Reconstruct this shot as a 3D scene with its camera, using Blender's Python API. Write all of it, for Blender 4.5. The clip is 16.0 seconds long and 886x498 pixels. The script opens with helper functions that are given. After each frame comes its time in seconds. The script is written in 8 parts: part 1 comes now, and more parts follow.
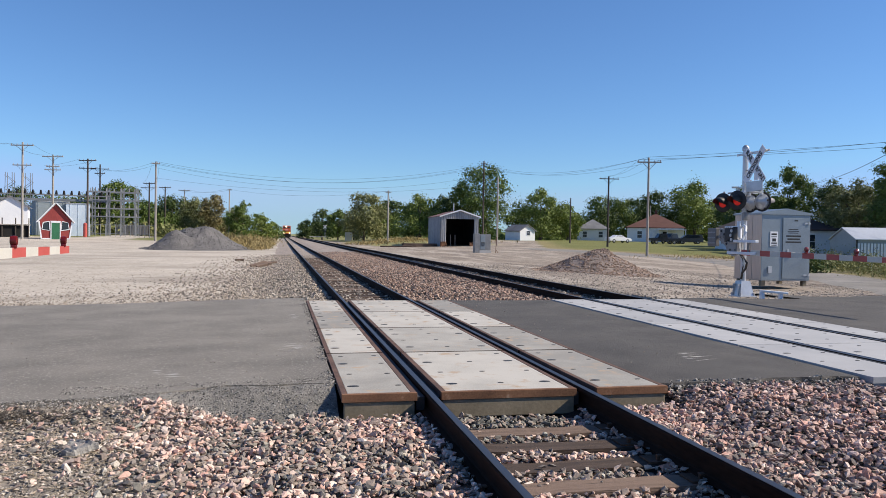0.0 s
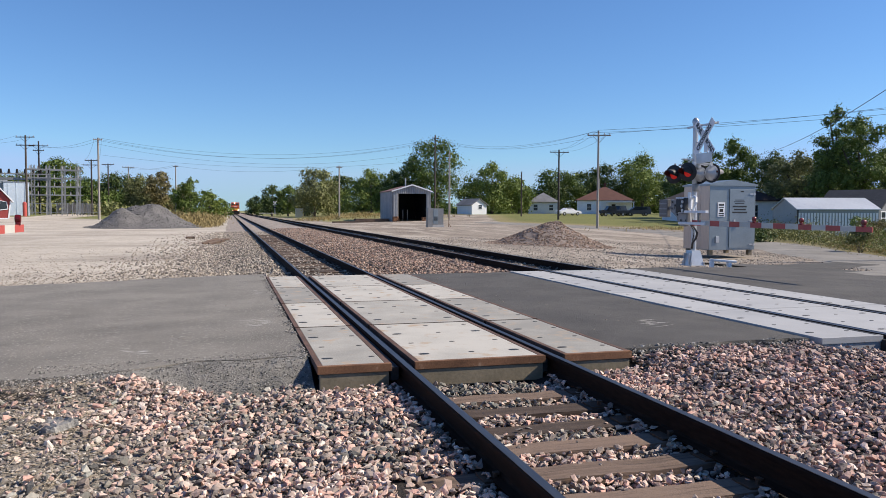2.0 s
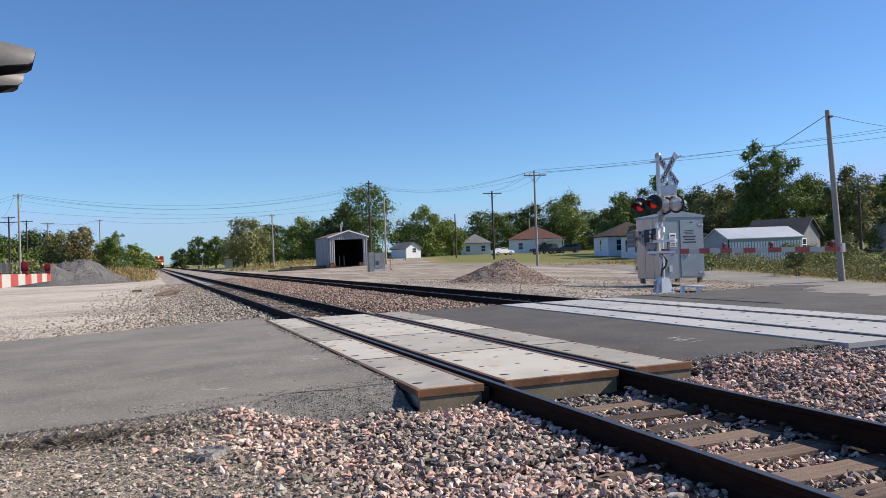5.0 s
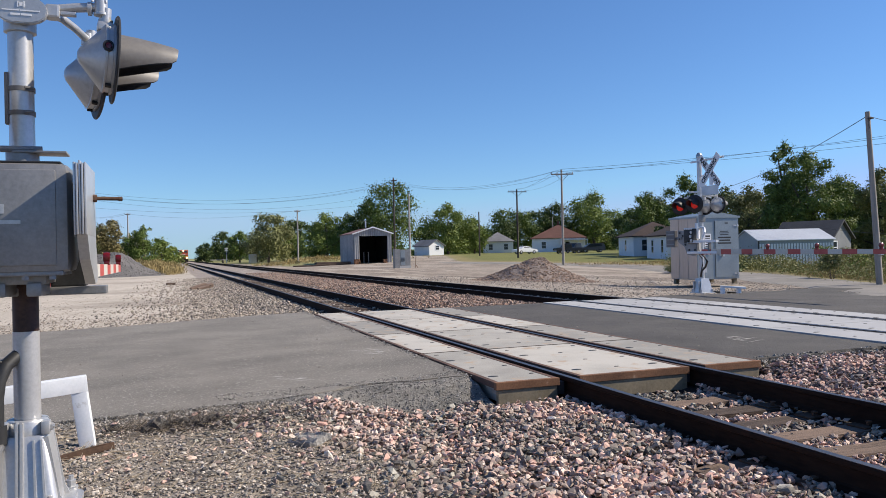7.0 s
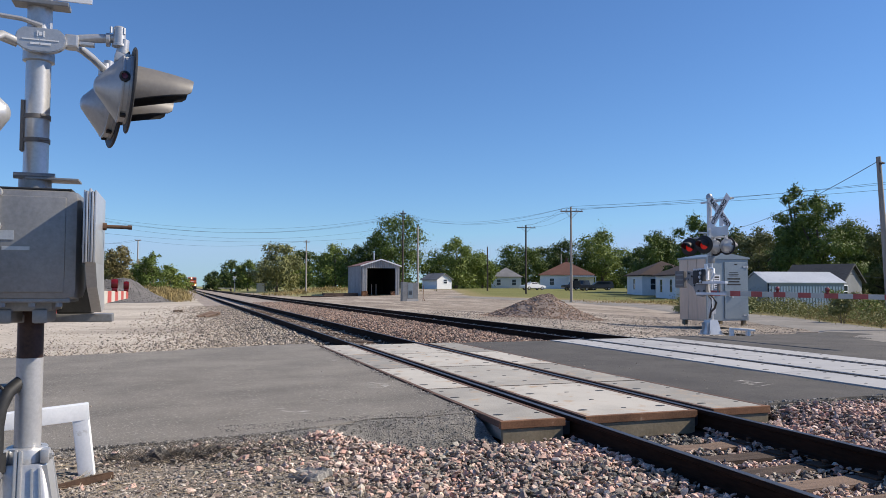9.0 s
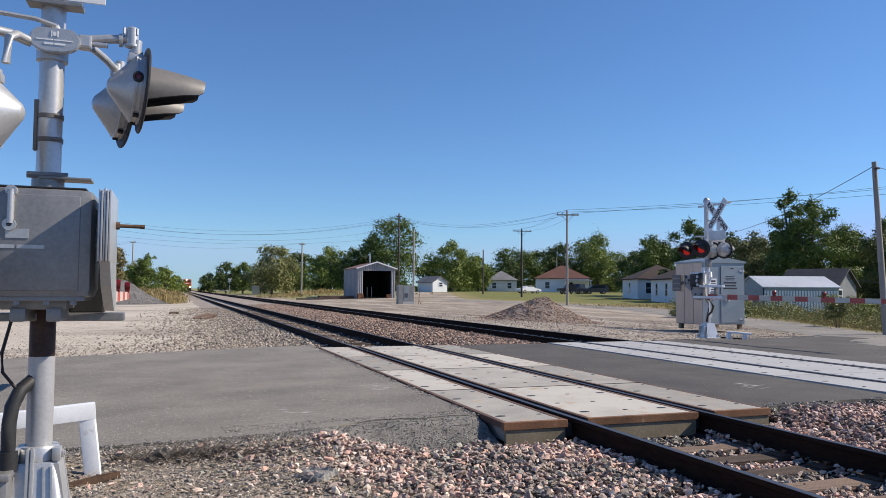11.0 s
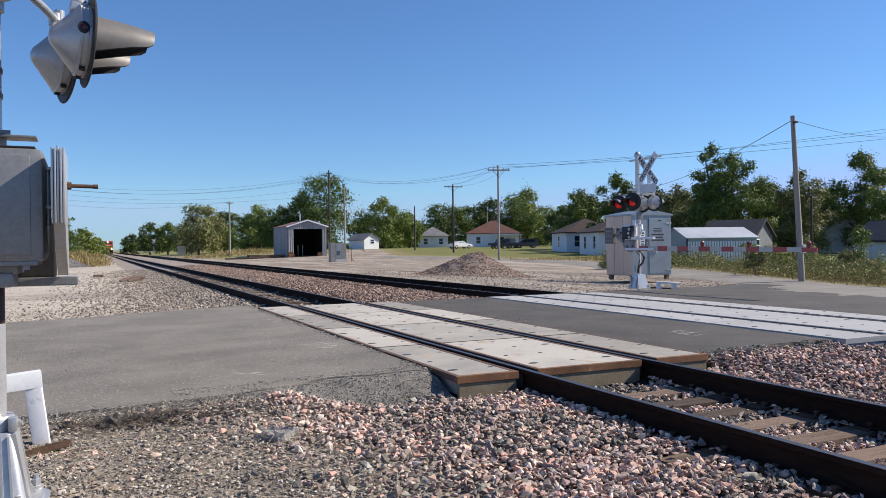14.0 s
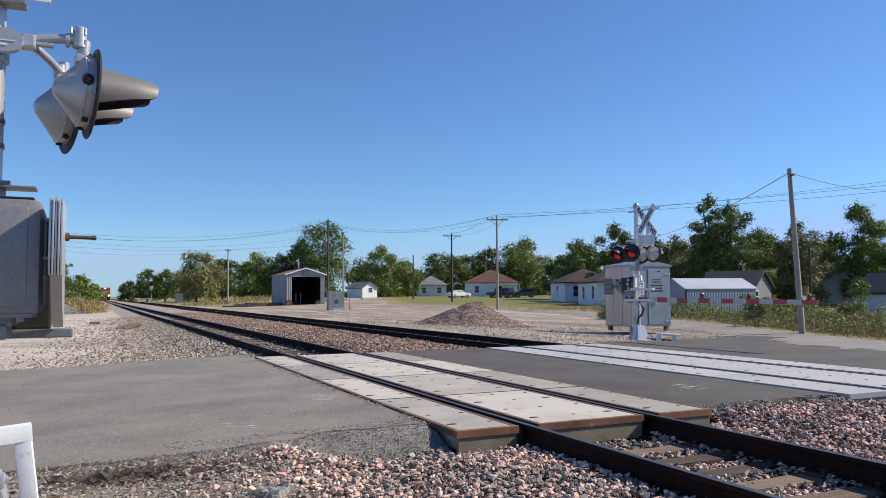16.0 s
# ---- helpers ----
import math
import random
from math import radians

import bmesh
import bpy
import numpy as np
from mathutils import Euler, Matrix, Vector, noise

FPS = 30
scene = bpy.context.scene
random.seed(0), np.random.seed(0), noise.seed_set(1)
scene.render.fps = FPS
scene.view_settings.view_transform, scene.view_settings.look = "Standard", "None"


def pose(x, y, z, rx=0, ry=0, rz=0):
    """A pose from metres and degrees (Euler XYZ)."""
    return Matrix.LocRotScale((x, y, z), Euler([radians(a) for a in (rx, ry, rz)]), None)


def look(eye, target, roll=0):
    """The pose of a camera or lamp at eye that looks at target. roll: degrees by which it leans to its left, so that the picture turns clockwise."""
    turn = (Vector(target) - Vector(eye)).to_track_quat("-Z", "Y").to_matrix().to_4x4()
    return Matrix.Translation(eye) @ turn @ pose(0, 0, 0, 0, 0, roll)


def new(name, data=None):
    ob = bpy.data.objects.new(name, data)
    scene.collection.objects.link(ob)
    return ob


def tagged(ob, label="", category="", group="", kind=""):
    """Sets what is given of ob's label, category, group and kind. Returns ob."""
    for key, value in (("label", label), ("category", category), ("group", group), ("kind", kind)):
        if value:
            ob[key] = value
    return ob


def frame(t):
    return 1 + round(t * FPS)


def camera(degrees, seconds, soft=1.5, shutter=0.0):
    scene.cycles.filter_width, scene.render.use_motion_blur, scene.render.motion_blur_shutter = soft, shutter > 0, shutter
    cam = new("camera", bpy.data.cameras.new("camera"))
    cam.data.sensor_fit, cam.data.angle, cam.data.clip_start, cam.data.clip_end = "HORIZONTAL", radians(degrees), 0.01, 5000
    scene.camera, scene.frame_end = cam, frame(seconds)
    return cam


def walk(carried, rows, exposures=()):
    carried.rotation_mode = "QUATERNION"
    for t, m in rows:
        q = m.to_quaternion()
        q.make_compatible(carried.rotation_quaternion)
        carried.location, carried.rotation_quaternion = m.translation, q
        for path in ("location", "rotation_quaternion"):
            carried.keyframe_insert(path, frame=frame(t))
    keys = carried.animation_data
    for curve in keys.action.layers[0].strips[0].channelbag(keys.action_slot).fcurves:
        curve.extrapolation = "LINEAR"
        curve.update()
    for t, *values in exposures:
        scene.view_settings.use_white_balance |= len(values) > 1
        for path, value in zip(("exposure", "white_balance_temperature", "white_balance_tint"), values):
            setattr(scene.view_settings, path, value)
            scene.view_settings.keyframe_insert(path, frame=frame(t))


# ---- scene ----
cam = camera(60.4, 16.0, 0.5)
PATH = [
    (0, (-2.194, 0.14, 1.443), (-1.777, 2.095, 1.41), 0.9),
    (0.5, (-2.185, 0.127, 1.436), (-1.728, 2.073, 1.387), 0.7),
    (1, (-2.192, 0.146, 1.436), (-1.69, 2.081, 1.373), 0.7),
    (1.5, (-2.264, 0.075, 1.442), (-1.747, 2.005, 1.36), 0.7),
    (2, (-2.403, 0.076, 1.421), (-1.862, 1.999, 1.323), 0.2),
    (2.5, (-2.616, 0.109, 1.414), (-2.016, 2.016, 1.34), -1.8),
    (3, (-2.904, 0.055, 1.362), (-2.275, 1.953, 1.326), -1.3),
    (3.5, (-3.159, 0.019, 1.353), (-2.492, 1.905, 1.344), -1.3),
    (4, (-3.417, 0.143, 1.305), (-2.708, 2.014, 1.31), -1.7),
    (6.5, (-4.55, 0.194, 1.267), (-3.822, 2.057, 1.286), -2.2),
    (7, (-4.578, 0.228, 1.271), (-3.904, 2.111, 1.282), -1.3),
    (7.5, (-4.564, 0.293, 1.282), (-3.916, 2.185, 1.323), -0.2),
    (8, (-4.567, 0.301, 1.248), (-3.91, 2.188, 1.329), -0.2),
    (8.5, (-4.569, 0.245, 1.287), (-3.918, 2.134, 1.383), 0.1),
    (11, (-4.66, 0.241, 1.272), (-3.995, 2.124, 1.38), 0.4),
    (11.5, (-4.753, 0.221, 1.254), (-4.024, 2.082, 1.309), -0.7),
    (12, (-4.836, 0.336, 1.274), (-3.987, 2.145, 1.356), -1.7),
    (12.5, (-4.92, 0.39, 1.255), (-4.061, 2.193, 1.362), -1.0),
    (13, (-4.907, 0.378, 1.266), (-4.092, 2.204, 1.333), -1.6),
    (13.5, (-4.869, 0.369, 1.261), (-4.065, 2.2, 1.296), -1.5),
    (14, (-4.839, 0.331, 1.272), (-4.004, 2.149, 1.265), -0.7),
    (14.5, (-4.813, 0.354, 1.271), (-3.948, 2.158, 1.253), -0.5),
    (15, (-4.819, 0.359, 1.278), (-3.951, 2.161, 1.297), -0.6),
    (15.5, (-4.815, 0.364, 1.289), (-3.964, 2.172, 1.37), -0.8),
    (16, (-4.834, 0.379, 1.3), (-3.996, 2.191, 1.421), -0.3),
]
walk(cam, [(t, look(eye, target, roll)) for t, eye, target, roll in PATH], [(0.0, 0.42), (3.0, 0.45), (7.0, 0.43), (8.5, 0.39), (11.0, 0.39), (12.5, 0.44), (16.0, 0.44)])

# ---- world and sun ----
SUN_TO = Vector((0.77, -0.20, 0.62)).normalized()
world = bpy.data.worlds.new("sky")
scene.world = world
world.use_nodes = True
_nt = world.node_tree
_sky = _nt.nodes.new("ShaderNodeTexSky")
_sky.sky_type = "NISHITA"
_sky.sun_disc = False
_sky.sun_elevation = math.asin(SUN_TO.z)
_sky.sun_rotation = math.atan2(SUN_TO.x, SUN_TO.y)
_sky.altitude, _sky.air_density, _sky.dust_density, _sky.ozone_density = 200, 1.0, 0.0, 5.0
_tint = _nt.nodes.new("ShaderNodeMix")
_tint.data_type, _tint.blend_type = "RGBA", "MULTIPLY"
_tint.inputs["Factor"].default_value = 1.0
_tint.inputs["B"].default_value = (0.78, 0.97, 1.19, 1)
_nt.links.new(_sky.outputs[0], _tint.inputs["A"])
_sky_cap = _nt.nodes.new("ShaderNodeMix")  # caps red and green, which turns the sky's colour bluer at the horizon
_sky_cap.data_type, _sky_cap.blend_type = "RGBA", "DARKEN"
_sky_cap.inputs["Factor"].default_value = 1.0
_sky_cap.inputs["B"].default_value = (3.5, 5.2, 20.0, 1)
_nt.links.new(_tint.outputs["Result"], _sky_cap.inputs["A"])
_nt.links.new(_sky_cap.outputs["Result"], _nt.nodes["Background"].inputs[0])
_nt.nodes["Background"].inputs[1].default_value = 0.085
sun = new("sun", bpy.data.lights.new("sun", "SUN"))
sun.data.energy, sun.data.angle, sun.data.color = 4.9, radians(0.55), (1.0, 0.90, 0.765)
sun.matrix_world = SUN_TO.to_track_quat("Z", "Y").to_matrix().to_4x4()

# ---- materials ----
def mat(name, a, b, rough=0.8, metal=0.0, big=0.6, fine=25.0, bump=0.15, dist=0.01, c=None, cscale=4.0, cpos=0.6, stretch=(1, 1, 1),
        per_object=0.0, per_island=0.0, local=False, spec=0.5, rough_var=0.1):
    """Two colours mixed by coarse and fine noise, a third in patches, relief from the fine noise."""
    m = bpy.data.materials.new(name)
    m.use_nodes = True
    n, l = m.node_tree.nodes, m.node_tree.links
    p = n["Principled BSDF"]
    p.inputs["Metallic"].default_value = metal
    p.inputs["Specular IOR Level"].default_value = spec
    co = n.new("ShaderNodeTexCoord").outputs["Object"] if local else n.new("ShaderNodeNewGeometry").outputs["Position"]
    mp = n.new("ShaderNodeMapping")
    mp.inputs["Scale"].default_value = stretch
    l.new(co, mp.inputs[0])

    def tex(scale, detail):
        t = n.new("ShaderNodeTexNoise")
        t.inputs["Scale"].default_value, t.inputs["Detail"].default_value, t.inputs["Roughness"].default_value = scale, detail, 0.62
        l.new(mp.outputs[0], t.inputs["Vector"])
        return t.outputs[0]

    def math_node(op, x, y):
        k = n.new("ShaderNodeMath")
        k.operation = op
        for i, v in enumerate((x, y)):
            if isinstance(v, (int, float)):
                k.inputs[i].default_value = v
            else:
                l.new(v, k.inputs[i])
        return k.outputs[0]

    t1, t2 = tex(big, 4), tex(fine, 5)
    f = math_node("ADD", math_node("MULTIPLY", t1, 0.55), math_node("MULTIPLY", t2, 0.45))
    if per_object:
        r = n.new("ShaderNodeObjectInfo").outputs["Random"]
        f = math_node("ADD", f, math_node("MULTIPLY", math_node("SUBTRACT", r, 0.5), per_object))
    if per_island:
        r = n.new("ShaderNodeNewGeometry").outputs["Random Per Island"]
        f = math_node("ADD", f, math_node("MULTIPLY", math_node("SUBTRACT", r, 0.5), per_island))
    ramp = n.new("ShaderNodeValToRGB")
    e = ramp.color_ramp.elements
    e[0].position, e[1].position = 0.34, 0.66
    e[0].color, e[1].color = (*a, 1), (*b, 1)
    l.new(f, ramp.inputs[0])
    col = ramp.outputs[0]
    if c is not None:
        t3 = tex(cscale, 6)
        r3 = n.new("ShaderNodeValToRGB")
        r3.color_ramp.elements[0].position, r3.color_ramp.elements[1].position = cpos - 0.05, cpos + 0.05
        l.new(t3, r3.inputs[0])
        mx = n.new("ShaderNodeMix")
        mx.data_type = "RGBA"
        l.new(r3.outputs[0], mx.inputs["Factor"])
        l.new(col, mx.inputs["A"])
        mx.inputs["B"].default_value = (*c, 1)
        col = mx.outputs["Result"]
    l.new(col, p.inputs["Base Color"])
    l.new(math_node("ADD", rough - rough_var / 2, math_node("MULTIPLY", t2, rough_var)), p.inputs["Roughness"])
    if bump:
        bn = n.new("ShaderNodeBump")
        bn.inputs["Strength"].default_value, bn.inputs["Distance"].default_value = bump, dist
        l.new(t2, bn.inputs["Height"])
        l.new(bn.outputs[0], p.inputs["Normal"])
    return m


def stone_mat(name, cols, rough=0.85, patch=None):
    """Loose stones, each of its own colour."""
    m = bpy.data.materials.new(name)
    m.use_nodes = True
    n, l = m.node_tree.nodes, m.node_tree.links
    p = n["Principled BSDF"]
    p.inputs["Roughness"].default_value = rough
    r = n.new("ShaderNodeValToRGB")
    r.color_ramp.interpolation = "CONSTANT"
    e = r.color_ramp.elements
    while len(e) < len(cols):
        e.new(0.5)
    for i, cc in enumerate(cols):
        e[i].position, e[i].color = i / len(cols), (*cc, 1)
    l.new(n.new("ShaderNodeNewGeometry").outputs["Random Per Island"], r.inputs[0])
    t = n.new("ShaderNodeTexNoise")
    t.inputs["Scale"].default_value, t.inputs["Detail"].default_value = 60, 4
    l.new(n.new("ShaderNodeNewGeometry").outputs["Position"], t.inputs["Vector"])
    hs = n.new("ShaderNodeMix")
    hs.data_type, hs.blend_type = "RGBA", "MULTIPLY"
    hs.inputs["Factor"].default_value = 0.5
    l.new(r.outputs[0], hs.inputs["A"])
    l.new(t.outputs[0], hs.inputs["B"])
    out = hs.outputs["Result"]
    if patch:
        # loads of stone from different quarries, in drifts
        d = n.new("ShaderNodeTexNoise")
        d.inputs["Scale"].default_value, d.inputs["Detail"].default_value, d.inputs["Roughness"].default_value = patch[0], 3, 0.6
        l.new(n.new("ShaderNodeNewGeometry").outputs["Position"], d.inputs["Vector"])
        w = n.new("ShaderNodeMath")
        w.operation = "MULTIPLY_ADD"
        w.inputs[1].default_value, w.inputs[2].default_value = 0.22, -0.11
        l.new(n.new("ShaderNodeNewGeometry").outputs["Random Per Island"], w.inputs[0])
        w2 = n.new("ShaderNodeMath")
        l.new(d.outputs[0], w2.inputs[0])
        l.new(w.outputs[0], w2.inputs[1])
        dr = n.new("ShaderNodeValToRGB")
        for i, (at, cc) in enumerate(((0.38, patch[1]), (0.56, patch[2]))):
            dr.color_ramp.elements[i].position, dr.color_ramp.elements[i].color = at, (*cc, 1)
        l.new(w2.outputs[0], dr.inputs[0])
        pm = n.new("ShaderNodeMix")
        pm.data_type, pm.blend_type = "RGBA", "MULTIPLY"
        pm.inputs["Factor"].default_value = 1.0
        l.new(out, pm.inputs["A"])
        l.new(dr.outputs[0], pm.inputs["B"])
        out = pm.outputs["Result"]
    br = n.new("ShaderNodeBrightContrast")
    br.inputs["Bright"].default_value = 0.02
    l.new(out, br.inputs[0])
    l.new(br.outputs[0], p.inputs["Base Color"])
    b = n.new("ShaderNodeBump")
    b.inputs["Strength"].default_value, b.inputs["Distance"].default_value = 0.5, 0.01
    l.new(t.outputs[0], b.inputs["Height"])
    l.new(b.outputs[0], p.inputs["Normal"])
    return m


def leaf_mat(name, dark, light, tip, trans=0.14):
    m = bpy.data.materials.new(name)
    m.use_nodes = True
    n, l = m.node_tree.nodes, m.node_tree.links
    p = n["Principled BSDF"]
    p.inputs["Roughness"].default_value = 0.55
    p.inputs["Specular IOR Level"].default_value = 0.25
    r = n.new("ShaderNodeValToRGB")
    e = r.color_ramp.elements
    e.new(0.5)
    for i, cc in enumerate((dark, light, tip)):
        e[i].position, e[i].color = (0.15, 0.6, 1.0)[i], (*cc, 1)
    t = n.new("ShaderNodeTexNoise")
    t.inputs["Scale"].default_value, t.inputs["Detail"].default_value = 0.45, 3
    l.new(n.new("ShaderNodeNewGeometry").outputs["Position"], t.inputs["Vector"])
    k = n.new("ShaderNodeMix")
    k.inputs["Factor"].default_value = 0.5
    l.new(n.new("ShaderNodeNewGeometry").outputs["Random Per Island"], k.inputs["A"])
    l.new(t.outputs[0], k.inputs["B"])
    l.new(k.outputs["Result"], r.inputs[0])
    l.new(r.outputs[0], p.inputs["Base Color"])
    tr = n.new("ShaderNodeBsdfTranslucent")
    l.new(r.outputs[0], tr.inputs[0])
    mx = n.new("ShaderNodeMixShader")
    mx.inputs[0].default_value = trans
    l.new(p.outputs[0], mx.inputs[1])
    l.new(tr.outputs[0], mx.inputs[2])
    l.new(mx.outputs[0], n["Material Output"].inputs[0])
    return m


def glow(name, col, strength, base=(0.3, 0.02, 0.02)):
    m = bpy.data.materials.new(name)
    m.use_nodes = True
    p = m.node_tree.nodes["Principled BSDF"]
    p.inputs["Base Color"].default_value = (*base, 1)
    p.inputs["Roughness"].default_value = 0.2
    p.inputs["Emission Color"].default_value = (*col, 1)
    p.inputs["Emission Strength"].default_value = strength
    return m


# bed colour taken near black: it paints in the shade between the stones
M_BEDSHADE = mat("ballast_bed", (0.010, 0.008, 0.007), (0.036, 0.029, 0.025), 0.95, big=2, fine=45, bump=1.0, dist=0.03)
M_FARBED = mat("far_ballast", (0.13, 0.108, 0.092), (0.44, 0.375, 0.32), 0.95, big=1.5, fine=9, bump=1.0, dist=0.05, c=(0.34, 0.25, 0.20), cscale=2.5, cpos=0.60)
M_ASPH = mat("asphalt", (0.120, 0.108, 0.091), (0.255, 0.231, 0.196), 0.9, big=0.8, fine=70, bump=1.0, dist=0.010, c=(0.44, 0.405, 0.355), cscale=42, cpos=0.62, stretch=(0.9, 1, 1))
M_ASPH2 = mat("dark_asphalt", (0.042, 0.039, 0.036), (0.105, 0.096, 0.086), 0.92, big=0.8, fine=75, bump=0.9, dist=0.008, c=(0.19, 0.175, 0.16), cscale=45, cpos=0.68)
M_ASPHCRUST = mat("broken_asphalt", (0.03, 0.028, 0.026), (0.13, 0.12, 0.108), 0.95, big=9, fine=70, bump=1.0, dist=0.02, c=(0.24, 0.22, 0.19), cscale=50, cpos=0.64)
M_LUMP = mat("weathered_grey_concrete", (0.17, 0.16, 0.145), (0.38, 0.36, 0.33), 0.95, big=9, fine=70, bump=0.8, dist=0.01)
M_SCRAPE = mat("scraped_asphalt", (0.34, 0.32, 0.29), (0.58, 0.55, 0.51), 0.9, big=3, fine=60)
M_LANE = mat("worn_lane", (0.14, 0.128, 0.112), (0.29, 0.268, 0.238), 0.95, big=0.3, fine=40, bump=0.4, dist=0.01, c=(0.15, 0.14, 0.13), cscale=0.7, cpos=0.6)
M_CRUMB = mat("crumbled_asphalt", (0.085, 0.08, 0.07), (0.31, 0.288, 0.255), 0.95, big=3, fine=60, bump=1.0, dist=0.02)
M_CONC = mat("panel_concrete", (0.265, 0.25, 0.22), (0.48, 0.45, 0.395), 0.85, big=1.2, fine=60, bump=0.25, dist=0.003, c=(0.40, 0.30, 0.21), cscale=3.4, cpos=0.62, per_object=0.36)
M_CONC2 = mat("new_concrete", (0.31, 0.31, 0.315), (0.42, 0.415, 0.41), 0.8, big=0.9, fine=70, bump=0.15, dist=0.003, c=(0.30, 0.30, 0.30), cscale=2.5, cpos=0.68, per_object=0.15)
M_CONCSIDE = mat("olive_brown_concrete", (0.15, 0.122, 0.08), (0.27, 0.222, 0.15), 0.9, big=3, fine=40, bump=0.4, dist=0.006, c=(0.18, 0.185, 0.135), cscale=6, cpos=0.70)
M_RUST = mat("rusted_steel", (0.10, 0.045, 0.022), (0.27, 0.135, 0.07), 0.85, 0.2, big=2.5, fine=50, bump=0.3, dist=0.003, c=(0.36, 0.24, 0.16), cscale=5, cpos=0.66)
M_RUSTDARK = mat("dark_rusted_steel", (0.055, 0.03, 0.022), (0.17, 0.095, 0.065), 0.85, 0.1, big=2.5, fine=50, bump=0.3, dist=0.003, c=(0.22, 0.13, 0.09), cscale=5, cpos=0.68)
M_RAIL = mat("brown_rail_steel", (0.014, 0.008, 0.006), (0.044, 0.025, 0.017), 0.8, 0.0, big=2, fine=40, bump=0.25, dist=0.003, stretch=(1, 0.2, 1), spec=0.06)
M_RAILTOP = mat("polished_rail_steel", (0.12, 0.105, 0.10), (0.22, 0.20, 0.19), 0.46, 1.0, big=1, fine=60, bump=0.05, stretch=(1, 0.05, 1))
M_RUBBER = mat("black_rubber", (0.012, 0.012, 0.013), (0.035, 0.034, 0.034), 0.7, big=4, fine=60, bump=0.3)
M_TIE = mat("weathered_tie_wood", (0.055, 0.036, 0.026), (0.205, 0.140, 0.102), 0.9, big=2.2, fine=16, bump=0.8, dist=0.012, stretch=(0.35, 7, 3), per_object=0.35, c=(0.035, 0.027, 0.022), cscale=3.2, cpos=0.63)
M_TIEBROWN = mat("rusted_tie_plate", (0.05, 0.03, 0.02), (0.14, 0.08, 0.05), 0.85, 0.3, big=4, fine=50)
M_SILVER = mat("aluminium_paint", (0.42, 0.42, 0.42), (0.58, 0.58, 0.575), 0.36, 0.5, big=2.5, fine=60, bump=0.08, dist=0.002, c=(0.34, 0.345, 0.36), cscale=9, cpos=0.70)
M_SILVER2 = mat("dull_cast_aluminium", (0.19, 0.188, 0.185), (0.30, 0.297, 0.292), 0.42, 0.4, big=3, fine=50, bump=0.15, dist=0.002, c=(0.27, 0.265, 0.26), cscale=9, cpos=0.70)
M_CONESILVER = mat("spun_aluminium", (0.38, 0.39, 0.40), (0.50, 0.51, 0.52), 0.38, 0.45, big=3, fine=50, bump=0.08, dist=0.002, c=(0.32, 0.325, 0.33), cscale=7, cpos=0.68)
M_WHITEPAINT = mat("white_enamel", (0.66, 0.68, 0.70), (0.82, 0.83, 0.84), 0.45, big=3, fine=40, bump=0.12, dist=0.003, c=(0.42, 0.40, 0.37), cscale=7, cpos=0.72)
M_BLACK = mat("flat_black_paint", (0.010, 0.010, 0.011), (0.03, 0.03, 0.03), 0.6, big=4, fine=50)
M_HOOD = mat("grey_hood_paint", (0.13, 0.122, 0.115), (0.18, 0.17, 0.158), 0.5, 0.1, big=4, fine=40, bump=0.03, dist=0.002)
M_DARKRUST = mat("dark_brown_pipe", (0.028, 0.014, 0.010), (0.085, 0.042, 0.028), 0.5, 0.3, big=5, fine=40)
M_GALV = mat("galvanised_sheet", (0.235, 0.265, 0.275), (0.335, 0.37, 0.38), 0.42, 0.75, big=0.9, fine=25, bump=0.08, dist=0.003)
# the warm tan is the reflection of sunlit ground, put into the base colour
M_TANREFLECT = mat("aluminium_tan_reflection", (0.46, 0.36, 0.28), (0.60, 0.48, 0.385), 0.36, 0.5, big=0.8, fine=18, bump=0.06, stretch=(1, 1, 0.1))
M_LENS = glow("red_lens_lit", (1.0, 0.03, 0.02), 0.16)
M_LENSOFF = mat("red_lens", (0.09, 0.007, 0.008), (0.17, 0.010, 0.011), 0.15, big=5, fine=40, bump=0)
M_RED = mat("reflective_red", (0.38, 0.06, 0.045), (0.50, 0.095, 0.075), 0.5, big=3, fine=40, bump=0.05)
M_ARMWHITE = mat("reflective_white", (0.48, 0.45, 0.385), (0.60, 0.57, 0.50), 0.5, big=3, fine=40, bump=0.05)
M_SIGNWHITE = mat("sign_white", (0.70, 0.71, 0.72), (0.82, 0.83, 0.84), 0.4, big=3, fine=40, bump=0.03)
M_INK = mat("sign_black", (0.012, 0.012, 0.012), (0.03, 0.03, 0.03), 0.5, big=3, fine=40, bump=0)
M_CABLE = mat("black_cable", (0.012, 0.012, 0.012), (0.03, 0.03, 0.03), 0.55, big=3, fine=40, bump=0)
M_POLE = mat("weathered_pole_wood", (0.25, 0.228, 0.20), (0.41, 0.375, 0.33), 0.9, big=0.8, fine=10, bump=0.5, dist=0.01, stretch=(6, 6, 0.3), per_object=0.15)
M_POLEDARK = mat("creosoted_pole_wood", (0.035, 0.028, 0.024), (0.09, 0.072, 0.06), 0.9, big=0.8, fine=10, bump=0.5, dist=0.01, stretch=(6, 6, 0.3), per_object=0.3)
M_WIRE = mat("overhead_wire", (0.05, 0.055, 0.06), (0.09, 0.095, 0.10), 0.6, 0.4, bump=0)
M_GLASSINS = mat("insulator", (0.25, 0.22, 0.2), (0.4, 0.38, 0.36), 0.3, bump=0)
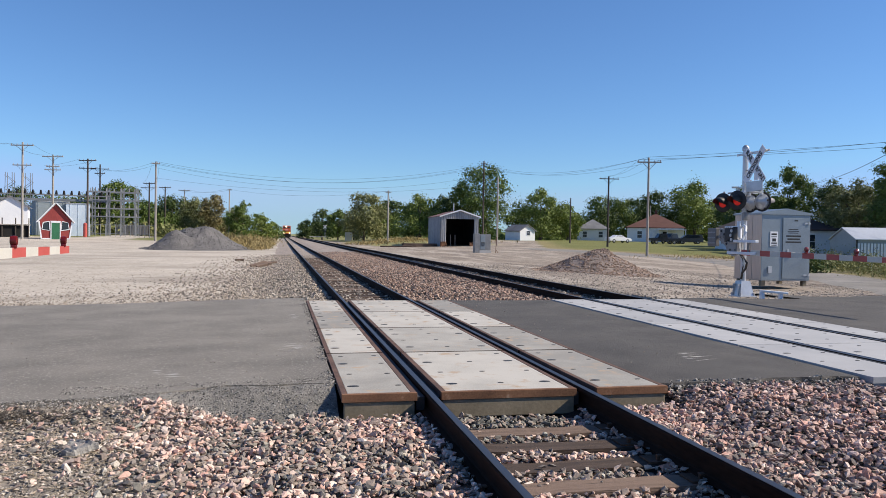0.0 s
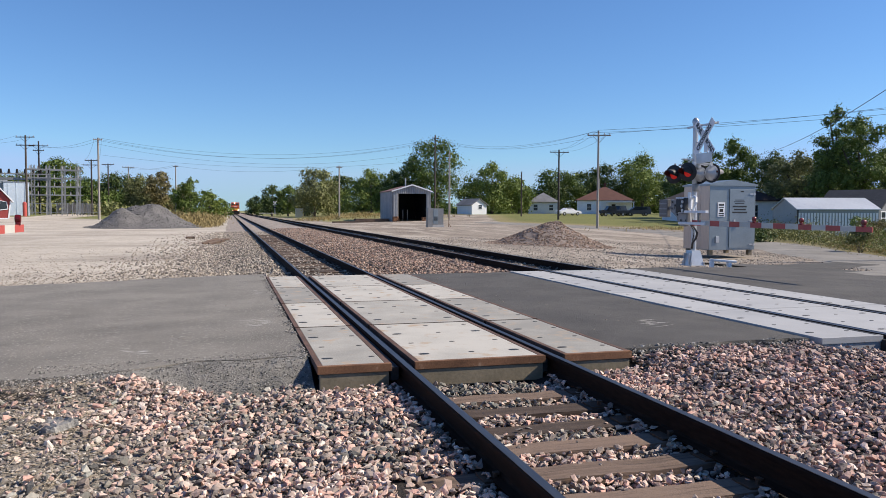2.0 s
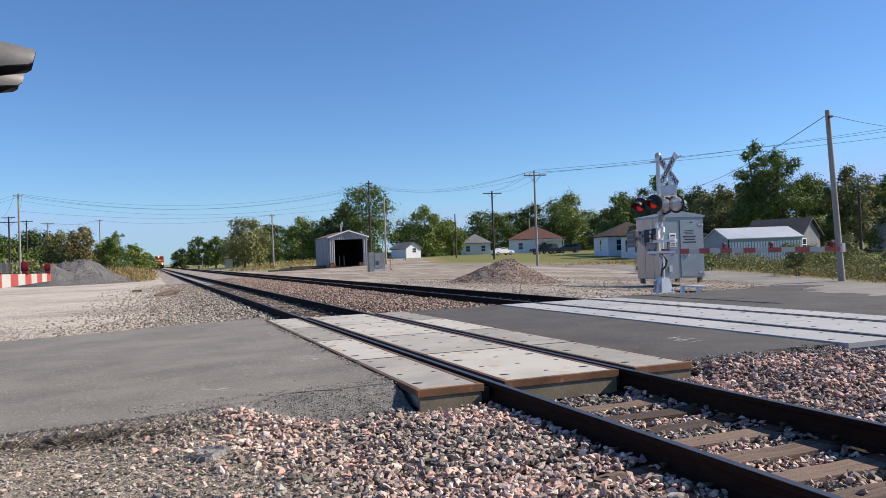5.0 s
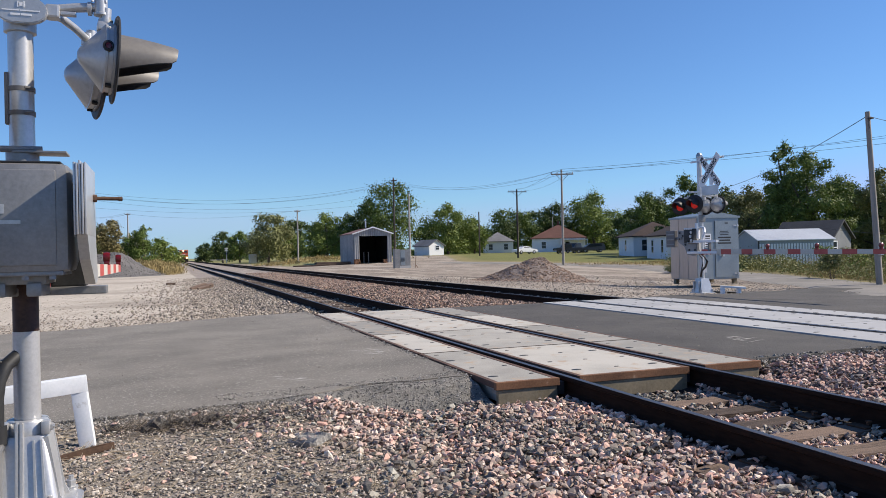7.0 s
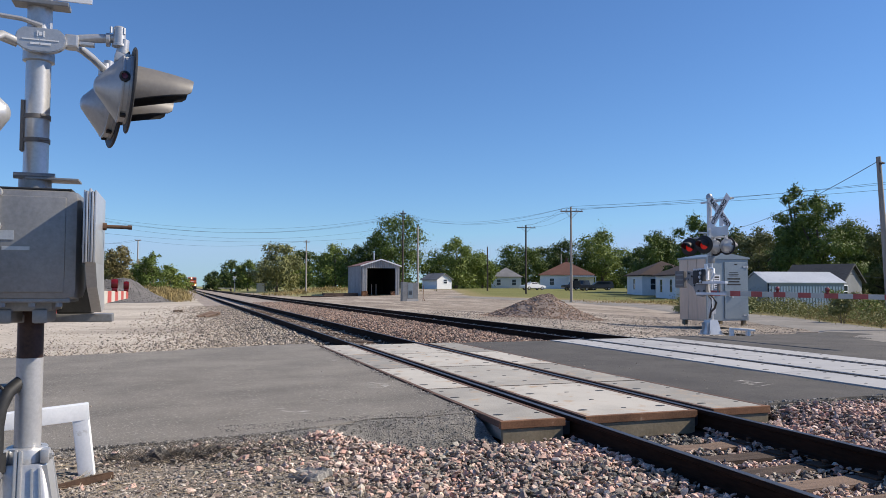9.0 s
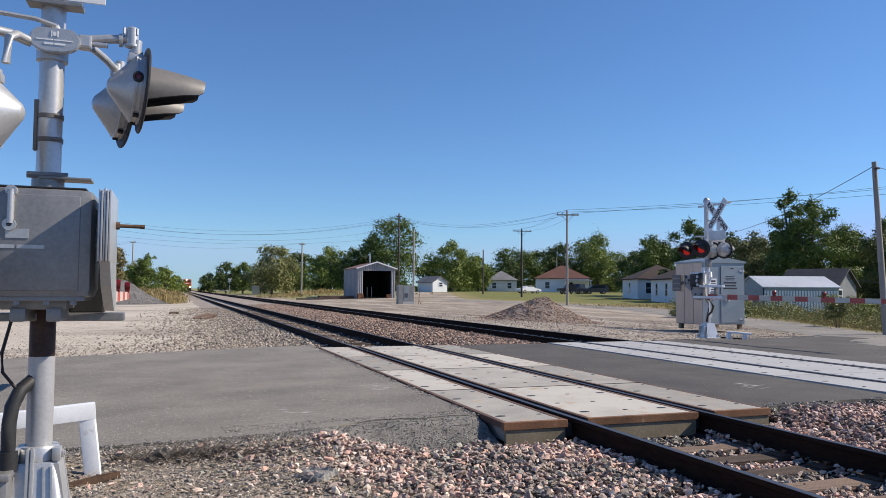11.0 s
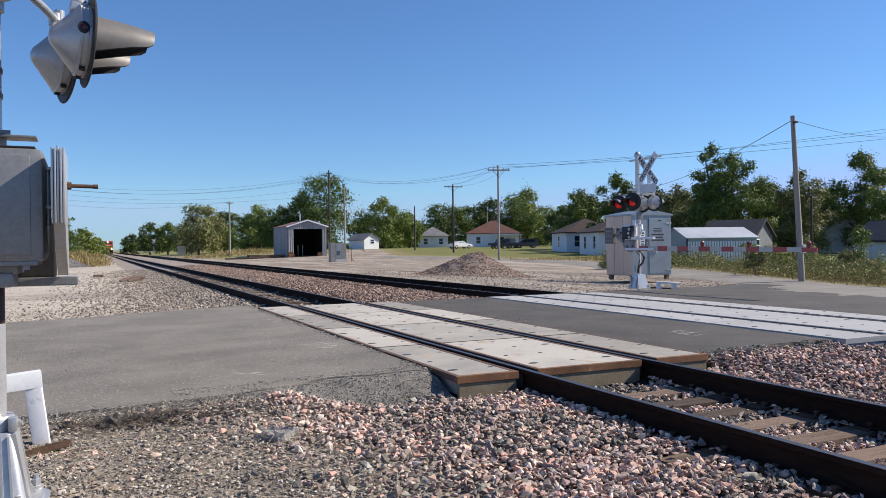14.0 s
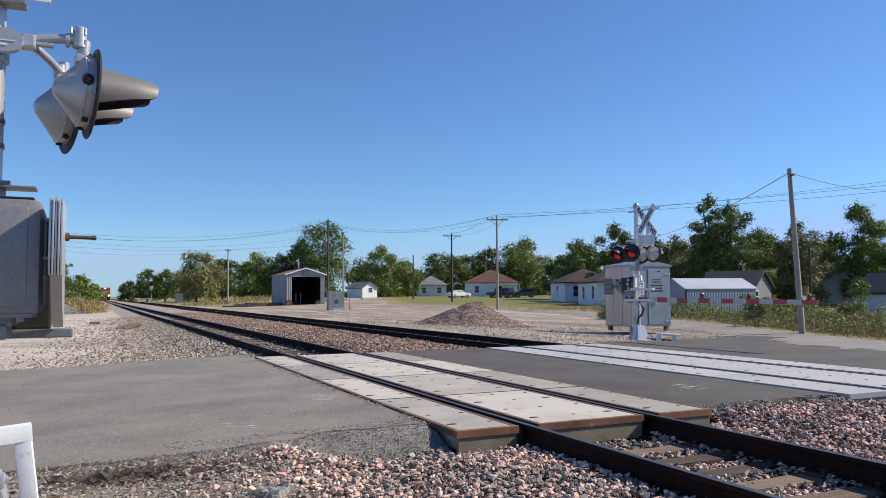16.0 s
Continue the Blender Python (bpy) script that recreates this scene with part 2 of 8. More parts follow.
M_SHEDSIDE = mat("weathered_corrugated_steel", (0.22, 0.225, 0.235), (0.41, 0.415, 0.42), 0.6, 0.35, big=0.5, fine=8, bump=0.15, c=(0.24, 0.15, 0.11), cscale=1.1, cpos=0.68, stretch=(1, 1, 0.25))
M_SHEDROOF = mat("rusty_roof_sheet", (0.17, 0.075, 0.055), (0.31, 0.17, 0.135), 0.7, 0.3, big=0.4, fine=6, bump=0.2, stretch=(1, 0.4, 1), c=(0.40, 0.34, 0.31), cscale=0.9, cpos=0.66)
# near black: shade painted into shed and porch, also parts that are black
M_SHADEBLACK = mat("indoor_shade_and_black", (0.007, 0.0065, 0.006), (0.018, 0.017, 0.016), 0.95, bump=0.1)
M_WHITEWALL = mat("white_siding", (0.70, 0.71, 0.72), (0.81, 0.81, 0.81), 0.7, big=0.5, fine=8, bump=0.1)
M_ROOFBROWN = mat("brown_shingles", (0.085, 0.035, 0.026), (0.15, 0.068, 0.05), 0.9, big=0.5, fine=9, bump=0.3)
M_ROOFUMBER = mat("umber_shingles", (0.022, 0.014, 0.013), (0.055, 0.033, 0.029), 0.9, big=0.5, fine=9, bump=0.3)
M_ROOFGREY = mat("grey_shingles", (0.12, 0.12, 0.125), (0.22, 0.22, 0.225), 0.9, big=0.5, fine=9, bump=0.3)
M_ROOFDARK = mat("charcoal_shingles", (0.025, 0.027, 0.032), (0.06, 0.063, 0.07), 0.85, big=0.5, fine=9, bump=0.3)
M_ROOFMETAL = mat("white_metal_roof", (0.50, 0.51, 0.51), (0.66, 0.67, 0.67), 0.4, 0.3, big=0.4, fine=6, bump=0.1)
M_METALSIDE = mat("pale_metal_siding", (0.24, 0.275, 0.285), (0.33, 0.37, 0.38), 0.5, 0.2, big=0.4, fine=6, bump=0.1)
M_BARNRED = mat("barn_red_boards", (0.19, 0.028, 0.026), (0.30, 0.05, 0.045), 0.8, big=1, fine=14, bump=0.2, stretch=(1, 1, 0.2))
M_GREENDOOR = mat("green_door_paint", (0.02, 0.11, 0.05), (0.035, 0.17, 0.08), 0.6, big=2, fine=14, bump=0.1)
M_WINDOW = mat("dark_window_glass", (0.015, 0.02, 0.025), (0.04, 0.05, 0.06), 0.08, big=0.5, fine=3, bump=0)
M_BLUEBOX = mat("pale_blue_sheet", (0.46, 0.55, 0.64), (0.60, 0.68, 0.76), 0.5, 0.1, big=0.3, fine=4, bump=0.1)
M_GARAGE = mat("grey_blue_siding", (0.42, 0.46, 0.49), (0.54, 0.58, 0.60), 0.6, 0.1, big=0.4, fine=6, bump=0.1)
M_STRAW = mat("dry_straw", (0.24, 0.19, 0.125), (0.46, 0.38, 0.27), 0.9, big=3, fine=30, bump=0)
M_STEELGREY = mat("grey_lattice_steel", (0.16, 0.17, 0.18), (0.28, 0.29, 0.30), 0.6, 0.5, bump=0)
M_ORANGE = mat("orange_locomotive_paint", (0.27, 0.045, 0.013), (0.35, 0.07, 0.02), 0.45, big=1, fine=20, bump=0.05)
M_YELLOWP = mat("yellow_paint", (0.65, 0.40, 0.04), (0.78, 0.52, 0.08), 0.5, bump=0)
M_REDBOX = mat("red_container_paint", (0.30, 0.07, 0.06), (0.42, 0.12, 0.10), 0.6, bump=0.05)
M_CARWHITE = mat("white_car_paint", (0.72, 0.72, 0.71), (0.80, 0.80, 0.79), 0.2, bump=0)
M_CARDARK = mat("dark_car_paint", (0.015, 0.018, 0.025), (0.035, 0.04, 0.05), 0.2, bump=0)
M_CARGREY = mat("grey_car_paint", (0.06, 0.065, 0.07), (0.10, 0.105, 0.11), 0.25, 0.4, bump=0)
M_TYRE = mat("tyre_rubber", (0.012, 0.012, 0.012), (0.03, 0.03, 0.03), 0.85, bump=0.1)
M_HEADLIGHT = glow("lit_headlight", (1.0, 0.85, 0.5), 12.0, (0.9, 0.8, 0.6))
M_BARK = mat("tree_bark", (0.06, 0.048, 0.038), (0.14, 0.115, 0.09), 0.95, big=2, fine=14, bump=0.7, dist=0.03, stretch=(1, 1, 0.3))
M_STONE = stone_mat("ballast_stone", [(0.548, 0.394, 0.328), (0.305, 0.258, 0.220), (0.467, 0.329, 0.270), (0.711, 0.591, 0.499), (0.193, 0.169, 0.150), (0.385, 0.310, 0.256), (0.714, 0.645, 0.554), (0.117, 0.103, 0.092), (0.528, 0.339, 0.270), (0.345, 0.291, 0.242), (0.243, 0.212, 0.185), (0.630, 0.463, 0.378), (0.446, 0.320, 0.261), (0.508, 0.423, 0.356)], patch=(0.85, (0.62, 0.68, 0.66), (1.54, 1.38, 1.35)))
M_STONE6 = stone_mat("reddish_ballast_stone", [(0.50, 0.36, 0.31), (0.28, 0.225, 0.20), (0.42, 0.29, 0.245), (0.62, 0.50, 0.44), (0.17, 0.145, 0.132), (0.36, 0.275, 0.236), (0.64, 0.55, 0.49), (0.10, 0.09, 0.085), (0.48, 0.30, 0.245), (0.31, 0.25, 0.215), (0.56, 0.41, 0.345), (0.40, 0.28, 0.237)], patch=(0.8, (0.82, 0.80, 0.78), (1.50, 1.33, 1.27)))
M_STONE2 = stone_mat("red_ballast_stone", [(0.46, 0.28, 0.19), (0.30, 0.18, 0.125), (0.55, 0.37, 0.27), (0.20, 0.135, 0.105), (0.42, 0.31, 0.24), (0.58, 0.42, 0.31), (0.15, 0.11, 0.09)])
M_STONE5 = stone_mat("brown_rubble_stone", [(0.345, 0.224, 0.153), (0.230, 0.153, 0.108), (0.437, 0.296, 0.211), (0.149, 0.102, 0.077), (0.299, 0.214, 0.158), (0.483, 0.347, 0.252)])
M_STONE3 = stone_mat("pale_gravel_stone", [(0.46, 0.385, 0.30), (0.34, 0.285, 0.225), (0.58, 0.50, 0.405), (0.24, 0.205, 0.17), (0.41, 0.335, 0.255), (0.17, 0.145, 0.12), (0.50, 0.42, 0.34)])
M_ASPHBIT = stone_mat("asphalt_crumb", [(0.14, 0.13, 0.115), (0.28, 0.26, 0.23), (0.07, 0.066, 0.06), (0.50, 0.465, 0.42), (0.20, 0.185, 0.165), (0.40, 0.37, 0.33)])
M_STONE4 = stone_mat("dirt_stone", [(0.50, 0.425, 0.345), (0.36, 0.31, 0.26), (0.21, 0.182, 0.155), (0.68, 0.60, 0.51), (0.44, 0.355, 0.285), (0.30, 0.27, 0.235), (0.13, 0.116, 0.10)])
M_PILESTONE = stone_mat("dark_pile_stone", [(0.13, 0.12, 0.115), (0.19, 0.18, 0.17), (0.09, 0.085, 0.085), (0.26, 0.24, 0.23), (0.15, 0.14, 0.13)])
M_PILE = mat("dark_grit", (0.085, 0.08, 0.078), (0.165, 0.155, 0.15), 0.95, big=0.8, fine=9, bump=0.8, dist=0.06)
M_PILE2 = mat("brown_rubble", (0.14, 0.11, 0.095), (0.27, 0.22, 0.19), 0.95, big=0.8, fine=9, bump=0.8, dist=0.05)
LEAVES = [
    leaf_mat("maple_leaves", (0.043, 0.074, 0.016), (0.124, 0.173, 0.035), (0.210, 0.258, 0.060)),
    leaf_mat("poplar_leaves", (0.070, 0.105, 0.023), (0.176, 0.228, 0.048), (0.278, 0.315, 0.083)),
    leaf_mat("willow_leaves", (0.094, 0.105, 0.041), (0.221, 0.230, 0.086), (0.344, 0.328, 0.156)),
    leaf_mat("dark_leaves", (0.028, 0.051, 0.014), (0.079, 0.115, 0.028), (0.151, 0.177, 0.048)),
    leaf_mat("autumn_leaves", (0.108, 0.098, 0.040), (0.206, 0.171, 0.071), (0.304, 0.236, 0.095)),
    leaf_mat("weed_leaves", (0.075, 0.092, 0.032), (0.198, 0.207, 0.070), (0.339, 0.295, 0.123)),
    leaf_mat("dry_stalks", (0.20, 0.15, 0.06), (0.34, 0.26, 0.11), (0.45, 0.36, 0.17)),
]

# ---- tools for shapes ----
def sm(t):
    t = min(1.0, max(0.0, t))
    return t * t * (3 - 2 * t)


def ground_z(x, y):
    """Height of the open ground: level round the crossing, rising gently to the houses."""
    r = math.hypot(x, y)
    dip = 0.20 * sm((x - 11.5) / 5) * sm((75 - r) / 25)
    return -0.25 - dip + 1.3 * sm((r - 60) / 120) * sm((abs(x - 3) - 8) / 30)


def finish(bm, name, material, smooth=False):
    me = bpy.data.meshes.new(name)
    bm.normal_update()
    bm.to_mesh(me)
    bm.free()
    for i in (material if isinstance(material, (list, tuple)) else [material]):
        me.materials.append(i)
    if smooth:
        me.shade_smooth()
        me.set_sharp_from_angle(angle=radians(38))
    return me


def part(name, bm, material, parent=None, label="", smooth=False, at=None):
    ob = new(name, finish(bm, name, material, smooth) if isinstance(bm, bmesh.types.BMesh) else bm)
    if parent is not None:
        ob.parent = parent
    if at is not None:
        ob.matrix_basis = at
    return tagged(ob, label)


def thing(name, label, category, m=None, group="", kind=""):
    ob = new(name)
    ob.empty_display_size = 0.2
    if m is not None:
        ob.matrix_basis = m
    return tagged(ob, label, category, group, kind)


def B():
    return bmesh.new()


def box(bm, x0, y0, z0, x1, y1, z1, bevel=0.0, m=None):
    v = bmesh.ops.create_cube(bm, size=1.0)["verts"]
    t = Matrix.Translation(((x0 + x1) / 2, (y0 + y1) / 2, (z0 + z1) / 2)) @ Matrix.Diagonal((x1 - x0, y1 - y0, z1 - z0, 1))
    bmesh.ops.transform(bm, matrix=t, verts=v)
    if bevel:
        es = list({e for k in v for e in k.link_edges})
        r = bmesh.ops.bevel(bm, geom=es, offset=bevel, segments=2, affect="EDGES", profile=0.6)
        v = list({k for k in r["verts"]} | {k for k in v if k.is_valid})
        fs = {f for k in v for f in k.link_faces}
        v = list({k for f in fs for k in f.verts})
    if m is not None:
        bmesh.ops.transform(bm, matrix=m, verts=v)
    return bm


def rod(bm, p, q, r0, r1=None, seg=10, caps=True):
    """A round bar from p to q."""
    p, q = Vector(p), Vector(q)
    r1 = r0 if r1 is None else r1
    d = q - p
    m = Matrix.Translation((p + q) / 2) @ d.to_track_quat("Z", "Y").to_matrix().to_4x4()
    bmesh.ops.create_cone(bm, cap_ends=caps, segments=seg, radius1=r0, radius2=r1, depth=d.length, matrix=m)
    return bm


def pipe(bm, pts, r, seg=8):
    """A bent round bar through points."""
    pts = [Vector(p) for p in pts]
    rings = []
    for i, p in enumerate(pts):
        d = (pts[min(i + 1, len(pts) - 1)] - pts[max(i - 1, 0)]).normalized()
        q = d.to_track_quat("Z", "Y")
        rad = r[i] if isinstance(r, (list, tuple)) else r
        rings.append([bm.verts.new(p + q @ Vector((rad * math.cos(a * math.tau / seg), rad * math.sin(a * math.tau / seg), 0))) for a in range(seg)])
    for a, b in zip(rings, rings[1:]):
        for i in range(seg):
            bm.faces.new((a[i], a[(i + 1) % seg], b[(i + 1) % seg], b[i]))
    bm.faces.new(rings[0][::-1])
    bm.faces.new(rings[-1])
    return bm


def lathe(bm, prof, seg=24, m=None, arc=math.tau, start=0.0):
    """Turns a profile of (radius, height) round z."""
    whole = abs(arc - math.tau) < 1e-4
    n = seg if whole else seg + 1
    rings = []
    vs = []
    for r, z in prof:
        ring = [bm.verts.new((r * math.cos(start + arc * i / seg), r * math.sin(start + arc * i / seg), z)) for i in range(n)]
        rings.append(ring)
        vs += ring
    for a, b in zip(rings, rings[1:]):
        for i in range(seg):
            j = (i + 1) % n
            bm.faces.new((a[i], a[j], b[j], b[i]))
    if m is not None:
        bmesh.ops.transform(bm, matrix=m, verts=vs)
    return bm


def prism(bm, poly, z0, z1, m=None):
    """A flat outline of (x, y) raised from z0 to z1."""
    lo = [bm.verts.new((x, y, z0)) for x, y in poly]
    hi = [bm.verts.new((x, y, z1)) for x, y in poly]
    n = len(poly)
    fs = [bm.faces.new(lo[::-1]), bm.faces.new(hi)]
    for i in range(n):
        fs.append(bm.faces.new((lo[i], lo[(i + 1) % n], hi[(i + 1) % n], hi[i])))
    bmesh.ops.recalc_face_normals(bm, faces=fs)
    if m is not None:
        bmesh.ops.transform(bm, matrix=m, verts=lo + hi)
    return bm


def raw(name, verts, faces, material):
    """A mesh from arrays; faces all have the same number of corners."""
    me = bpy.data.meshes.new(name)
    nf, k = faces.shape
    me.vertices.add(len(verts))
    me.vertices.foreach_set("co", np.asarray(verts, np.float32).ravel())
    me.loops.add(nf * k)
    me.loops.foreach_set("vertex_index", faces.astype(np.int32).ravel())
    me.polygons.add(nf)
    me.polygons.foreach_set("loop_start", np.arange(0, nf * k, k, dtype=np.int32))
    me.update(calc_edges=True)
    me.materials.append(material)
    me.shade_flat()
    return me


def ico():
    g = (1 + 5 ** 0.5) / 2
    v = np.array([(-1, g, 0), (1, g, 0), (-1, -g, 0), (1, -g, 0), (0, -1, g), (0, 1, g), (0, -1, -g), (0, 1, -g), (g, 0, -1), (g, 0, 1), (-g, 0, -1), (-g, 0, 1)]) / math.hypot(1, g)
    b = bmesh.new()
    vs = [b.verts.new(p) for p in v]
    h = bmesh.ops.convex_hull(b, input=vs)
    b.verts.index_update()
    f = np.array([[k.index for k in fa.verts] for fa in b.faces])
    b.free()
    return v, f


ICO_V, ICO_F = ico()
CUBE_V = np.array([(x, y, z) for x in (-1, 1) for y in (-1, 1) for z in (-1, 1)], float) * 0.72
CUBE_F = np.array([(0, 1, 3), (0, 3, 2), (4, 6, 7), (4, 7, 5), (0, 4, 5), (0, 5, 1), (2, 3, 7), (2, 7, 6), (0, 2, 6), (0, 6, 4), (1, 5, 7), (1, 7, 3)])
OCT_V = np.array([(1, 0, 0), (-1, 0, 0), (0, 1, 0), (0, -1, 0), (0, 0, 1), (0, 0, -1)], float)
OCT_F = np.array([(0, 2, 4), (2, 1, 4), (1, 3, 4), (3, 0, 4), (2, 0, 5), (1, 2, 5), (3, 1, 5), (0, 3, 5)])


def shard(seed):
    """A crushed stone: the hull of a few uneven points."""
    r = np.random.default_rng(seed)
    p = ICO_V[r.permutation(12)[:10]]
    p = p + r.uniform(-0.42, 0.42, p.shape)
    p = np.sign(p) * np.abs(p) ** 0.8 * r.uniform(0.8, 1.1, (len(p), 1)) * np.array([1.15, r.uniform(0.62, 0.95), r.uniform(0.52, 0.9)])
    b = bmesh.new()
    vs = [b.verts.new(q) for q in p]
    bmesh.ops.convex_hull(b, input=vs)
    bmesh.ops.delete(b, geom=[k for k in b.verts if not k.link_faces], context="VERTS")
    bmesh.ops.recalc_face_normals(b, faces=b.faces[:])
    b.verts.index_update()
    v = np.array([k.co[:] for k in b.verts])
    f = np.array([[k.index for k in fa.verts] for fa in b.faces])
    b.free()
    return v - v.mean(axis=0), f


SHARDS = [shard(k) for k in range(28)]


def stones(name, places, sizes, material, rng, coarse=False, flat=0.7):
    """Loose angular stones at places, all in one mesh."""
    vv, ff, base = [], [], 0
    kinds = [(OCT_V, OCT_F)] if coarse else SHARDS
    pick = rng.integers(0, len(kinds), len(places))
    for kind, (bv, bf) in enumerate(kinds):
        at, size = places[pick == kind], sizes[pick == kind]
        n, k = len(at), len(bv)
        if not n:
            continue
        v = np.broadcast_to(bv, (n, k, 3)) * (rng.uniform(0.65, 1.25, (n, k, 3)) if coarse else 1.0)
        v = v * (size[:, None, None] * rng.uniform(0.72, 1.3, (n, 1, 3)))
        q = rng.normal(size=(n, 4))
        q /= np.linalg.norm(q, axis=1)[:, None]
        w, x, y, z = q.T
        rot = np.stack([1 - 2 * (y * y + z * z), 2 * (x * y - z * w), 2 * (x * z + y * w), 2 * (x * y + z * w), 1 - 2 * (x * x + z * z), 2 * (y * z - x * w), 2 * (x * z - y * w), 2 * (y * z + x * w), 1 - 2 * (x * x + y * y)], 1).reshape(n, 3, 3)
        v = np.einsum("nij,nkj->nki", rot, v)
        v[:, :, 2] *= flat
        v = v + at[:, None, :]
        vv.append(v.reshape(-1, 3))
        ff.append((bf[None] + (np.arange(n) * k)[:, None, None]).reshape(-1, 3) + base)
        base += n * k
    return raw(name, np.concatenate(vv), np.concatenate(ff), material)


def sheet(name, xs, ys, zf, material, warp=None):
    """A ground sheet over a grid of x and y."""
    gx, gy = np.meshgrid(xs, ys)
    p = np.stack([gx, gy, np.zeros_like(gx)], -1).reshape(-1, 3)
    if warp:
        p = np.array([warp(*k) for k in p])
    p[:, 2] = [zf(x, y) for x, y, _ in p]
    nx, ny = len(xs), len(ys)
    i = (np.arange(ny - 1)[:, None] * nx + np.arange(nx - 1)[None]).ravel()
    me = raw(name, p, np.stack([i, i + 1, i + nx + 1, i + nx], 1), material)
    me.shade_smooth()
    return new(name, me)

# ---- ground ----
def ground_material():
    m = bpy.data.materials.new("open_ground")
    m.use_nodes = True
    n, l = m.node_tree.nodes, m.node_tree.links
    p = n["Principled BSDF"]
    p.inputs["Roughness"].default_value = 0.95
    p.inputs["Specular IOR Level"].default_value = 0.2
    pos = n.new("ShaderNodeNewGeometry").outputs["Position"]
    xyz = n.new("ShaderNodeSeparateXYZ")
    l.new(pos, xyz.inputs[0])
    X, Y = xyz.outputs[0], xyz.outputs[1]

    def put(sock, v):
        if isinstance(v, (int, float)):
            sock.default_value = v
        else:
            l.new(v, sock)

    def k(op, a, b=0.0):
        q = n.new("ShaderNodeMath")
        q.operation = op
        put(q.inputs[0], a)
        put(q.inputs[1], b)
        return q.outputs[0]

    def tex(scale, detail=5, stretch=None):
        t = n.new("ShaderNodeTexNoise")
        t.inputs["Scale"].default_value, t.inputs["Detail"].default_value, t.inputs["Roughness"].default_value = scale, detail, 0.62
        v = pos
        if stretch:
            mp = n.new("ShaderNodeMapping")
            mp.inputs["Scale"].default_value = stretch
            l.new(pos, mp.inputs[0])
            v = mp.outputs[0]
        l.new(v, t.inputs["Vector"])
        return t.outputs[0]

    def step(v, lo, hi):
        q = n.new("ShaderNodeMapRange")
        q.interpolation_type = "SMOOTHSTEP"
        put(q.inputs[0], v)
        q.inputs[1].default_value, q.inputs[2].default_value = lo, hi
        return q.outputs[0]

    def ramp(f, *stops):
        r = n.new("ShaderNodeValToRGB")
        e = r.color_ramp.elements
        while len(e) < len(stops):
            e.new(0.5)
        for i, (at, c) in enumerate(stops):
            e[i].position, e[i].color = at, (*c, 1)
        put(r.inputs[0], f)
        return r.outputs[0]

    def mix(f, a, b):
        q = n.new("ShaderNodeMix")
        q.data_type = "RGBA"
        put(q.inputs["Factor"], f)
        l.new(a, q.inputs["A"])
        l.new(b, q.inputs["B"])
        return q.outputs["Result"]

    fine, mid, big = tex(14), tex(1.3), tex(0.11)
    wob = k("MULTIPLY", k("SUBTRACT", tex(0.35), 0.5), 5.0)
    f = k("ADD", k("MULTIPLY", fine, 0.35), k("ADD", k("MULTIPLY", tex(3.6), 0.2), k("ADD", k("MULTIPLY", mid, 0.15), k("MULTIPLY", big, 0.3))))
    yard = ramp(f, (0.33, (0.25, 0.21, 0.168)), (0.5, (0.47, 0.415, 0.345)), (0.64, (0.68, 0.615, 0.53)))
    ruts = tex(0.32, 4, (0.3, 0.75, 1))
    yard = mix(k("MULTIPLY", step(ruts, 0.50, 0.62), 0.6), yard, ramp(f, (0.3, (0.25, 0.215, 0.18)), (0.7, (0.37, 0.325, 0.275))))
    grey = ramp(f, (0.34, (0.09, 0.072, 0.058)), (0.48, (0.235, 0.195, 0.158)), (0.62, (0.47, 0.405, 0.335)))
    trail = tex(0.42, 4, (0.9, 0.16, 1))
    grey = mix(k("MULTIPLY", step(trail, 0.52, 0.60), 0.7), grey, ramp(fine, (0.3, (0.34, 0.295, 0.245)), (0.7, (0.52, 0.455, 0.38))))
    lawn = ramp(f, (0.3, (0.105, 0.12, 0.035)), (0.55, (0.175, 0.175, 0.06)), (0.75, (0.25, 0.215, 0.10)))
    dry = ramp(f, (0.3, (0.20, 0.16, 0.075)), (0.7, (0.34, 0.28, 0.145)))
    dirt = ramp(k("ADD", k("MULTIPLY", tex(60), 0.6), k("MULTIPLY", mid, 0.4)), (0.32, (0.085, 0.074, 0.062)), (0.5, (0.225, 0.195, 0.162)), (0.68, (0.40, 0.355, 0.30)))
    right = step(X, 7.0, 9.0)
    col = mix(right, yard, grey)
    # stony dirt on the near side of the road
    col = mix(step(k("ADD", Y, k("MULTIPLY", wob, 0.1)), 9.0, 7.0), col, dirt)
    # edge of the mown grass, as x over y
    e = n.new("ShaderNodeValToRGB")
    pts = [(0, 15), (18, 20), (36, 29.5), (61, 38), (80, 37), (98, 33), (119, 39), (140, 46), (160, 20), (200, 9)]
    el = e.color_ramp.elements
    while len(el) < len(pts):
        el.new(0.5)
    for i, (y, x) in enumerate(pts):
        el[i].position, el[i].color = y / 200, (x / 100, x / 100, x / 100, 1)
    l.new(k("DIVIDE", Y, 200.0), e.inputs[0])
    edge = k("MULTIPLY", e.outputs[0], 100.0)
    lm = step(k("ADD", k("SUBTRACT", X, edge), k("MULTIPLY", wob, 0.5)), -0.6, 0.8)
    col = mix(lm, col, lawn)
    # dry strip along the lawn's edge and beside the rails
    band = k("MULTIPLY", lm, k("SUBTRACT", 1.0, step(k("SUBTRACT", X, edge), 1.0, 4.5)))
    col = mix(k("MULTIPLY", band, 0.75), col, dry)
    left = k("MULTIPLY", step(k("ADD", Y, k("MULTIPLY", wob, 1.5)), 116, 126), step(X, -4.0, -5.0))
    col = mix(left, col, lawn)
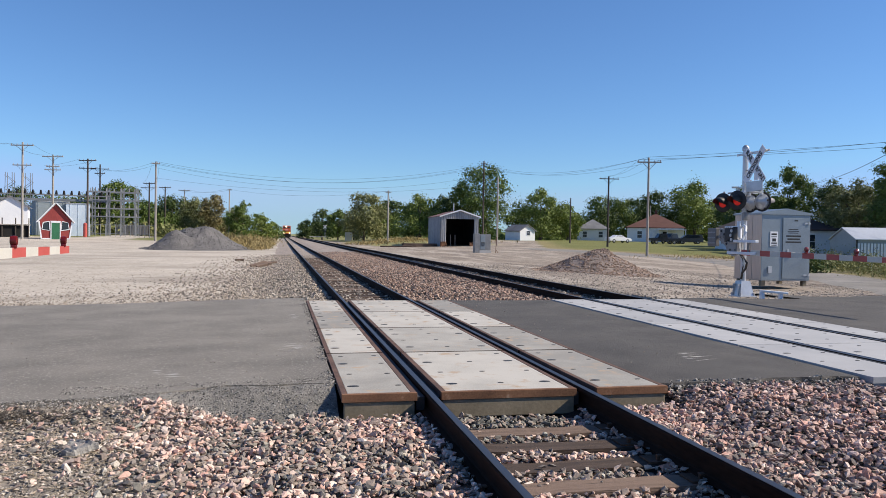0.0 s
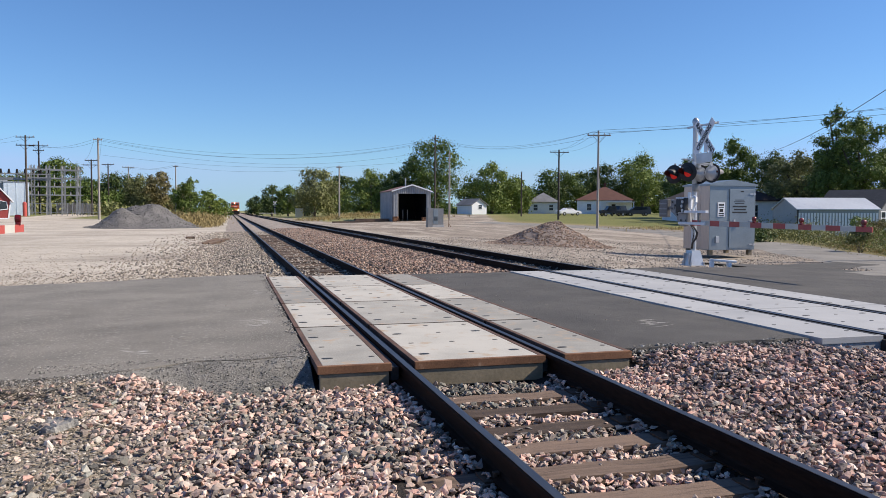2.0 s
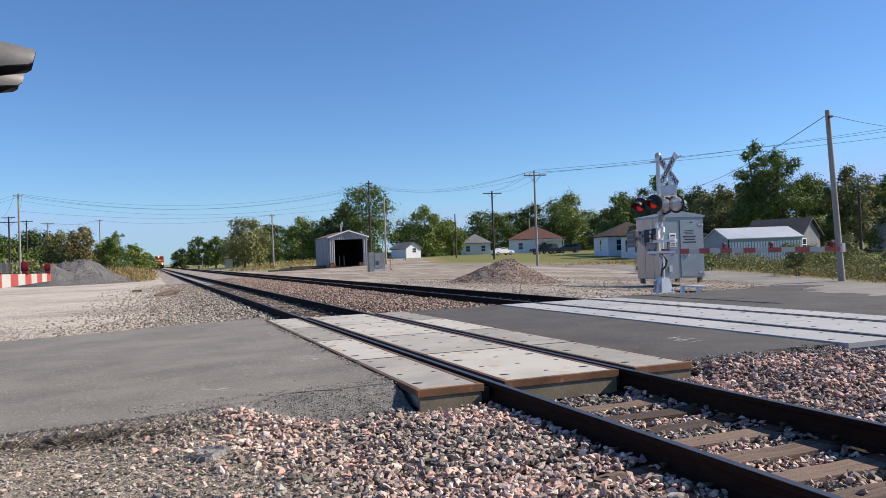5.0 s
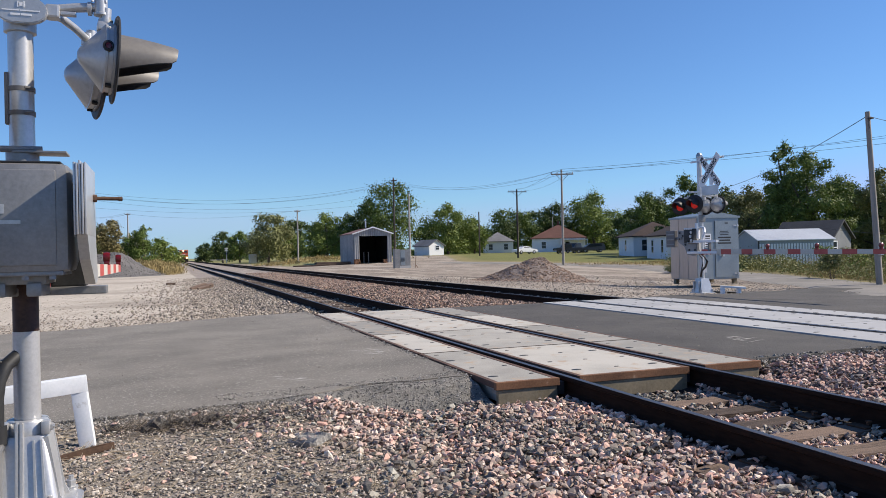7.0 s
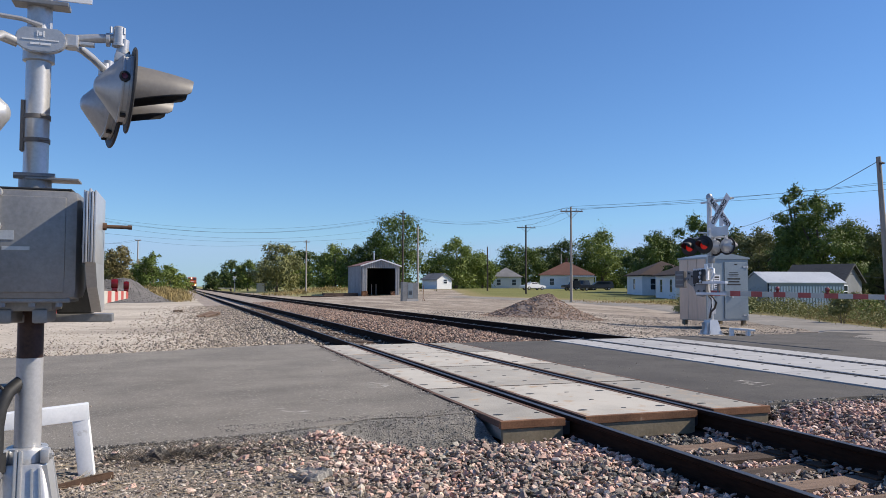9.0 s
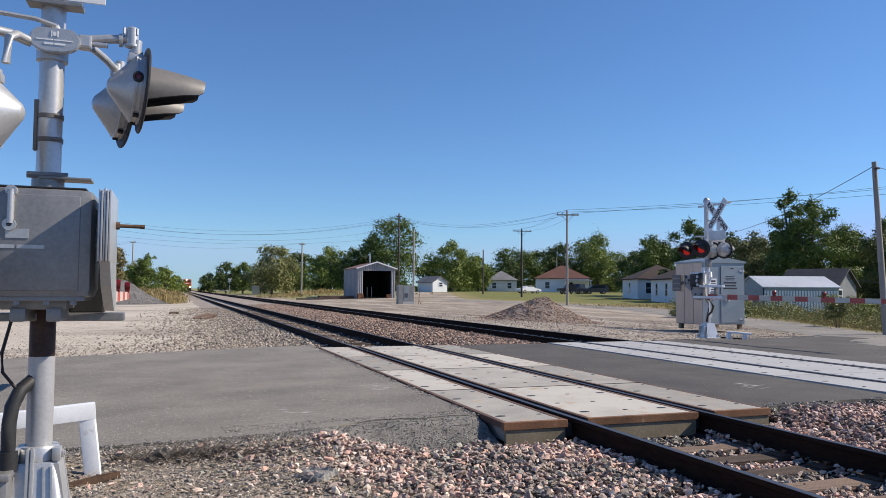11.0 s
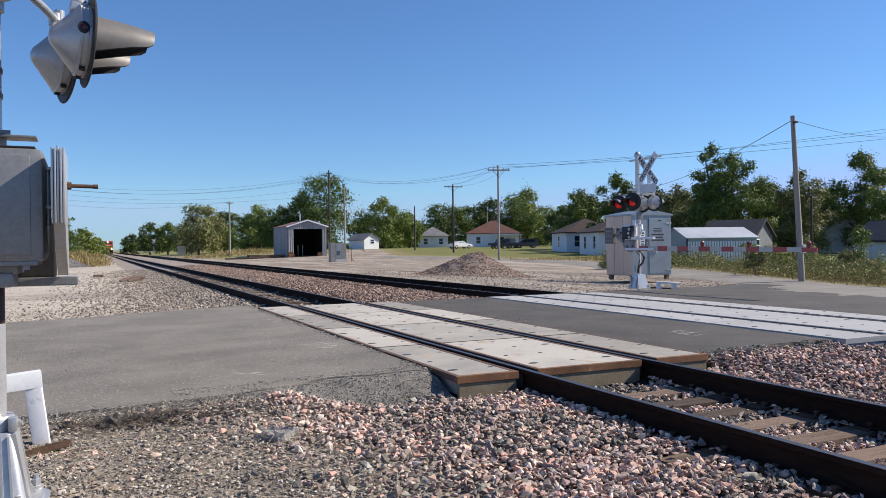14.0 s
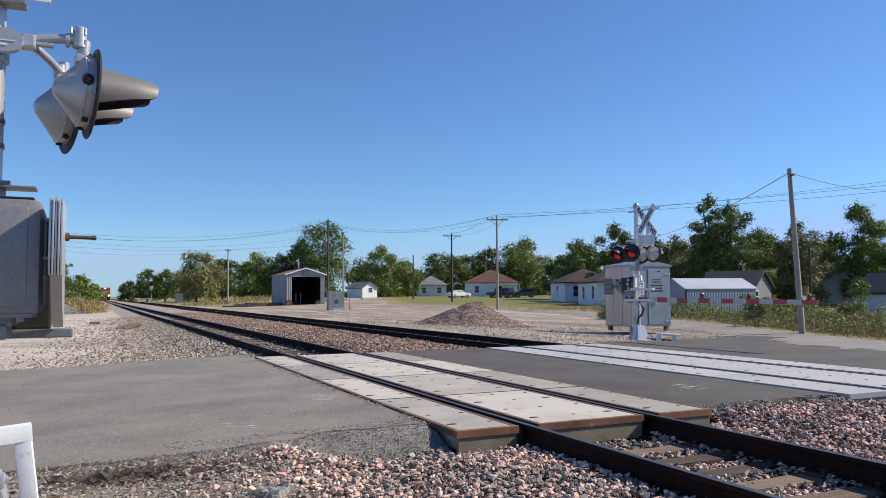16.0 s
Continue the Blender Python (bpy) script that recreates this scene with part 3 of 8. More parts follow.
    dm = k("MULTIPLY", step(k("ADD", Y, k("MULTIPLY", wob, 2.0)), 82, 96), k("MULTIPLY", step(k("ADD", X, k("MULTIPLY", wob, 0.6)), -14, -11), step(k("ADD", X, k("MULTIPLY", wob, 0.3)), -2.8, -3.6)))
    col = mix(dm, col, dry)
    hump = k("MULTIPLY", step(k("ADD", Y, wob), 112, 122), k("MULTIPLY", step(X, 11.0, 13.0), step(X, 34.0, 30.0)))
    col = mix(k("MULTIPLY", hump, 0.9), col, ramp(f, (0.3, (0.16, 0.165, 0.06)), (0.55, (0.27, 0.26, 0.11)), (0.7, (0.36, 0.32, 0.17))))
    # the drive on the left goes on between the poles
    drive = k("MULTIPLY", step(Y, 100, 112), k("MULTIPLY", step(k("ADD", X, wob), -31.5, -30.0), step(k("ADD", X, wob), -24.0, -25.5)))
    col = mix(drive, col, yard)
    l.new(col, p.inputs["Base Color"])
    b = n.new("ShaderNodeBump")
    b.inputs["Strength"].default_value, b.inputs["Distance"].default_value = 0.8, 0.04
    l.new(fine, b.inputs["Height"])
    l.new(b.outputs[0], p.inputs["Normal"])
    return m


def spaced(a, b, near0, near1, d, grow=1.18):
    """Grid lines: d apart between near0 and near1, then wider and wider out to a and b."""
    mid = list(np.arange(near0, near1 + d / 2, d))
    lo, hi, s = [], [], d
    x = near0
    while x > a:
        s *= grow
        x -= s
        lo.append(x)
    x, s = near1, d
    while x < b:
        s *= grow
        x += s
        hi.append(x)
    return np.array(lo[::-1] + mid + hi)


def hump_z(x, y):
    """The grassy bank behind the metal shed."""
    return 0.9 * math.exp(-((x - 19.5) / 7.0) ** 2 - ((y - 134) / 9.0) ** 2)


def land_z(x, y):
    near = 0.12 * sm((-2.7 - x) / 1.2) * sm((y - 3.0) / 2.0) * (1 - sm((y - 7.6) / 0.8))
    wave = 0.03 * noise.noise((x * 0.25, y * 0.25, 0)) + 0.012 * noise.noise((x * 1.4, y * 1.4, 3)) if abs(x) < 120 and y < 200 else 0
    z = ground_z(x, y) + near + hump_z(x, y) + wave
    z -= 0.14 * sm((x + 2.5) / 0.6) * sm((8.3 - x) / 0.6)
    z += 0.06 * math.exp(-((x + 5.3) ** 2 + (y - 4.9) ** 2) / 0.6)
    if -30 < x < -1.0 and 6.2 < y < 9.5:
        w = sm((-2.5 - x) / 0.8) * sm((y - 6.5) / 0.9)
        z += w * (max(-0.17, -0.012 - 0.022 * max(0.0, -1.6 - x)) - 0.022 - 0.10 * sm((y - 7.6) / 0.5) - z)
    return z


ground = sheet("ground", spaced(-2600, 2600, -14, 26, 0.4, 1.12), spaced(-2400, 3000, -2, 40, 0.4, 1.10), land_z, ground_material())
tagged(ground, "pale gravel yard and mown grass round the crossing", "ground", kind="structure")


def slab(name, xs, near, far, zf, material, label, ny=26, drop=0.35, kind="structure", category="road"):
    """A road sheet between two edges over x, with its cut sides going down into the ground."""
    cols = []
    for x in xs:
        a, b = near(x), far(x)
        ys = [a] + [a + (b - a) * j / ny for j in range(ny + 1)] + [b]
        col = [(x, y, zf(x, y)) for y in ys]
        col[0] = (x, a - 0.10, col[1][2] - drop)
        col[-1] = (x, b + 0.06, col[-2][2] - drop)
        cols.append(col)
    cols = [[(x, y, z - drop) for x, y, z in cols[0]]] + cols + [[(x, y, z - drop) for x, y, z in cols[-1]]]
    v = np.array(cols).reshape(-1, 3)
    nx, k = len(cols), ny + 3
    i = (np.arange(nx - 1)[:, None] * k + np.arange(k - 1)[None]).ravel()
    ob = new(name, raw(name, v, np.stack([i, i + k, i + k + 1, i + 1], 1), material))
    return tagged(ob, label, category, kind=kind)


def wig(x, s, a, k=0):
    return a * noise.noise((x * s, k, 0.5)) + a * 0.5 * noise.noise((x * s * 4, k, 9.5))


def road_z(x, y):
    return max(-0.17, -0.012 - 0.022 * max(0.0, -1.6 - x)) + 0.010 * noise.noise((x * 0.5, y * 0.5, 7))


slab("road", np.concatenate([np.linspace(-70, -9, 40), np.linspace(-8.8, -1.66, 90)]), lambda x: 7.45 + wig(x, 0.6, 0.14) + 0.25 * sm((x + 3.6) / 1.0), lambda x: 17.5 + wig(x, 0.5, 0.18, 4) + 0.35 * sm((x + 5) / 2.5), road_z, M_ASPH, "worn grey asphalt road leading up to the rails")
slab("pavement", np.linspace(1.60, 4.02, 50), lambda x: 7.30 + wig(x, 1.3, 0.12, 2), lambda x: 17.1 + wig(x, 1.3, 0.06, 3), lambda x, y: -0.018 + 0.008 * noise.noise((x, y, 1)), M_ASPH2, "dark asphalt infill between the two tracks", category="pavement")
slab("pavement", np.linspace(7.42, 13.5, 60), lambda x: 6.6 + wig(x, 0.8, 0.2, 5), lambda x: 17.7 + wig(x, 0.8, 0.15, 6), lambda x, y: -0.02 - 0.015 * max(0, x - 8.5) + 0.008 * noise.noise((x, y, 2)), M_ASPH2, "dark patched asphalt beside the second track", category="pavement")
slab("road", np.linspace(10.9, 90, 120), lambda x: 4.0 + wig(x, 0.4, 0.25, 7) - 0.02 * (x - 12), lambda x: 15.4 + wig(x, 0.4, 0.3, 8) + 1.2 * sm((x - 11) / 5), lambda x, y: -0.045 - 0.030 * min(9, max(0, x - 12)) + 0.012 * noise.noise((x * 0.6, y * 0.6, 3)) - 0.11 * (1 - sm((x - 11.0 - 1.6 * noise.noise((x * 0.5, y * 0.45, 12)) - 0.5 * noise.noise((x * 2, y * 2, 5))) / 1.8)) - 0.09 * (1 - sm((y - 4.6 - noise.noise((x * 0.8, y, 2))) / 0.9)), M_LANE, "pale worn road surface beyond the crossing")


def strip(name, pts, width, material, label, lift=0.02, category="road"):
    """A flat lane along a line of points."""
    fine = []
    for (x0, y0), (x1, y1) in zip(pts, pts[1:]):
        for j in range(12):
            fine.append((x0 + (x1 - x0) * j / 12, y0 + (y1 - y0) * j / 12))
    fine.append(pts[-1])
    v = []
    for i, (x, y) in enumerate(fine):
        ax, ay = fine[max(i - 2, 0)]
        bx, by = fine[min(i + 2, len(fine) - 1)]
        d = Vector((bx - ax, by - ay)).normalized()
        for j in range(7):
            s = (j / 6 - 0.5) * (width + wig(i * 0.3, 1, 0.4, j // 3))
            px, py = x + d.y * s, y - d.x * s
            v.append((px, py, land_z(px, py) + (lift if 0 < j < 6 else -0.05)))
    n = len(fine)
    i = (np.arange(n - 1)[:, None] * 7 + np.arange(6)[None]).ravel()
    me = raw(name, np.array(v), np.stack([i, i + 1, i + 8, i + 7], 1), material)
    me.shade_smooth()
    return tagged(new(name, me), label, category, kind="structure")


strip("lane", [(16.5, 13.0), (21.5, 24.0), (28.0, 38.0), (33.5, 56.0), (33.5, 76.0), (30.5, 96.0)], 4.6, M_LANE, "narrow pale asphalt lane beside the mown grass", 0.05)
strip("pavement", [(12.6, 20.6), (16.0, 21.6), (19.6, 22.6)], 2.6, M_ASPH2, "dark asphalt patch in front of the signal house", 0.06, "pavement")

# crumbling edge of the road by the panels
def crumb_z(x, y):
    top = 7.72 - 0.55 * sm((-2.9 - x) / 1.2) + 0.12 * noise.noise((x * 1.3, 4, 2))
    rough = 1 - 0.85 * sm((y - top + 0.1) / 0.15)
    return road_z(x, 7.8) - 0.012 - 0.20 * sm((top - y) / 0.9) - 0.06 * sm((y - 7.8) / 0.2) - 0.10 * sm((-3.55 - x) / 0.45) + rough * (0.02 * noise.noise((x * 5, y * 5, 2)) + 0.012 * noise.noise((x * 16, y * 16, 5)))


crumb = sheet("pavement", np.linspace(-4.1, -1.66, 60), np.linspace(6.75, 8.2, 48), crumb_z, M_CRUMB)
tagged(crumb, "crumbled asphalt edge beside the concrete panels", "pavement", kind="structure")

# ---- ballast bed ----
T1, T2 = -0.07, 5.78
GAUGE = 0.76


def ballast_z(x, y):
    """Top of the stone bed."""
    a = abs(x - T1)
    inside = 0.045 if a < 0.62 or abs(x - T2) < 0.62 else 0.0
    z = -0.205 - inside
    if x < -1.4:
        z -= 0.075 * sm((-1.4 - x) / 2.2)
    if 1.2 < x < 4.6:
        z += 0.11 * sm((x - 1.2) / 0.9) * sm((4.9 - x) / 0.7) * (0.45 + 0.55 * sm((y - 4.5) / 2.5) if y < 12 else 0.6)
    if x > T2 + 1.3:
        z -= 0.08 * sm((x - T2 - 1.3) / 1.6)
    return z + 0.03 * noise.noise((x * 0.9, y * 0.9, 11)) + 0.012 * noise.noise((x * 4, y * 4, 1))


def bed_z(x, y):
    return ballast_z(x, y) - 0.012 - (0.25 if x < -4.2 or x > 8.5 else 0.03 if x < -3.3 or x > 8.0 else 0) - (0.12 * sm((-2.6 - x) / 0.6) if y > 17.0 else 0)


BED_X = np.concatenate([[-4.4], np.arange(-3.9, 8.3, 0.16), [8.8]])
far_bed = sheet("ballast_bed", BED_X, spaced(33, 900, 33, 60, 0.3, 1.10), lambda x, y: bed_z(x, y) + 0.01, M_FARBED)
tagged(far_bed, "pale stone ballast bed of the far tracks", "ballast", kind="structure")
bed = sheet("ballast_bed", BED_X, np.arange(-12, 33.6, 0.25), bed_z, M_BEDSHADE)
tagged(bed, "stone ballast bed under both tracks, blackened for the shade between stones", "ballast", kind="structure")

# ---- rails ----
def rail_profile():
    half = [(0.0, 0.0), (0.030, -0.001), (0.037, -0.010), (0.037, -0.036), (0.010, -0.048), (0.0085, -0.145), (0.022, -0.160), (0.075, -0.172), (0.075, -0.182)]
    return half + [(-x, z) for x, z in half[:0:-1]]


def rail(x, y0, y1, label, tilt=0.0):
    prof = rail_profile()
    n = len(prof)
    ys = [y0, 6, 18, 60, 150, 300, y1]
    bm = B()
    rings = [[bm.verts.new((px, y, pz)) for px, pz in prof] for y in ys]
    for a, b in zip(rings, rings[1:]):
        for i in range(n):
            bm.faces.new((a[i], b[i], b[(i + 1) % n], a[(i + 1) % n]))
    bm.faces.new(rings[0])
    bm.faces.new(rings[-1][::-1])
    bmesh.ops.recalc_face_normals(bm, faces=bm.faces[:])
    ob = part("rail", bm, M_RAIL)
    ob.location.x = x
    tagged(ob, label, "rail", "rails of the two tracks")
    bm = B()
    box(bm, -0.027, y0, -0.004, 0.027, y1, 0.0025)
    part("running_surface", bm, M_RAILTOP, ob, "polished steel running surface")
    return ob


for x in (T1 - GAUGE, T1 + GAUGE):
    rail(x, -10, 900, "dark brown steel rail with a polished running surface")
for x in (T2 - GAUGE, T2 + GAUGE):
    rail(x, -10, 900, "dark brown steel rail of the second track")

# ---- crossing panels ----
def panel(cross, x0, x1, y0, y1, new_kind, front, left_rim, right_rim, label):
    w, d = x1 - x0, y1 - y0
    rim, lip = 0.055, 0.022
    bm = B()
    box(bm, rim if left_rim else 0.004, rim if front else lip, -0.20, w - (rim if right_rim else 0.004), d - lip, 0.0, 0.006)
    t = part("crossing_panel", bm, M_CONC2 if new_kind else M_CONC, cross, label, at=pose(x0, y0, 0))
    if front:
        bm = B()
        box(bm, 0.02, 0.012, -0.24, w - 0.02, rim - 0.002, -0.074, 0.008)
        part("slab_end", bm, M_CONCSIDE if not new_kind else M_CONC2, t, "darker olive-brown concrete end below the steel edge" if not new_kind else "")
        bm = B()
        box(bm, 0, 0, -0.072, w, rim, 0.003, 0.004)
        part("edge_angle", bm, M_RUST if not new_kind else M_CONC2, t, "rusted steel edge angle" if not new_kind else "cast concrete edge")
    else:
        bm = B()
        box(bm, 0.0, 0.0, -0.06, w, lip - 0.002, -0.002, 0.002)
        part("end_angle", bm, M_RAIL if not new_kind else M_CONC2, t, "dark steel end angle" if not new_kind else "")
    bm = B()
    box(bm, 0.0, d - lip + 0.002, -0.06, w, d, -0.002, 0.002)
    part("end_angle", bm, M_RAIL if not new_kind else M_CONC2, t, "dark steel end angle" if not new_kind else "")
    steel = M_RUSTDARK if not new_kind else M_RUBBER
    for on, a, b in ((left_rim, 0, rim - 0.002), (right_rim, w - rim + 0.002, w)):
        if on:
            bm = B()
            box(bm, a, rim if front else lip, -0.06, b, d - lip, 0.002, 0.004)
            part("edge_angle", bm, steel, t, "rusted steel edge angle" if not new_kind else "black rubber seal")
    # lifting pockets
    cols = (0.2, 0.8) if w < 1.0 else (0.14, 0.5, 0.86)
    for i, cx in enumerate(cols):
        for j, cy in enumerate((0.16, 0.42, 0.68, 0.9)):
            r = 0.045 if j in (0, 2) and i != 1 else 0.024
            bm = B()
            bmesh.ops.create_cone(bm, cap_ends=True, segments=10, radius1=r, radius2=r * 0.9, depth=0.004, matrix=Matrix.Translation((cx * w + 0.02 * ((i + j) % 2), cy * d, 0.0016)) @ Matrix.Diagonal((1.35, 0.8, 1, 1)))
            part("lifting_pocket", bm, M_BLACK, t)
    return t


ROWS = [6.99, 9.46, 11.98, 14.48, 16.98]
main = thing("level_crossing", "weathered concrete level crossing with rusted steel edges", "level crossing", pose(0, 0, 0))
side = thing("level_crossing", "clean light grey concrete level crossing of the second track", "level crossing", pose(0, 0, 0))
for k in range(4):
    a, b = ROWS[k] + 0.010, ROWS[k + 1] - 0.010
    panel(main, T1 - 1.57, T1 - 0.88, a, b, False, k == 0, True, True, "weathered concrete panel outside the rail")
    panel(main, T1 - 0.655, T1 + 0.675, a, b, False, k == 0, True, True, "wide weathered concrete panel between the rails")
    panel(main, T1 + 0.88, T1 + 1.63, a, b, False, k == 0, True, True, "weathered concrete panel outside the rail")
    a, b = a + 0.16, b + 0.16
    panel(side, T2 - 1.72, T2 - 0.86, a, b, True, k == 0, False, True, "clean light grey concrete panel outside the rail")
    panel(side, T2 - 0.67, T2 + 0.67, a, b, True, k == 0, False, False, "wide clean light grey concrete panel between the rails")
    panel(side, T2 + 0.86, T2 + 1.60, a, b, True, k == 0, True, False, "clean light grey concrete panel outside the rail")

# rubber flangeway filler along the rails in the crossing
for x in (T1 - GAUGE, T1 + GAUGE, T2 - GAUGE, T2 + GAUGE):
    bm = B()
    box(bm, x - 0.12, 7.05, -0.17, x - 0.042, 17.1, -0.045)
    part("trim", bm, M_RUBBER, None, "black rubber flangeway filler beside the rail")["kind"] = "structure"
    bm = B()
    box(bm, x + 0.042, 7.05, -0.17, x + 0.12, 17.1, -0.05)
    part("trim", bm, M_RUBBER, None, "black rubber flangeway filler beside the rail")["kind"] = "structure"

# ---- crossing signals ----
def lamp_head(parent, at, yaw, lit, pitch=-4, small=1.0):
    """A flashing light head: cone-backed housing, round background, lens and hood; it looks along its x."""
    m = pose(*at, 0, -pitch, yaw) @ Matrix.Diagonal((small * 0.92, small, small, 1))
    face = Matrix.Rotation(radians(90), 4, "Y")
    bm = B()
    lathe(bm, [(0.0, -0.226), (0.022, -0.225), (0.045, -0.214), (0.062, -0.197), (0.190, -0.078), (0.200, -0.066), (0.204, -0.03), (0.200, -0.002)], 36, face)
    h = part("lamp_head", bm, M_CONESILVER, parent, "dull silver cone-backed flashing light head", True, m)
    bm = B()
    lathe(bm, [(0.200, -0.068), (0.209, -0.066), (0.209, -0.054), (0.203, -0.052)], 36, face)
    lathe(bm, [(0.204, -0.022), (0.214, -0.020), (0.214, -0.004), (0.204, -0.002)], 36, face)
    part("housing_rim", bm, M_CONESILVER, h, "", True)
    bm = B()
    lathe(bm, [(0.0, 0.0), (0.262, -0.006), (0.270, 0.0), (0.270, 0.008), (0.262, 0.014), (0.0, 0.012)], 40, face)
    part("background", bm, M_BLACK, h, "round flat black background disc", True)
    bm = B()
    lathe(bm, [(0.118, 0.012), (0.114, 0.022), (0.075, 0.034), (0.0, 0.040)], 28, face @ Matrix.Translation((0.02, 0, 0)))
    part("lens", bm, M_LENS if lit else M_LENSOFF, h, "lit red lens" if lit else "dark red lens", True)
    # hood: a long tapering tunnel, open below
    bm = B()
    outer, n = [], 18
    for k, (px, r, dz) in enumerate(((0.012, 0.150, 0.012), (0.12, 0.143, 0.016), (0.25, 0.128, 0.022), (0.36, 0.110, 0.028), (0.385, 0.104, 0.026))):
        half = radians((128, 116, 104, 96, 84)[k])
        outer.append([(px + 0.02 * math.cos(a), r * math.sin(a), dz + r * math.cos(a)) for a in [(-half + 2 * half * i / n) for i in range(n + 1)]])
    ro = [[bm.verts.new(p) for p in row] for row in outer]
    for a, b in zip(ro, ro[1:]):
        for i in range(n):
            bm.faces.new((a[i], a[i + 1], b[i + 1], b[i]))
    part("hood", bm, M_BLACK if lit else M_HOOD, h, "long black metal hood" if lit else "long grey metal hood", True)
    bm = B()
    ri = [[bm.verts.new((p[0] - 0.002, p[1] * 0.965, p[2] - 0.006)) for p in row] for row in outer]
    for a, b in zip(ri, ri[1:]):
        for i in range(n):
            bm.faces.new((a[i], b[i], b[i + 1], a[i + 1]))
    part("hood_lining", bm, M_BLACK, h, "matt black lining of the hood", True)
    side = Matrix.Translation((-0.055, -0.200, 0.03)) @ Matrix.Rotation(radians(82), 4, "X")
    bm = B()
    lathe(bm, [(0.020, 0.0), (0.034, 0.0), (0.034, 0.014), (0.022, 0.018)], 16, side)
    part("side_light_bezel", bm, M_BLACK, h, "black bezel of the side light", True)
    bm = B()
    lathe(bm, [(0.0, 0.004), (0.022, 0.004), (0.018, 0.015), (0.0, 0.018)], 14, side)
    part("side_light", bm, M_LENSOFF, h, "small round red side light")
    bm = B()
    box(bm, -0.115, -0.045, 0.165, -0.015, 0.045, 0.222, 0.012)
    rod(bm, (-0.065, 0, 0.21), (-0.065, 0, 0.31), 0.034, seg=16)
    lathe(bm, [(0.034, 0.215), (0.046, 0.218), (0.046, 0.240), (0.034, 0.244)], 16, Matrix.Translation((-0.065, 0, 0)))
    part("bracket", bm, M_SILVER, h, "", True)
    for a in (-150, 165):
        bm = B()
        q = radians(a)
        box(bm, -0.055, -0.011, -0.010, -0.018, 0.011, 0.010, 0.003, Matrix.Rotation(-q, 4, "X") @ Matrix.Translation((0, 0, 0.212)))
        part("latch", bm, M_BLACK, h, "small black latch")
    return h


def gate_arm(parent, y0, y1, x, z, sag):
    """The striped boom along y, with its three lamps."""
    n, sgn = 15, 1 if y1 > y0 else -1
    L = abs(y1 - y0)
    arm = None
    for i in range(n):
        a, b = i / n, (i + 1) / n
        ya, yb = y0 + (y1 - y0) * a, y0 + (y1 - y0) * b
        za, zb = z + sag * a, z + sag * b
        ha, hb = 0.075 - 0.022 * a, 0.075 - 0.022 * b
        bm = B()
        v = [bm.verts.new(p) for p in ((x - 0.014, ya, za - ha), (x + 0.014, ya, za - ha), (x + 0.014, ya, za + ha), (x - 0.014, ya, za + ha), (x - 0.014, yb, zb - hb), (x + 0.014, yb, zb - hb), (x + 0.014, yb, zb + hb), (x - 0.014, yb, zb + hb))]
        for q in ((0, 1, 2, 3), (7, 6, 5, 4), (0, 4, 5, 1), (1, 5, 6, 2), (2, 6, 7, 3), (3, 7, 4, 0)):
            bm.faces.new([v[k] for k in q])
        bmesh.ops.recalc_face_normals(bm, faces=bm.faces[:])
        if arm is None:
            arm = part("gate_arm", bm, M_RED, parent, "lowered red and white striped gate arm")
        else:
            part("stripe", bm, M_RED if i % 2 == 0 else M_ARMWHITE, arm, "red reflective stripe" if i % 2 == 0 else "white reflective stripe")
    for f in (0.42, 0.68, 0.965):
        y, zz = y0 + (y1 - y0) * f, z + sag * f + 0.075 - 0.022 * f
        bm = B()
        box(bm, x - 0.03, y - 0.03, zz - 0.01, x + 0.03, y + 0.03, zz + 0.035, 0.006)
        lathe(bm, [(0.0, -0.04), (0.038, -0.036), (0.043, 0), (0.038, 0.036), (0.0, 0.04)], 16, Matrix.Translation((x, y, zz + 0.085)) @ Matrix.Diagonal((1, 1, 1.4, 1)) @ Matrix.Rotation(radians(90), 4, "Y"))
        part("arm_lamp", bm, M_LENSOFF, arm, "small round red gate lamp", True)
    return arm


def bars(parent, rows, at, material, name="lettering", right=Vector((1, 0, 0)), up=Vector((0, 0, 1)), label="line of unreadable lettering"):
    """Lines of writing as plain bars: rows of (left, bottom, width, height)."""
    for l, b, w, h in rows:
        bm = B()
        o = Vector(at) + right * l + up * b
        nrm = right.cross(up)
        q = [o, o + right * w, o + right * w + up * h, o + up * h]
        v = [bm.verts.new(p) for p in q] + [bm.verts.new(p + nrm * 0.003) for p in q]
        for f in ((3, 2, 1, 0), (4, 5, 6, 7), (0, 1, 5, 4), (1, 2, 6, 5), (2, 3, 7, 6), (3, 0, 4, 7)):
            bm.faces.new([v[k] for k in f])
        bmesh.ops.recalc_face_normals(bm, faces=bm.faces[:])
        part(name, bm, material, parent, label)


# the signal by the near roadside, seen close
MX, MY, MZ = -5.325, 4.89, -0.12
sig = thing("crossing_signal", "silver painted crossing signal mast with lowered gate beside the road", "crossing signal", pose(MX, MY, MZ), "signals of the level crossing")


def S(x, y, z):
    """From the place's own axes into those of the near signal."""
    return (x - MX, y - MY, z - MZ)


bm = B()
rod(bm, (0, 0, 0.42), (0, 0, 1.02), 0.066, seg=28, caps=False)
part("lower_mast", bm, M_SILVER, sig, "", True)
bm = B()
rod(bm, (0, 0, 1.0), (0, 0, 1.30), 0.0645, seg=28, caps=False)
part("bare_pipe", bm, M_DARKRUST, sig, "bare dark brown pipe below the gate box", True)
bm = B()
rod(bm, (0, 0, 1.28), (0, 0, 3.6), 0.063, seg=28)
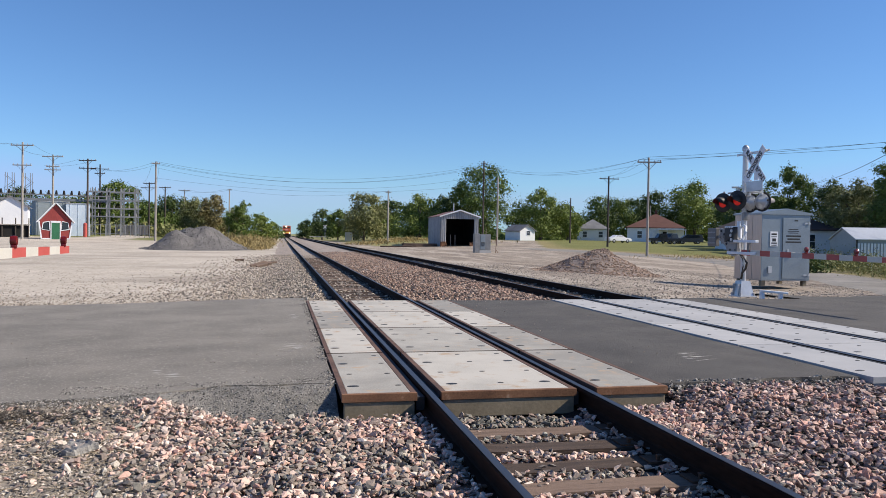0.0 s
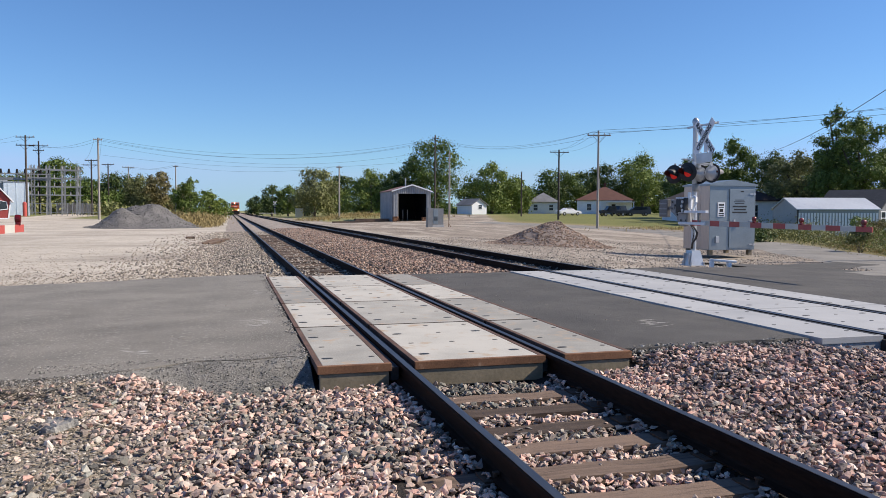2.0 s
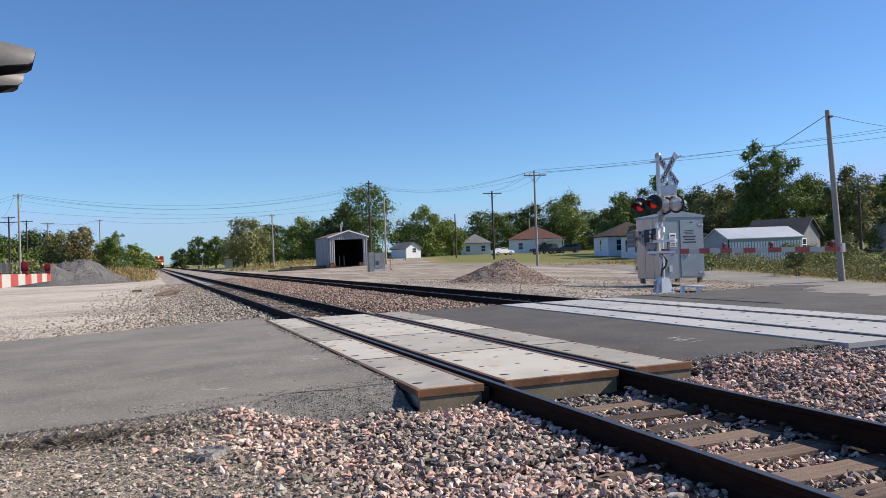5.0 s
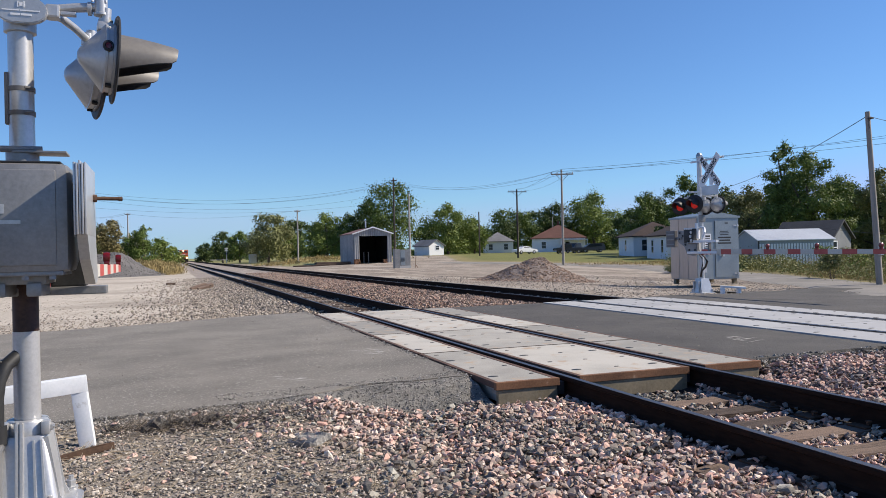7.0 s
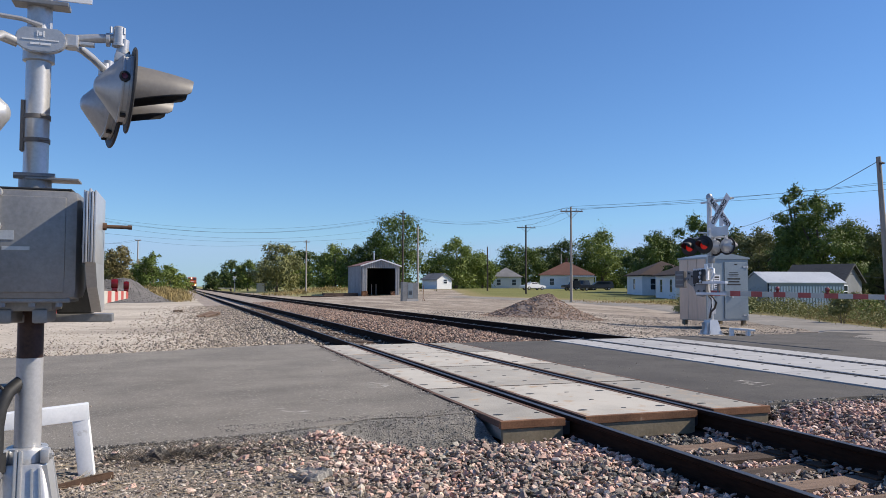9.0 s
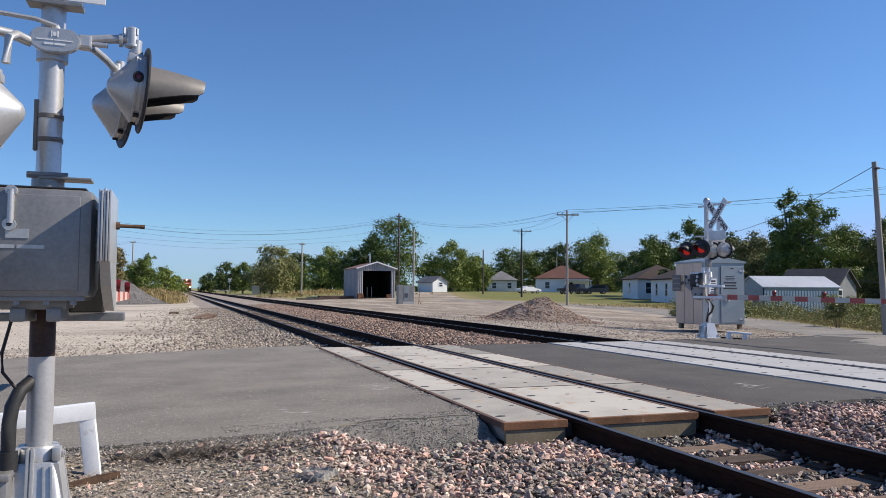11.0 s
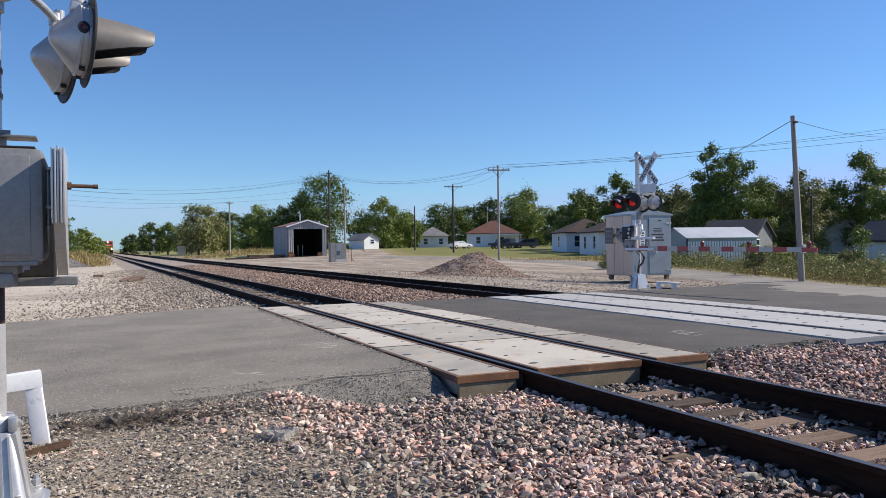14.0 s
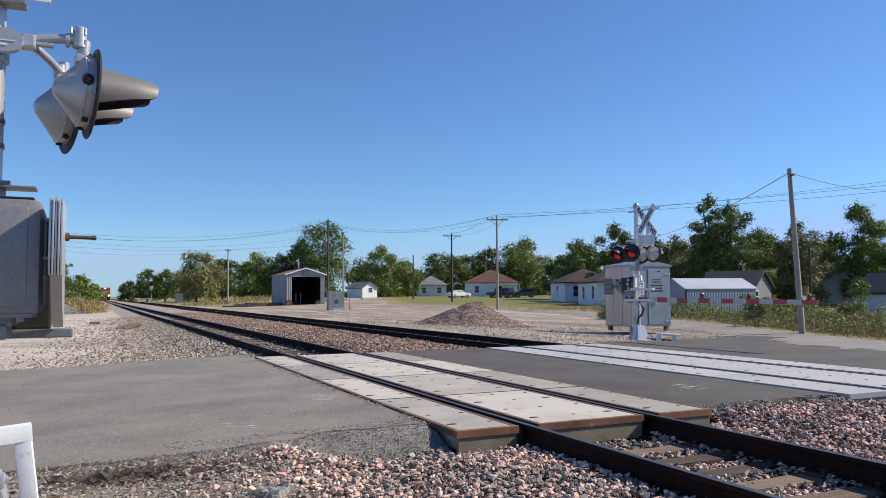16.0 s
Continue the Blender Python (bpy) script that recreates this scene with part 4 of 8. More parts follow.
part("upper_mast", bm, M_SILVER, sig, "", True)
# base casting: two bolted halves with ribs on a rounded flange
def rounded(a, b, r, n=5):
    """A rectangle 2a by 2b with round corners."""
    out = []
    for cx, cy, q in ((a - r, b - r, 0), (r - a, b - r, 90), (r - a, r - b, 180), (a - r, r - b, 270)):
        out += [(cx + r * math.cos(radians(q + 90 * k / n)), cy + r * math.sin(radians(q + 90 * k / n))) for k in range(n + 1)]
    return out


bm = B()
tiers = [(0.165, 0.165, 0.04, 0.085), (0.158, 0.158, 0.04, 0.11), (0.112, 0.118, 0.04, 0.455), (0.104, 0.110, 0.04, 0.47)]
rings = [[bm.verts.new((px, py, z)) for px, py in rounded(a, b, r)] for a, b, r, z in tiers]
for a, b in zip(rings, rings[1:]):
    for k in range(len(a)):
        bm.faces.new((a[k], a[(k + 1) % len(a)], b[(k + 1) % len(a)], b[k]))
bm.faces.new(rings[-1])
base = part("base_casting", bm, M_SILVER, sig, "flared silver cast base in two bolted halves", True)
bm = B()
prism(bm, rounded(0.255, 0.25, 0.11), 0.05, 0.075)
prism(bm, rounded(0.225, 0.22, 0.10), 0.074, 0.092)
part("base_flange", bm, M_SILVER, sig, "stepped round-cornered base flange")
for s in (-1, 1):
    bm = B()
    lathe(bm, [(0.068, 0.465), (0.098, 0.465), (0.104, 0.472), (0.104, 0.535), (0.098, 0.545), (0.068, 0.548)], 12, Matrix.Rotation(radians(90 + 90 * s), 4, "Z") @ Matrix.Translation((0, 0.004, 0)), math.pi)
    part("mast_clamp", bm, M_SILVER, sig, "", True)
    bm = B()
    box(bm, s * 0.10 - 0.022, -0.115, 0.47, s * 0.10 + 0.022, -0.045, 0.545, 0.012)
    part("clamp_ear", bm, M_SILVER, sig, "", True)
    bm = B()
    rod(bm, (s * 0.11, -0.085, 0.51), (s * 0.142, -0.085, 0.51), 0.013, seg=8)
    rod(bm, (s * 0.12, -0.085, 0.51), (s * 0.134, -0.085, 0.51), 0.022, seg=6)
    part("clamp_bolt", bm, M_SILVER, sig)
    for py in (-0.105, 0.105):
        bm = B()
        prism(bm, [(0.0, 0.09), (0.085, 0.09), (0.06, 0.14), (0.008, 0.46), (-0.02, 0.46)], -0.009, 0.009, Matrix.Translation((s * 0.105, py, 0)) @ Matrix.Rotation(radians(0 if s > 0 else 180), 4, "Z") @ Matrix.Rotation(radians(90), 4, "X"))
        part("rib", bm, M_SILVER, sig)
# the seam between the halves: two raised lips
for px in (-0.034, -0.012):
    bm = B()
    v = [(px - 0.009, -0.150, 0.09), (px + 0.009, -0.150, 0.09), (px + 0.009, -0.105, 0.545), (px - 0.009, -0.105, 0.545)]
    lo = [bm.verts.new((a, b - 0.022, c)) for a, b, c in v]
    hi = [bm.verts.new((a, b + 0.03, c)) for a, b, c in v]
    bm.faces.new(lo)
    bm.faces.new(hi[::-1])
    for k in range(4):
        bm.faces.new((lo[k], hi[k], hi[(k + 1) % 4], lo[(k + 1) % 4]))
    bmesh.ops.recalc_face_normals(bm, faces=bm.faces[:])
    bmesh.ops.bevel(bm, geom=bm.edges[:], offset=0.004, segments=2, affect="EDGES")
    part("seam_lip", bm, M_SILVER, sig, "", True)
for px in (0.055, 0.10):
    bm = B()
    v = [(px - 0.006, -0.157, 0.10), (px + 0.006, -0.157, 0.10), (px * 0.8 + 0.005, -0.116, 0.45), (px * 0.8 - 0.005, -0.116, 0.45)]
    lo = [bm.verts.new((a, b - 0.012, c)) for a, b, c in v]
    hi = [bm.verts.new((a, b + 0.03, c)) for a, b, c in v]
    bm.faces.new(lo)
    for k in range(4):
        bm.faces.new((lo[k], hi[k], hi[(k + 1) % 4], lo[(k + 1) % 4]))
    bmesh.ops.recalc_face_normals(bm, faces=bm.faces[:])
    part("rib", bm, M_SILVER, sig)
for sx in (-1, 1):
    for sy in (-1, 1):
        bm = B()
        px, py = sx * 0.185 - (0.06 if sx > 0 and sy < 0 else 0), sy * 0.19
        rod(bm, (px, py, 0.09), (px, py, 0.105), 0.036, seg=14)
        rod(bm, (px, py, 0.105), (px, py, 0.14), 0.026, seg=6)
        rod(bm, (px, py, 0.135), (px, py, 0.165), 0.014, seg=8)
        part("anchor_bolt", bm, M_SILVER, sig)
# junction box at the foot
bm = B()
box(bm, -0.40, -0.26, 0.05, -0.10, -0.05, 0.45, 0.02)
box(bm, -0.42, -0.275, 0.415, -0.09, -0.03, 0.45, 0.008)
part("junction_box", bm, M_SILVER2, sig, "cast junction box at the mast's foot", True)
bm = B()
pipe(bm, [(-0.125, -0.12, 0.45), (-0.125, -0.12, 0.68), (-0.115, -0.115, 0.77), (-0.085, -0.08, 0.85), (-0.03, -0.02, 0.90)], 0.036, 12)
rod(bm, (-0.125, -0.12, 0.44), (-0.125, -0.12, 0.54), 0.048, seg=12)
part("conduit", bm, M_CABLE, sig, "black bent conduit", True)
bm = B()
pipe(bm, [(-0.10, -0.10, 1.32), (-0.13, -0.13, 1.22), (-0.165, -0.15, 1.05), (-0.16, -0.14, 0.95), (-0.11, -0.10, 0.87), (-0.05, -0.05, 0.86)], 0.009, 8)
part("cable", bm, M_CABLE, sig, "black cable", True)
# gate mechanism
bm = B()
box(bm, *S(-5.70, 4.40, 1.215), *S(-5.045, 4.80, 1.765), 0.055)
box(bm, *S(-5.66, 4.393, 1.255), *S(-5.105, 4.41, 1.725), 0.008)
gbox = part("gate_mechanism_box", bm, M_SILVER2, sig, "rounded cast aluminium gate mechanism box", True)
bm = B()
box(bm, *S(-5.665, 4.435, 1.762), *S(-5.085, 4.77, 1.772), 0.004)
part("lid_seal", bm, M_BLACK, gbox, "dark lid seal")
bm = B()
rod(bm, S(-5.41, 4.378, 1.58), S(-5.41, 4.378, 1.745), 0.016, seg=10)
rod(bm, S(-5.41, 4.37, 1.74), S(-5.41, 4.41, 1.74), 0.026, seg=12)
lathe(bm, [(0.012, -0.01), (0.03, -0.01), (0.03, 0.01), (0.012, 0.01), (0.012, -0.01)], 14, Matrix.Translation(S(-5.413, 4.38, 1.575)) @ Matrix.Rotation(radians(90), 4, "X"))
part("latch", bm, M_SILVER, gbox, "hasp with padlock", True)
bars(gbox, [(0.0, 0.0, 0.09, 0.018), (0.10, 0.0, 0.12, 0.018), (0.05, 0.05, 0.10, 0.045)], S(-5.48, 4.392, 1.46), M_SILVER, label="raised maker's lettering")
bm = B()
box(bm, *S(-5.47, 4.52, 1.16), *S(-5.17, 4.88, 1.225), 0.012)
for q in (-5.50, -5.38, -5.25, -5.13):
    rod(bm, S(q, 4.44, 1.185), S(q, 4.44, 1.23), 0.017, seg=6)
box(bm, *S(-5.55, 4.42, 1.205), *S(-5.08, 4.78, 1.226), 0.004)
box(bm, *S(-5.42, 4.50, 1.10), *S(-5.35, 4.80, 1.17), 0.012)
box(bm, *S(-5.26, 4.50, 1.10), *S(-5.19, 4.80, 1.17), 0.012)
part("mounting_bracket", bm, M_SILVER2, sig, "bolted cast bracket under the box", True)
# side plate that carries the boom, its crank bar and the lower counterweight rail
bm = B()
for k in range(5):
    box(bm, *S(-5.012 + 0.012 * k, 4.25 - 0.007 * (k % 2), 1.40), *S(-5.0025 + 0.012 * k, 4.72, 1.758 - 0.008 * (k % 2) - 0.004 * abs(k - 2)), 0.0035)
part("side_plate", bm, M_SILVER, sig, "ribbed side plate of the gate", True)
bm = B()
prism(bm, [(4.28 - MY, 1.42 - MZ), (4.72 - MY, 1.42 - MZ), (4.82 - MY, 1.17 - MZ), (4.66 - MY, 1.15 - MZ), (4.40 - MY, 1.28 - MZ)], -0.024, 0.024, Matrix.Translation((-4.980 - MX, 0, 0)) @ Matrix(((0, 0, 1, 0), (1, 0, 0, 0), (0, 1, 0, 0), (0, 0, 0, 1))))
part("boom_bracket", bm, M_SILVER, sig)
bm = B()
rod(bm, S(-4.96, 4.60, 1.60), S(-4.82, 4.63, 1.60), 0.010, seg=10)
rod(bm, S(-4.957, 4.60, 1.60), S(-4.937, 4.604, 1.60), 0.020, seg=6)
rod(bm, S(-4.835, 4.628, 1.60), S(-4.815, 4.632, 1.60), 0.012, seg=8)
part("crank_bar", bm, M_TIEBROWN, sig, "brown steel crank bar", True)
bm = B()
box(bm, *S(-5.10, 4.52, 1.67), *S(-5.0, 4.60, 1.685), 0.003)
box(bm, *S(-5.10, 4.52, 1.48), *S(-5.0, 4.60, 1.495), 0.003)
rod(bm, S(-5.04, 4.56, 1.40), S(-5.04, 4.56, 1.67), 0.014, seg=10)
part("hinge_rod", bm, M_SILVER, sig, "", True)
bm = B()
box(bm, *S(-5.98, 4.83, 1.09), *S(-4.915, 4.94, 1.135), 0.006)
part("counterweight_rail", bm, M_SILVER2, sig, "flat counterweight rail")
bm = B()
box(bm, *S(-5.20, 4.86, 1.135), *S(-5.02, 4.98, 1.45), 0.01)
part("counterweight", bm, M_BLACK, sig, "dark counterweight")
gate_arm(sig, S(0, 5.0, 0)[1], S(0, 12.4, 0)[1], S(-5.29, 0, 0)[0], S(0, 0, 1.19)[2], -0.03)
# collar, bands and conduit strap on the mast
bm = B()
box(bm, *S(-5.36, 4.80, 1.86), *S(-5.10, 4.96, 1.872), 0.003)
lathe(bm, [(0.063, 1.93), (0.082, 1.935), (0.082, 1.99), (0.063, 2.0)], 22)
rod(bm, S(-5.42, 4.83, 1.88), S(-5.22, 4.83, 1.88), 0.018, seg=8)
part("mast_collar", bm, M_SILVER2, sig, "", True)
for z in (2.20, 2.33):
    bm = B()
    lathe(bm, [(0.0632, z - 0.012), (0.069, z - 0.012), (0.069, z + 0.012), (0.0632, z + 0.012)], 22)
    rod(bm, (0.03, -0.09, z), (0.07, -0.075, z), 0.008, seg=6)
    part("band", bm, M_HOOD, sig, "steel band", True)
bm = B()
box(bm, -0.078, -0.03, 2.14, -0.058, 0.02, 2.42, 0.004)
part("conduit_strip", bm, M_HOOD, sig)
# lamp cross-arms with their cast hub
bm = B()
prism(bm, [(-0.125, 0.0), (-0.115, 0.035), (-0.085, 0.062), (0.085, 0.062), (0.115, 0.035), (0.125, 0.0), (0.115, -0.035), (0.085, -0.058), (0.045, -0.070), (-0.045, -0.070), (-0.085, -0.058), (-0.115, -0.035)][::-1], -0.022, 0.022, Matrix.Translation(S(-5.30, 4.79, 2.615)) @ Matrix.Rotation(radians(90), 4, "X"))
bmesh.ops.bevel(bm, geom=bm.edges[:], offset=0.005, segments=2, affect="EDGES")
lathe(bm, [(0.064, 0.055), (0.080, 0.050), (0.080, -0.095), (0.064, -0.10)], 22, Matrix.Translation(S(MX, MY, 2.615)))
hub = part("hub_plate", bm, M_SILVER, sig, "oval cast hub plate with raised lettering", True)
bars(hub, [(-0.090, -0.008, 0.080, 0.006), (-0.004, -0.008, 0.092, 0.006), (-0.050, -0.032, 0.044, 0.011), (0.000, -0.032, 0.050, 0.011), (-0.018, 0.012, 0.006, 0.032), (0.012, 0.012, 0.006, 0.032), (-0.008, 0.018, 0.016, 0.020)], S(-5.30, 4.7675, 2.615), M_SIGNWHITE, label="raised maker's lettering")
bm = B()
pipe(bm, [S(-5.20, 4.83, 2.61), S(-5.12, 4.84, 2.655), S(-5.04, 4.84, 2.668), S(-4.93, 4.84, 2.680)], 0.025, 14)
lathe(bm, [(0.0, 0.072), (0.030, 0.070), (0.040, 0.060), (0.040, -0.045), (0.046, -0.048), (0.046, -0.062), (0.034, -0.066), (0.0, -0.066)], 18, Matrix.Translation(S(-4.915, 4.832, 2.685)) @ Matrix.Diagonal((0.85, 0.85, 0.85, 1)))
lathe(bm, [(0.029, 0.0), (0.038, 0.003), (0.038, 0.022), (0.029, 0.025)], 14, Matrix.Translation(S(-4.985, 4.84, 2.668)) @ Matrix.Rotation(radians(90), 4, "Y"))
for q in (-0.034, 0.034):
    rod(bm, S(-4.922 + q, 4.81, 2.70), S(-4.922 + q, 4.81, 2.735), 0.008, seg=6)
part("cross_arm", bm, M_SILVER, sig, "silver pipe cross-arm", True)
bm = B()
pipe(bm, [S(-5.18, 4.84, 2.625), S(-5.12, 4.90, 2.620), S(-5.07, 5.04, 2.610), S(-5.020, 5.205, 2.590)], 0.022, 12)
lathe(bm, [(0.0, 0.03), (0.034, 0.028), (0.036, -0.04), (0.0, -0.045)], 14, Matrix.Translation(S(-5.020, 5.205, 2.600)))
part("cross_arm", bm, M_SILVER, sig, "silver pipe cross-arm", True)
bm = B()
box(bm, *S(-5.19, 4.80, 2.595), *S(-5.12, 4.88, 2.67), 0.012)
box(bm, *S(-5.12, 4.82, 2.618), *S(-5.04, 4.86, 2.64), 0.006)
part("arm_clamp", bm, M_SILVER, sig)
bm = B()
pipe(bm, [S(-5.42, 4.83, 2.60), S(-5.52, 4.80, 2.63), S(-5.62, 4.74, 2.63), S(-5.72, 4.66, 2.60)], 0.026, 12)
part("cross_arm", bm, M_SILVER, sig, "silver pipe cross-arm", True)
bm = B()
pipe(bm, [S(-5.42, 4.80, 2.60), S(-5.47, 4.70, 2.60), S(-5.49, 4.62, 2.56), S(-5.50, 4.62, 2.42)], 0.022, 12)
part("cross_arm", bm, M_SILVER, sig, "silver pipe cross-arm", True)
bm = B()
pipe(bm, [S(-5.30, 4.81, 2.70), S(-5.40, 4.80, 2.725), S(-5.80, 4.77, 2.745)], 0.013, 8)
part("brace", bm, M_SILVER, sig, "", True)
lamp_head(sig, S(-4.855, 4.84, 2.390), 9, False, small=0.9)
lamp_head(sig, S(-4.965, 5.22, 2.365), 15, False, small=0.9)
lamp_head(sig, S(-5.590, 4.62, 2.16), 176, False, small=0.9)
bm = B()
box(bm, *S(-5.66, 4.795, 2.845), *S(-5.055, 4.805, 3.12), 0.002)
part("sign_plate", bm, M_SIGNWHITE, sig, "pale sign plate seen from behind")
bm = B()
box(bm, *S(-5.45, 4.79, 2.815), *S(-5.17, 4.90, 2.84), 0.005)
part("sign_clamp", bm, M_SILVER2, sig)

# white bent-tube guard in front of it
guard = thing("guard_rail", "white painted bent square-tube guard beside the signal", "guard rail", pose(-5.255, 6.61, -0.24))
bm = B()
v = [(-0.62, -0.28, 0.50), (0.0, 0.0, 0.585)]
for a, b in (((-1.25, -0.16, 0.49), (0.06, 0.0, 0.585)),):
    d = Vector(b) - Vector(a)
    box(bm, 0, -0.05, -0.06, d.length, 0.05, 0.06, 0.006, Matrix.Translation(a) @ d.to_track_quat("X", "Z").to_matrix().to_4x4())
part("top_tube", bm, M_WHITEPAINT, guard, "", True)
bm = B()
box(bm, -0.055, -0.052, -0.05, 0.055, 0.052, 0.63, 0.006, pose(0.07, 0.0, 0, 0, -7, 0))
part("upright", bm, M_WHITEPAINT, guard, "", True)
bm = B()
box(bm, -0.055, -0.05, -0.05, 0.055, 0.05, 0.50, 0.006, pose(-1.18, -0.16, 0))
part("upright", bm, M_WHITEPAINT, guard, "", True)

# rusty bar, broken concrete lump and old brush on the dirt
bm = B()
box(bm, -0.24, -0.03, 0, 0.20, 0.03, 0.012, 0.003, pose(0, 0, 0.01))
box(bm, -0.24, -0.03, 0, 0.20, -0.018, 0.05, 0.003, pose(0, 0, 0.01))
bmesh.ops.subdivide_edges(bm, edges=bm.edges[:], cuts=3)
for k in bm.verts:
    k.co += Vector(noise.noise_vector(k.co * 12)) * 0.009
ob = part("steel_bar", bm, M_TIEBROWN, None, at=pose(-5.18, 6.30, land_z(-5.18, 6.3), 0, -3, 32))
tagged(ob, "rusted steel angle bar lying on the dirt", "steel bar")
bm = B()
box(bm, -0.14, -0.115, 0, 0.13, 0.11, 0.055, 0.008)
bmesh.ops.subdivide_edges(bm, edges=bm.edges[:], cuts=9, use_grid_fill=True)
for k in bm.verts:  # ribbed top and broken outline
    if k.co.z > 0.03:
        k.co.z += 0.008 * math.sin(k.co.y * 165) + 0.010 * noise.noise(k.co * 18)
    k.co.x *= 1 + 0.22 * noise.noise((k.co.y * 22, 3, 1))
    k.co += Vector(noise.noise_vector(k.co * 14)) * 0.009
ob = part("concrete_lump", bm, M_LUMP, None, at=pose(-3.62, 6.02, land_z(-3.6, 6.0) - 0.004, 9, -5, -52))
tagged(ob, "broken grey lump of ribbed concrete on the gravel", "concrete lump")

# crust of dark broken asphalt where the dirt meets the road
for cx, cy, sx, sy, h, turn in ((-4.72, 6.93, 0.11, 0.07, 0.085, 20), (-4.50, 7.00, 0.12, 0.06, 0.045, -12), (-4.22, 7.05, 0.13, 0.05, 0.035, 8), (-5.05, 6.98, 0.06, 0.05, 0.05, 40), (-4.36, 6.90, 0.05, 0.04, 0.04, 70)):
    bm = B()
    bmesh.ops.create_icosphere(bm, subdivisions=3, radius=1.0)
    for k in bm.verts:
        k.co = Vector((k.co.x * sx, k.co.y * sy, k.co.z * h)) + Vector(noise.noise_vector(k.co * 2.1 + Vector((cx, cy, 0)))) * 0.040 + Vector(noise.noise_vector(k.co * 6.0)) * 0.022
    ob = part("asphalt_lump", bm, M_ASPHCRUST, None, at=pose(cx, cy, land_z(cx, cy) + 0.005, 0, 0, turn))
    tagged(ob, "dark broken lump of asphalt at the roadside", "asphalt lump", "lumps of broken asphalt")

# ---- the signal across the tracks ----
FX, FY, FZ = 10.40, 19.10, -0.10
far = thing("crossing_signal", "silver crossing signal with crossbuck and lit red lamps across the tracks", "crossing signal", pose(FX, FY, FZ), "signals of the level crossing")
bm = B()
rod(bm, (0, 0, 0.40), (0, 0, 4.10), 0.075, seg=18)
lathe(bm, [(0.095, 4.06), (0.095, 4.14), (0.05, 4.20), (0.0, 4.22)], 16)
part("mast", bm, M_SILVER, far, "", True)
bm = B()
lo = [bm.verts.new((sx * 0.22, sy * 0.22, 0.0)) for sx, sy in ((-1, -1), (1, -1), (1, 1), (-1, 1))]
hi = [bm.verts.new((sx * 0.135, sy * 0.135, 0.44)) for sx, sy in ((-1, -1), (1, -1), (1, 1), (-1, 1))]
bm.faces.new(hi)
for i in range(4):
    bm.faces.new((lo[i], lo[(i + 1) % 4], hi[(i + 1) % 4], hi[i]))
part("base_casting", bm, M_SILVER, far, "flared cast base")
bm = B()
box(bm, -0.26, -0.26, 0, 0.26, 0.26, 0.03, 0.006)
part("base_flange", bm, M_SILVER, far)
for s in (-1, 1):
    bm = B()
    box(bm, -0.23, s * 0.12 - 0.012, 0.03, -0.14, s * 0.12 + 0.012, 0.36)
    part("rib", bm, M_SILVER, far)
    for q in (-1, 1):
        bm = B()
        rod(bm, (s * 0.2, q * 0.2, 0.03), (s * 0.2, q * 0.2, 0.12), 0.03, seg=8)
        part("anchor_bolt", bm, M_SILVER, far)
# crossbuck on an offset bracket, facing the road
xb = thing("crossbuck", "", "", pose(-0.10, -0.57, 3.60))
xb.parent = far
tagged(xb, "white crossbuck sign with black lettering")


def letter(text, size, material, parent, m, label):
    """Sign lettering in the built-in font, turned into a mesh."""
    cu = bpy.data.curves.new("lettering", "FONT")
    cu.body, cu.size, cu.extrude = text, size, 0.002
    cu.offset = 0.006
    cu.align_x, cu.align_y = "CENTER", "CENTER"
    tmp = new("lettering_curve", cu)
    dg = bpy.context.evaluated_depsgraph_get()
    me = bpy.data.meshes.new_from_object(tmp.evaluated_get(dg))
    bpy.data.objects.remove(tmp)
    bpy.data.curves.remove(cu)
    me.materials.clear()
    me.materials.append(material)
    return part("lettering", me, material, parent, label, at=m)


FACE = Matrix(((0, 0, -1, 0), (-1, 0, 0, 0), (0, 1, 0, 0), (0, 0, 0, 1)))  # sign axes: x to the reader's right, facing -x
for ang, words in ((47, ("CROSSING",)), (-47, ("RAIL", "ROAD"))):
    bm = B()
    off = 0.012 if ang > 0 else 0.0
    box(bm, -0.61, -0.115, -0.003, 0.61, 0.115, 0.003, 0.002, FACE @ Matrix.Translation((0, 0, off)) @ Matrix.Rotation(radians(ang), 4, "Z"))
    part("blade", bm, M_SIGNWHITE, xb, "white sign blade")
    if len(words) == 1:
        letter("CROSSING", 0.185, M_INK, xb, FACE @ Matrix.Rotation(radians(ang), 4, "Z") @ Matrix.Translation((-0.0, 0, off + 0.007)), "black lettering CROSSING")
    else:
        for wd, dx in (("RAIL", -0.36), ("ROAD", 0.36)):
            letter(wd, 0.185, M_INK, xb, FACE @ Matrix.Rotation(radians(ang), 4, "Z") @ Matrix.Translation((dx, 0, off + 0.007)), "black lettering " + wd)
bm = B()
box(bm, -0.08, -1.15, 3.92, -0.05, 0.30, 3.98, 0.003)
rod(bm, (-0.06, -0.66, 3.2), (-0.06, -0.66, 3.96), 0.026, seg=8)
rod(bm, (-0.06, -0.66, 3.5), (0, 0, 3.5), 0.02, seg=8)
part("sign_bracket", bm, M_SILVER, far)
bm = B()
box(bm, -0.12, -0.95, 2.90, -0.108, -0.22, 3.17, 0.003)
part("sign_plate", bm, M_SILVER, far, "small grey sign plate")
bm = B()
box(bm, -0.12, -0.74, 3.18, -0.108, -0.58, 3.42, 0.003)
rod(bm, (-0.1, -0.42, 3.2), (0, 0, 3.2), 0.018, seg=8)
part("sign_plate", bm, M_SIGNWHITE, far, "narrow pale sign plate")
bm = B()
box(bm, -0.40, -0.02, 3.0, -0.06, 0.02, 3.05, 0.003)
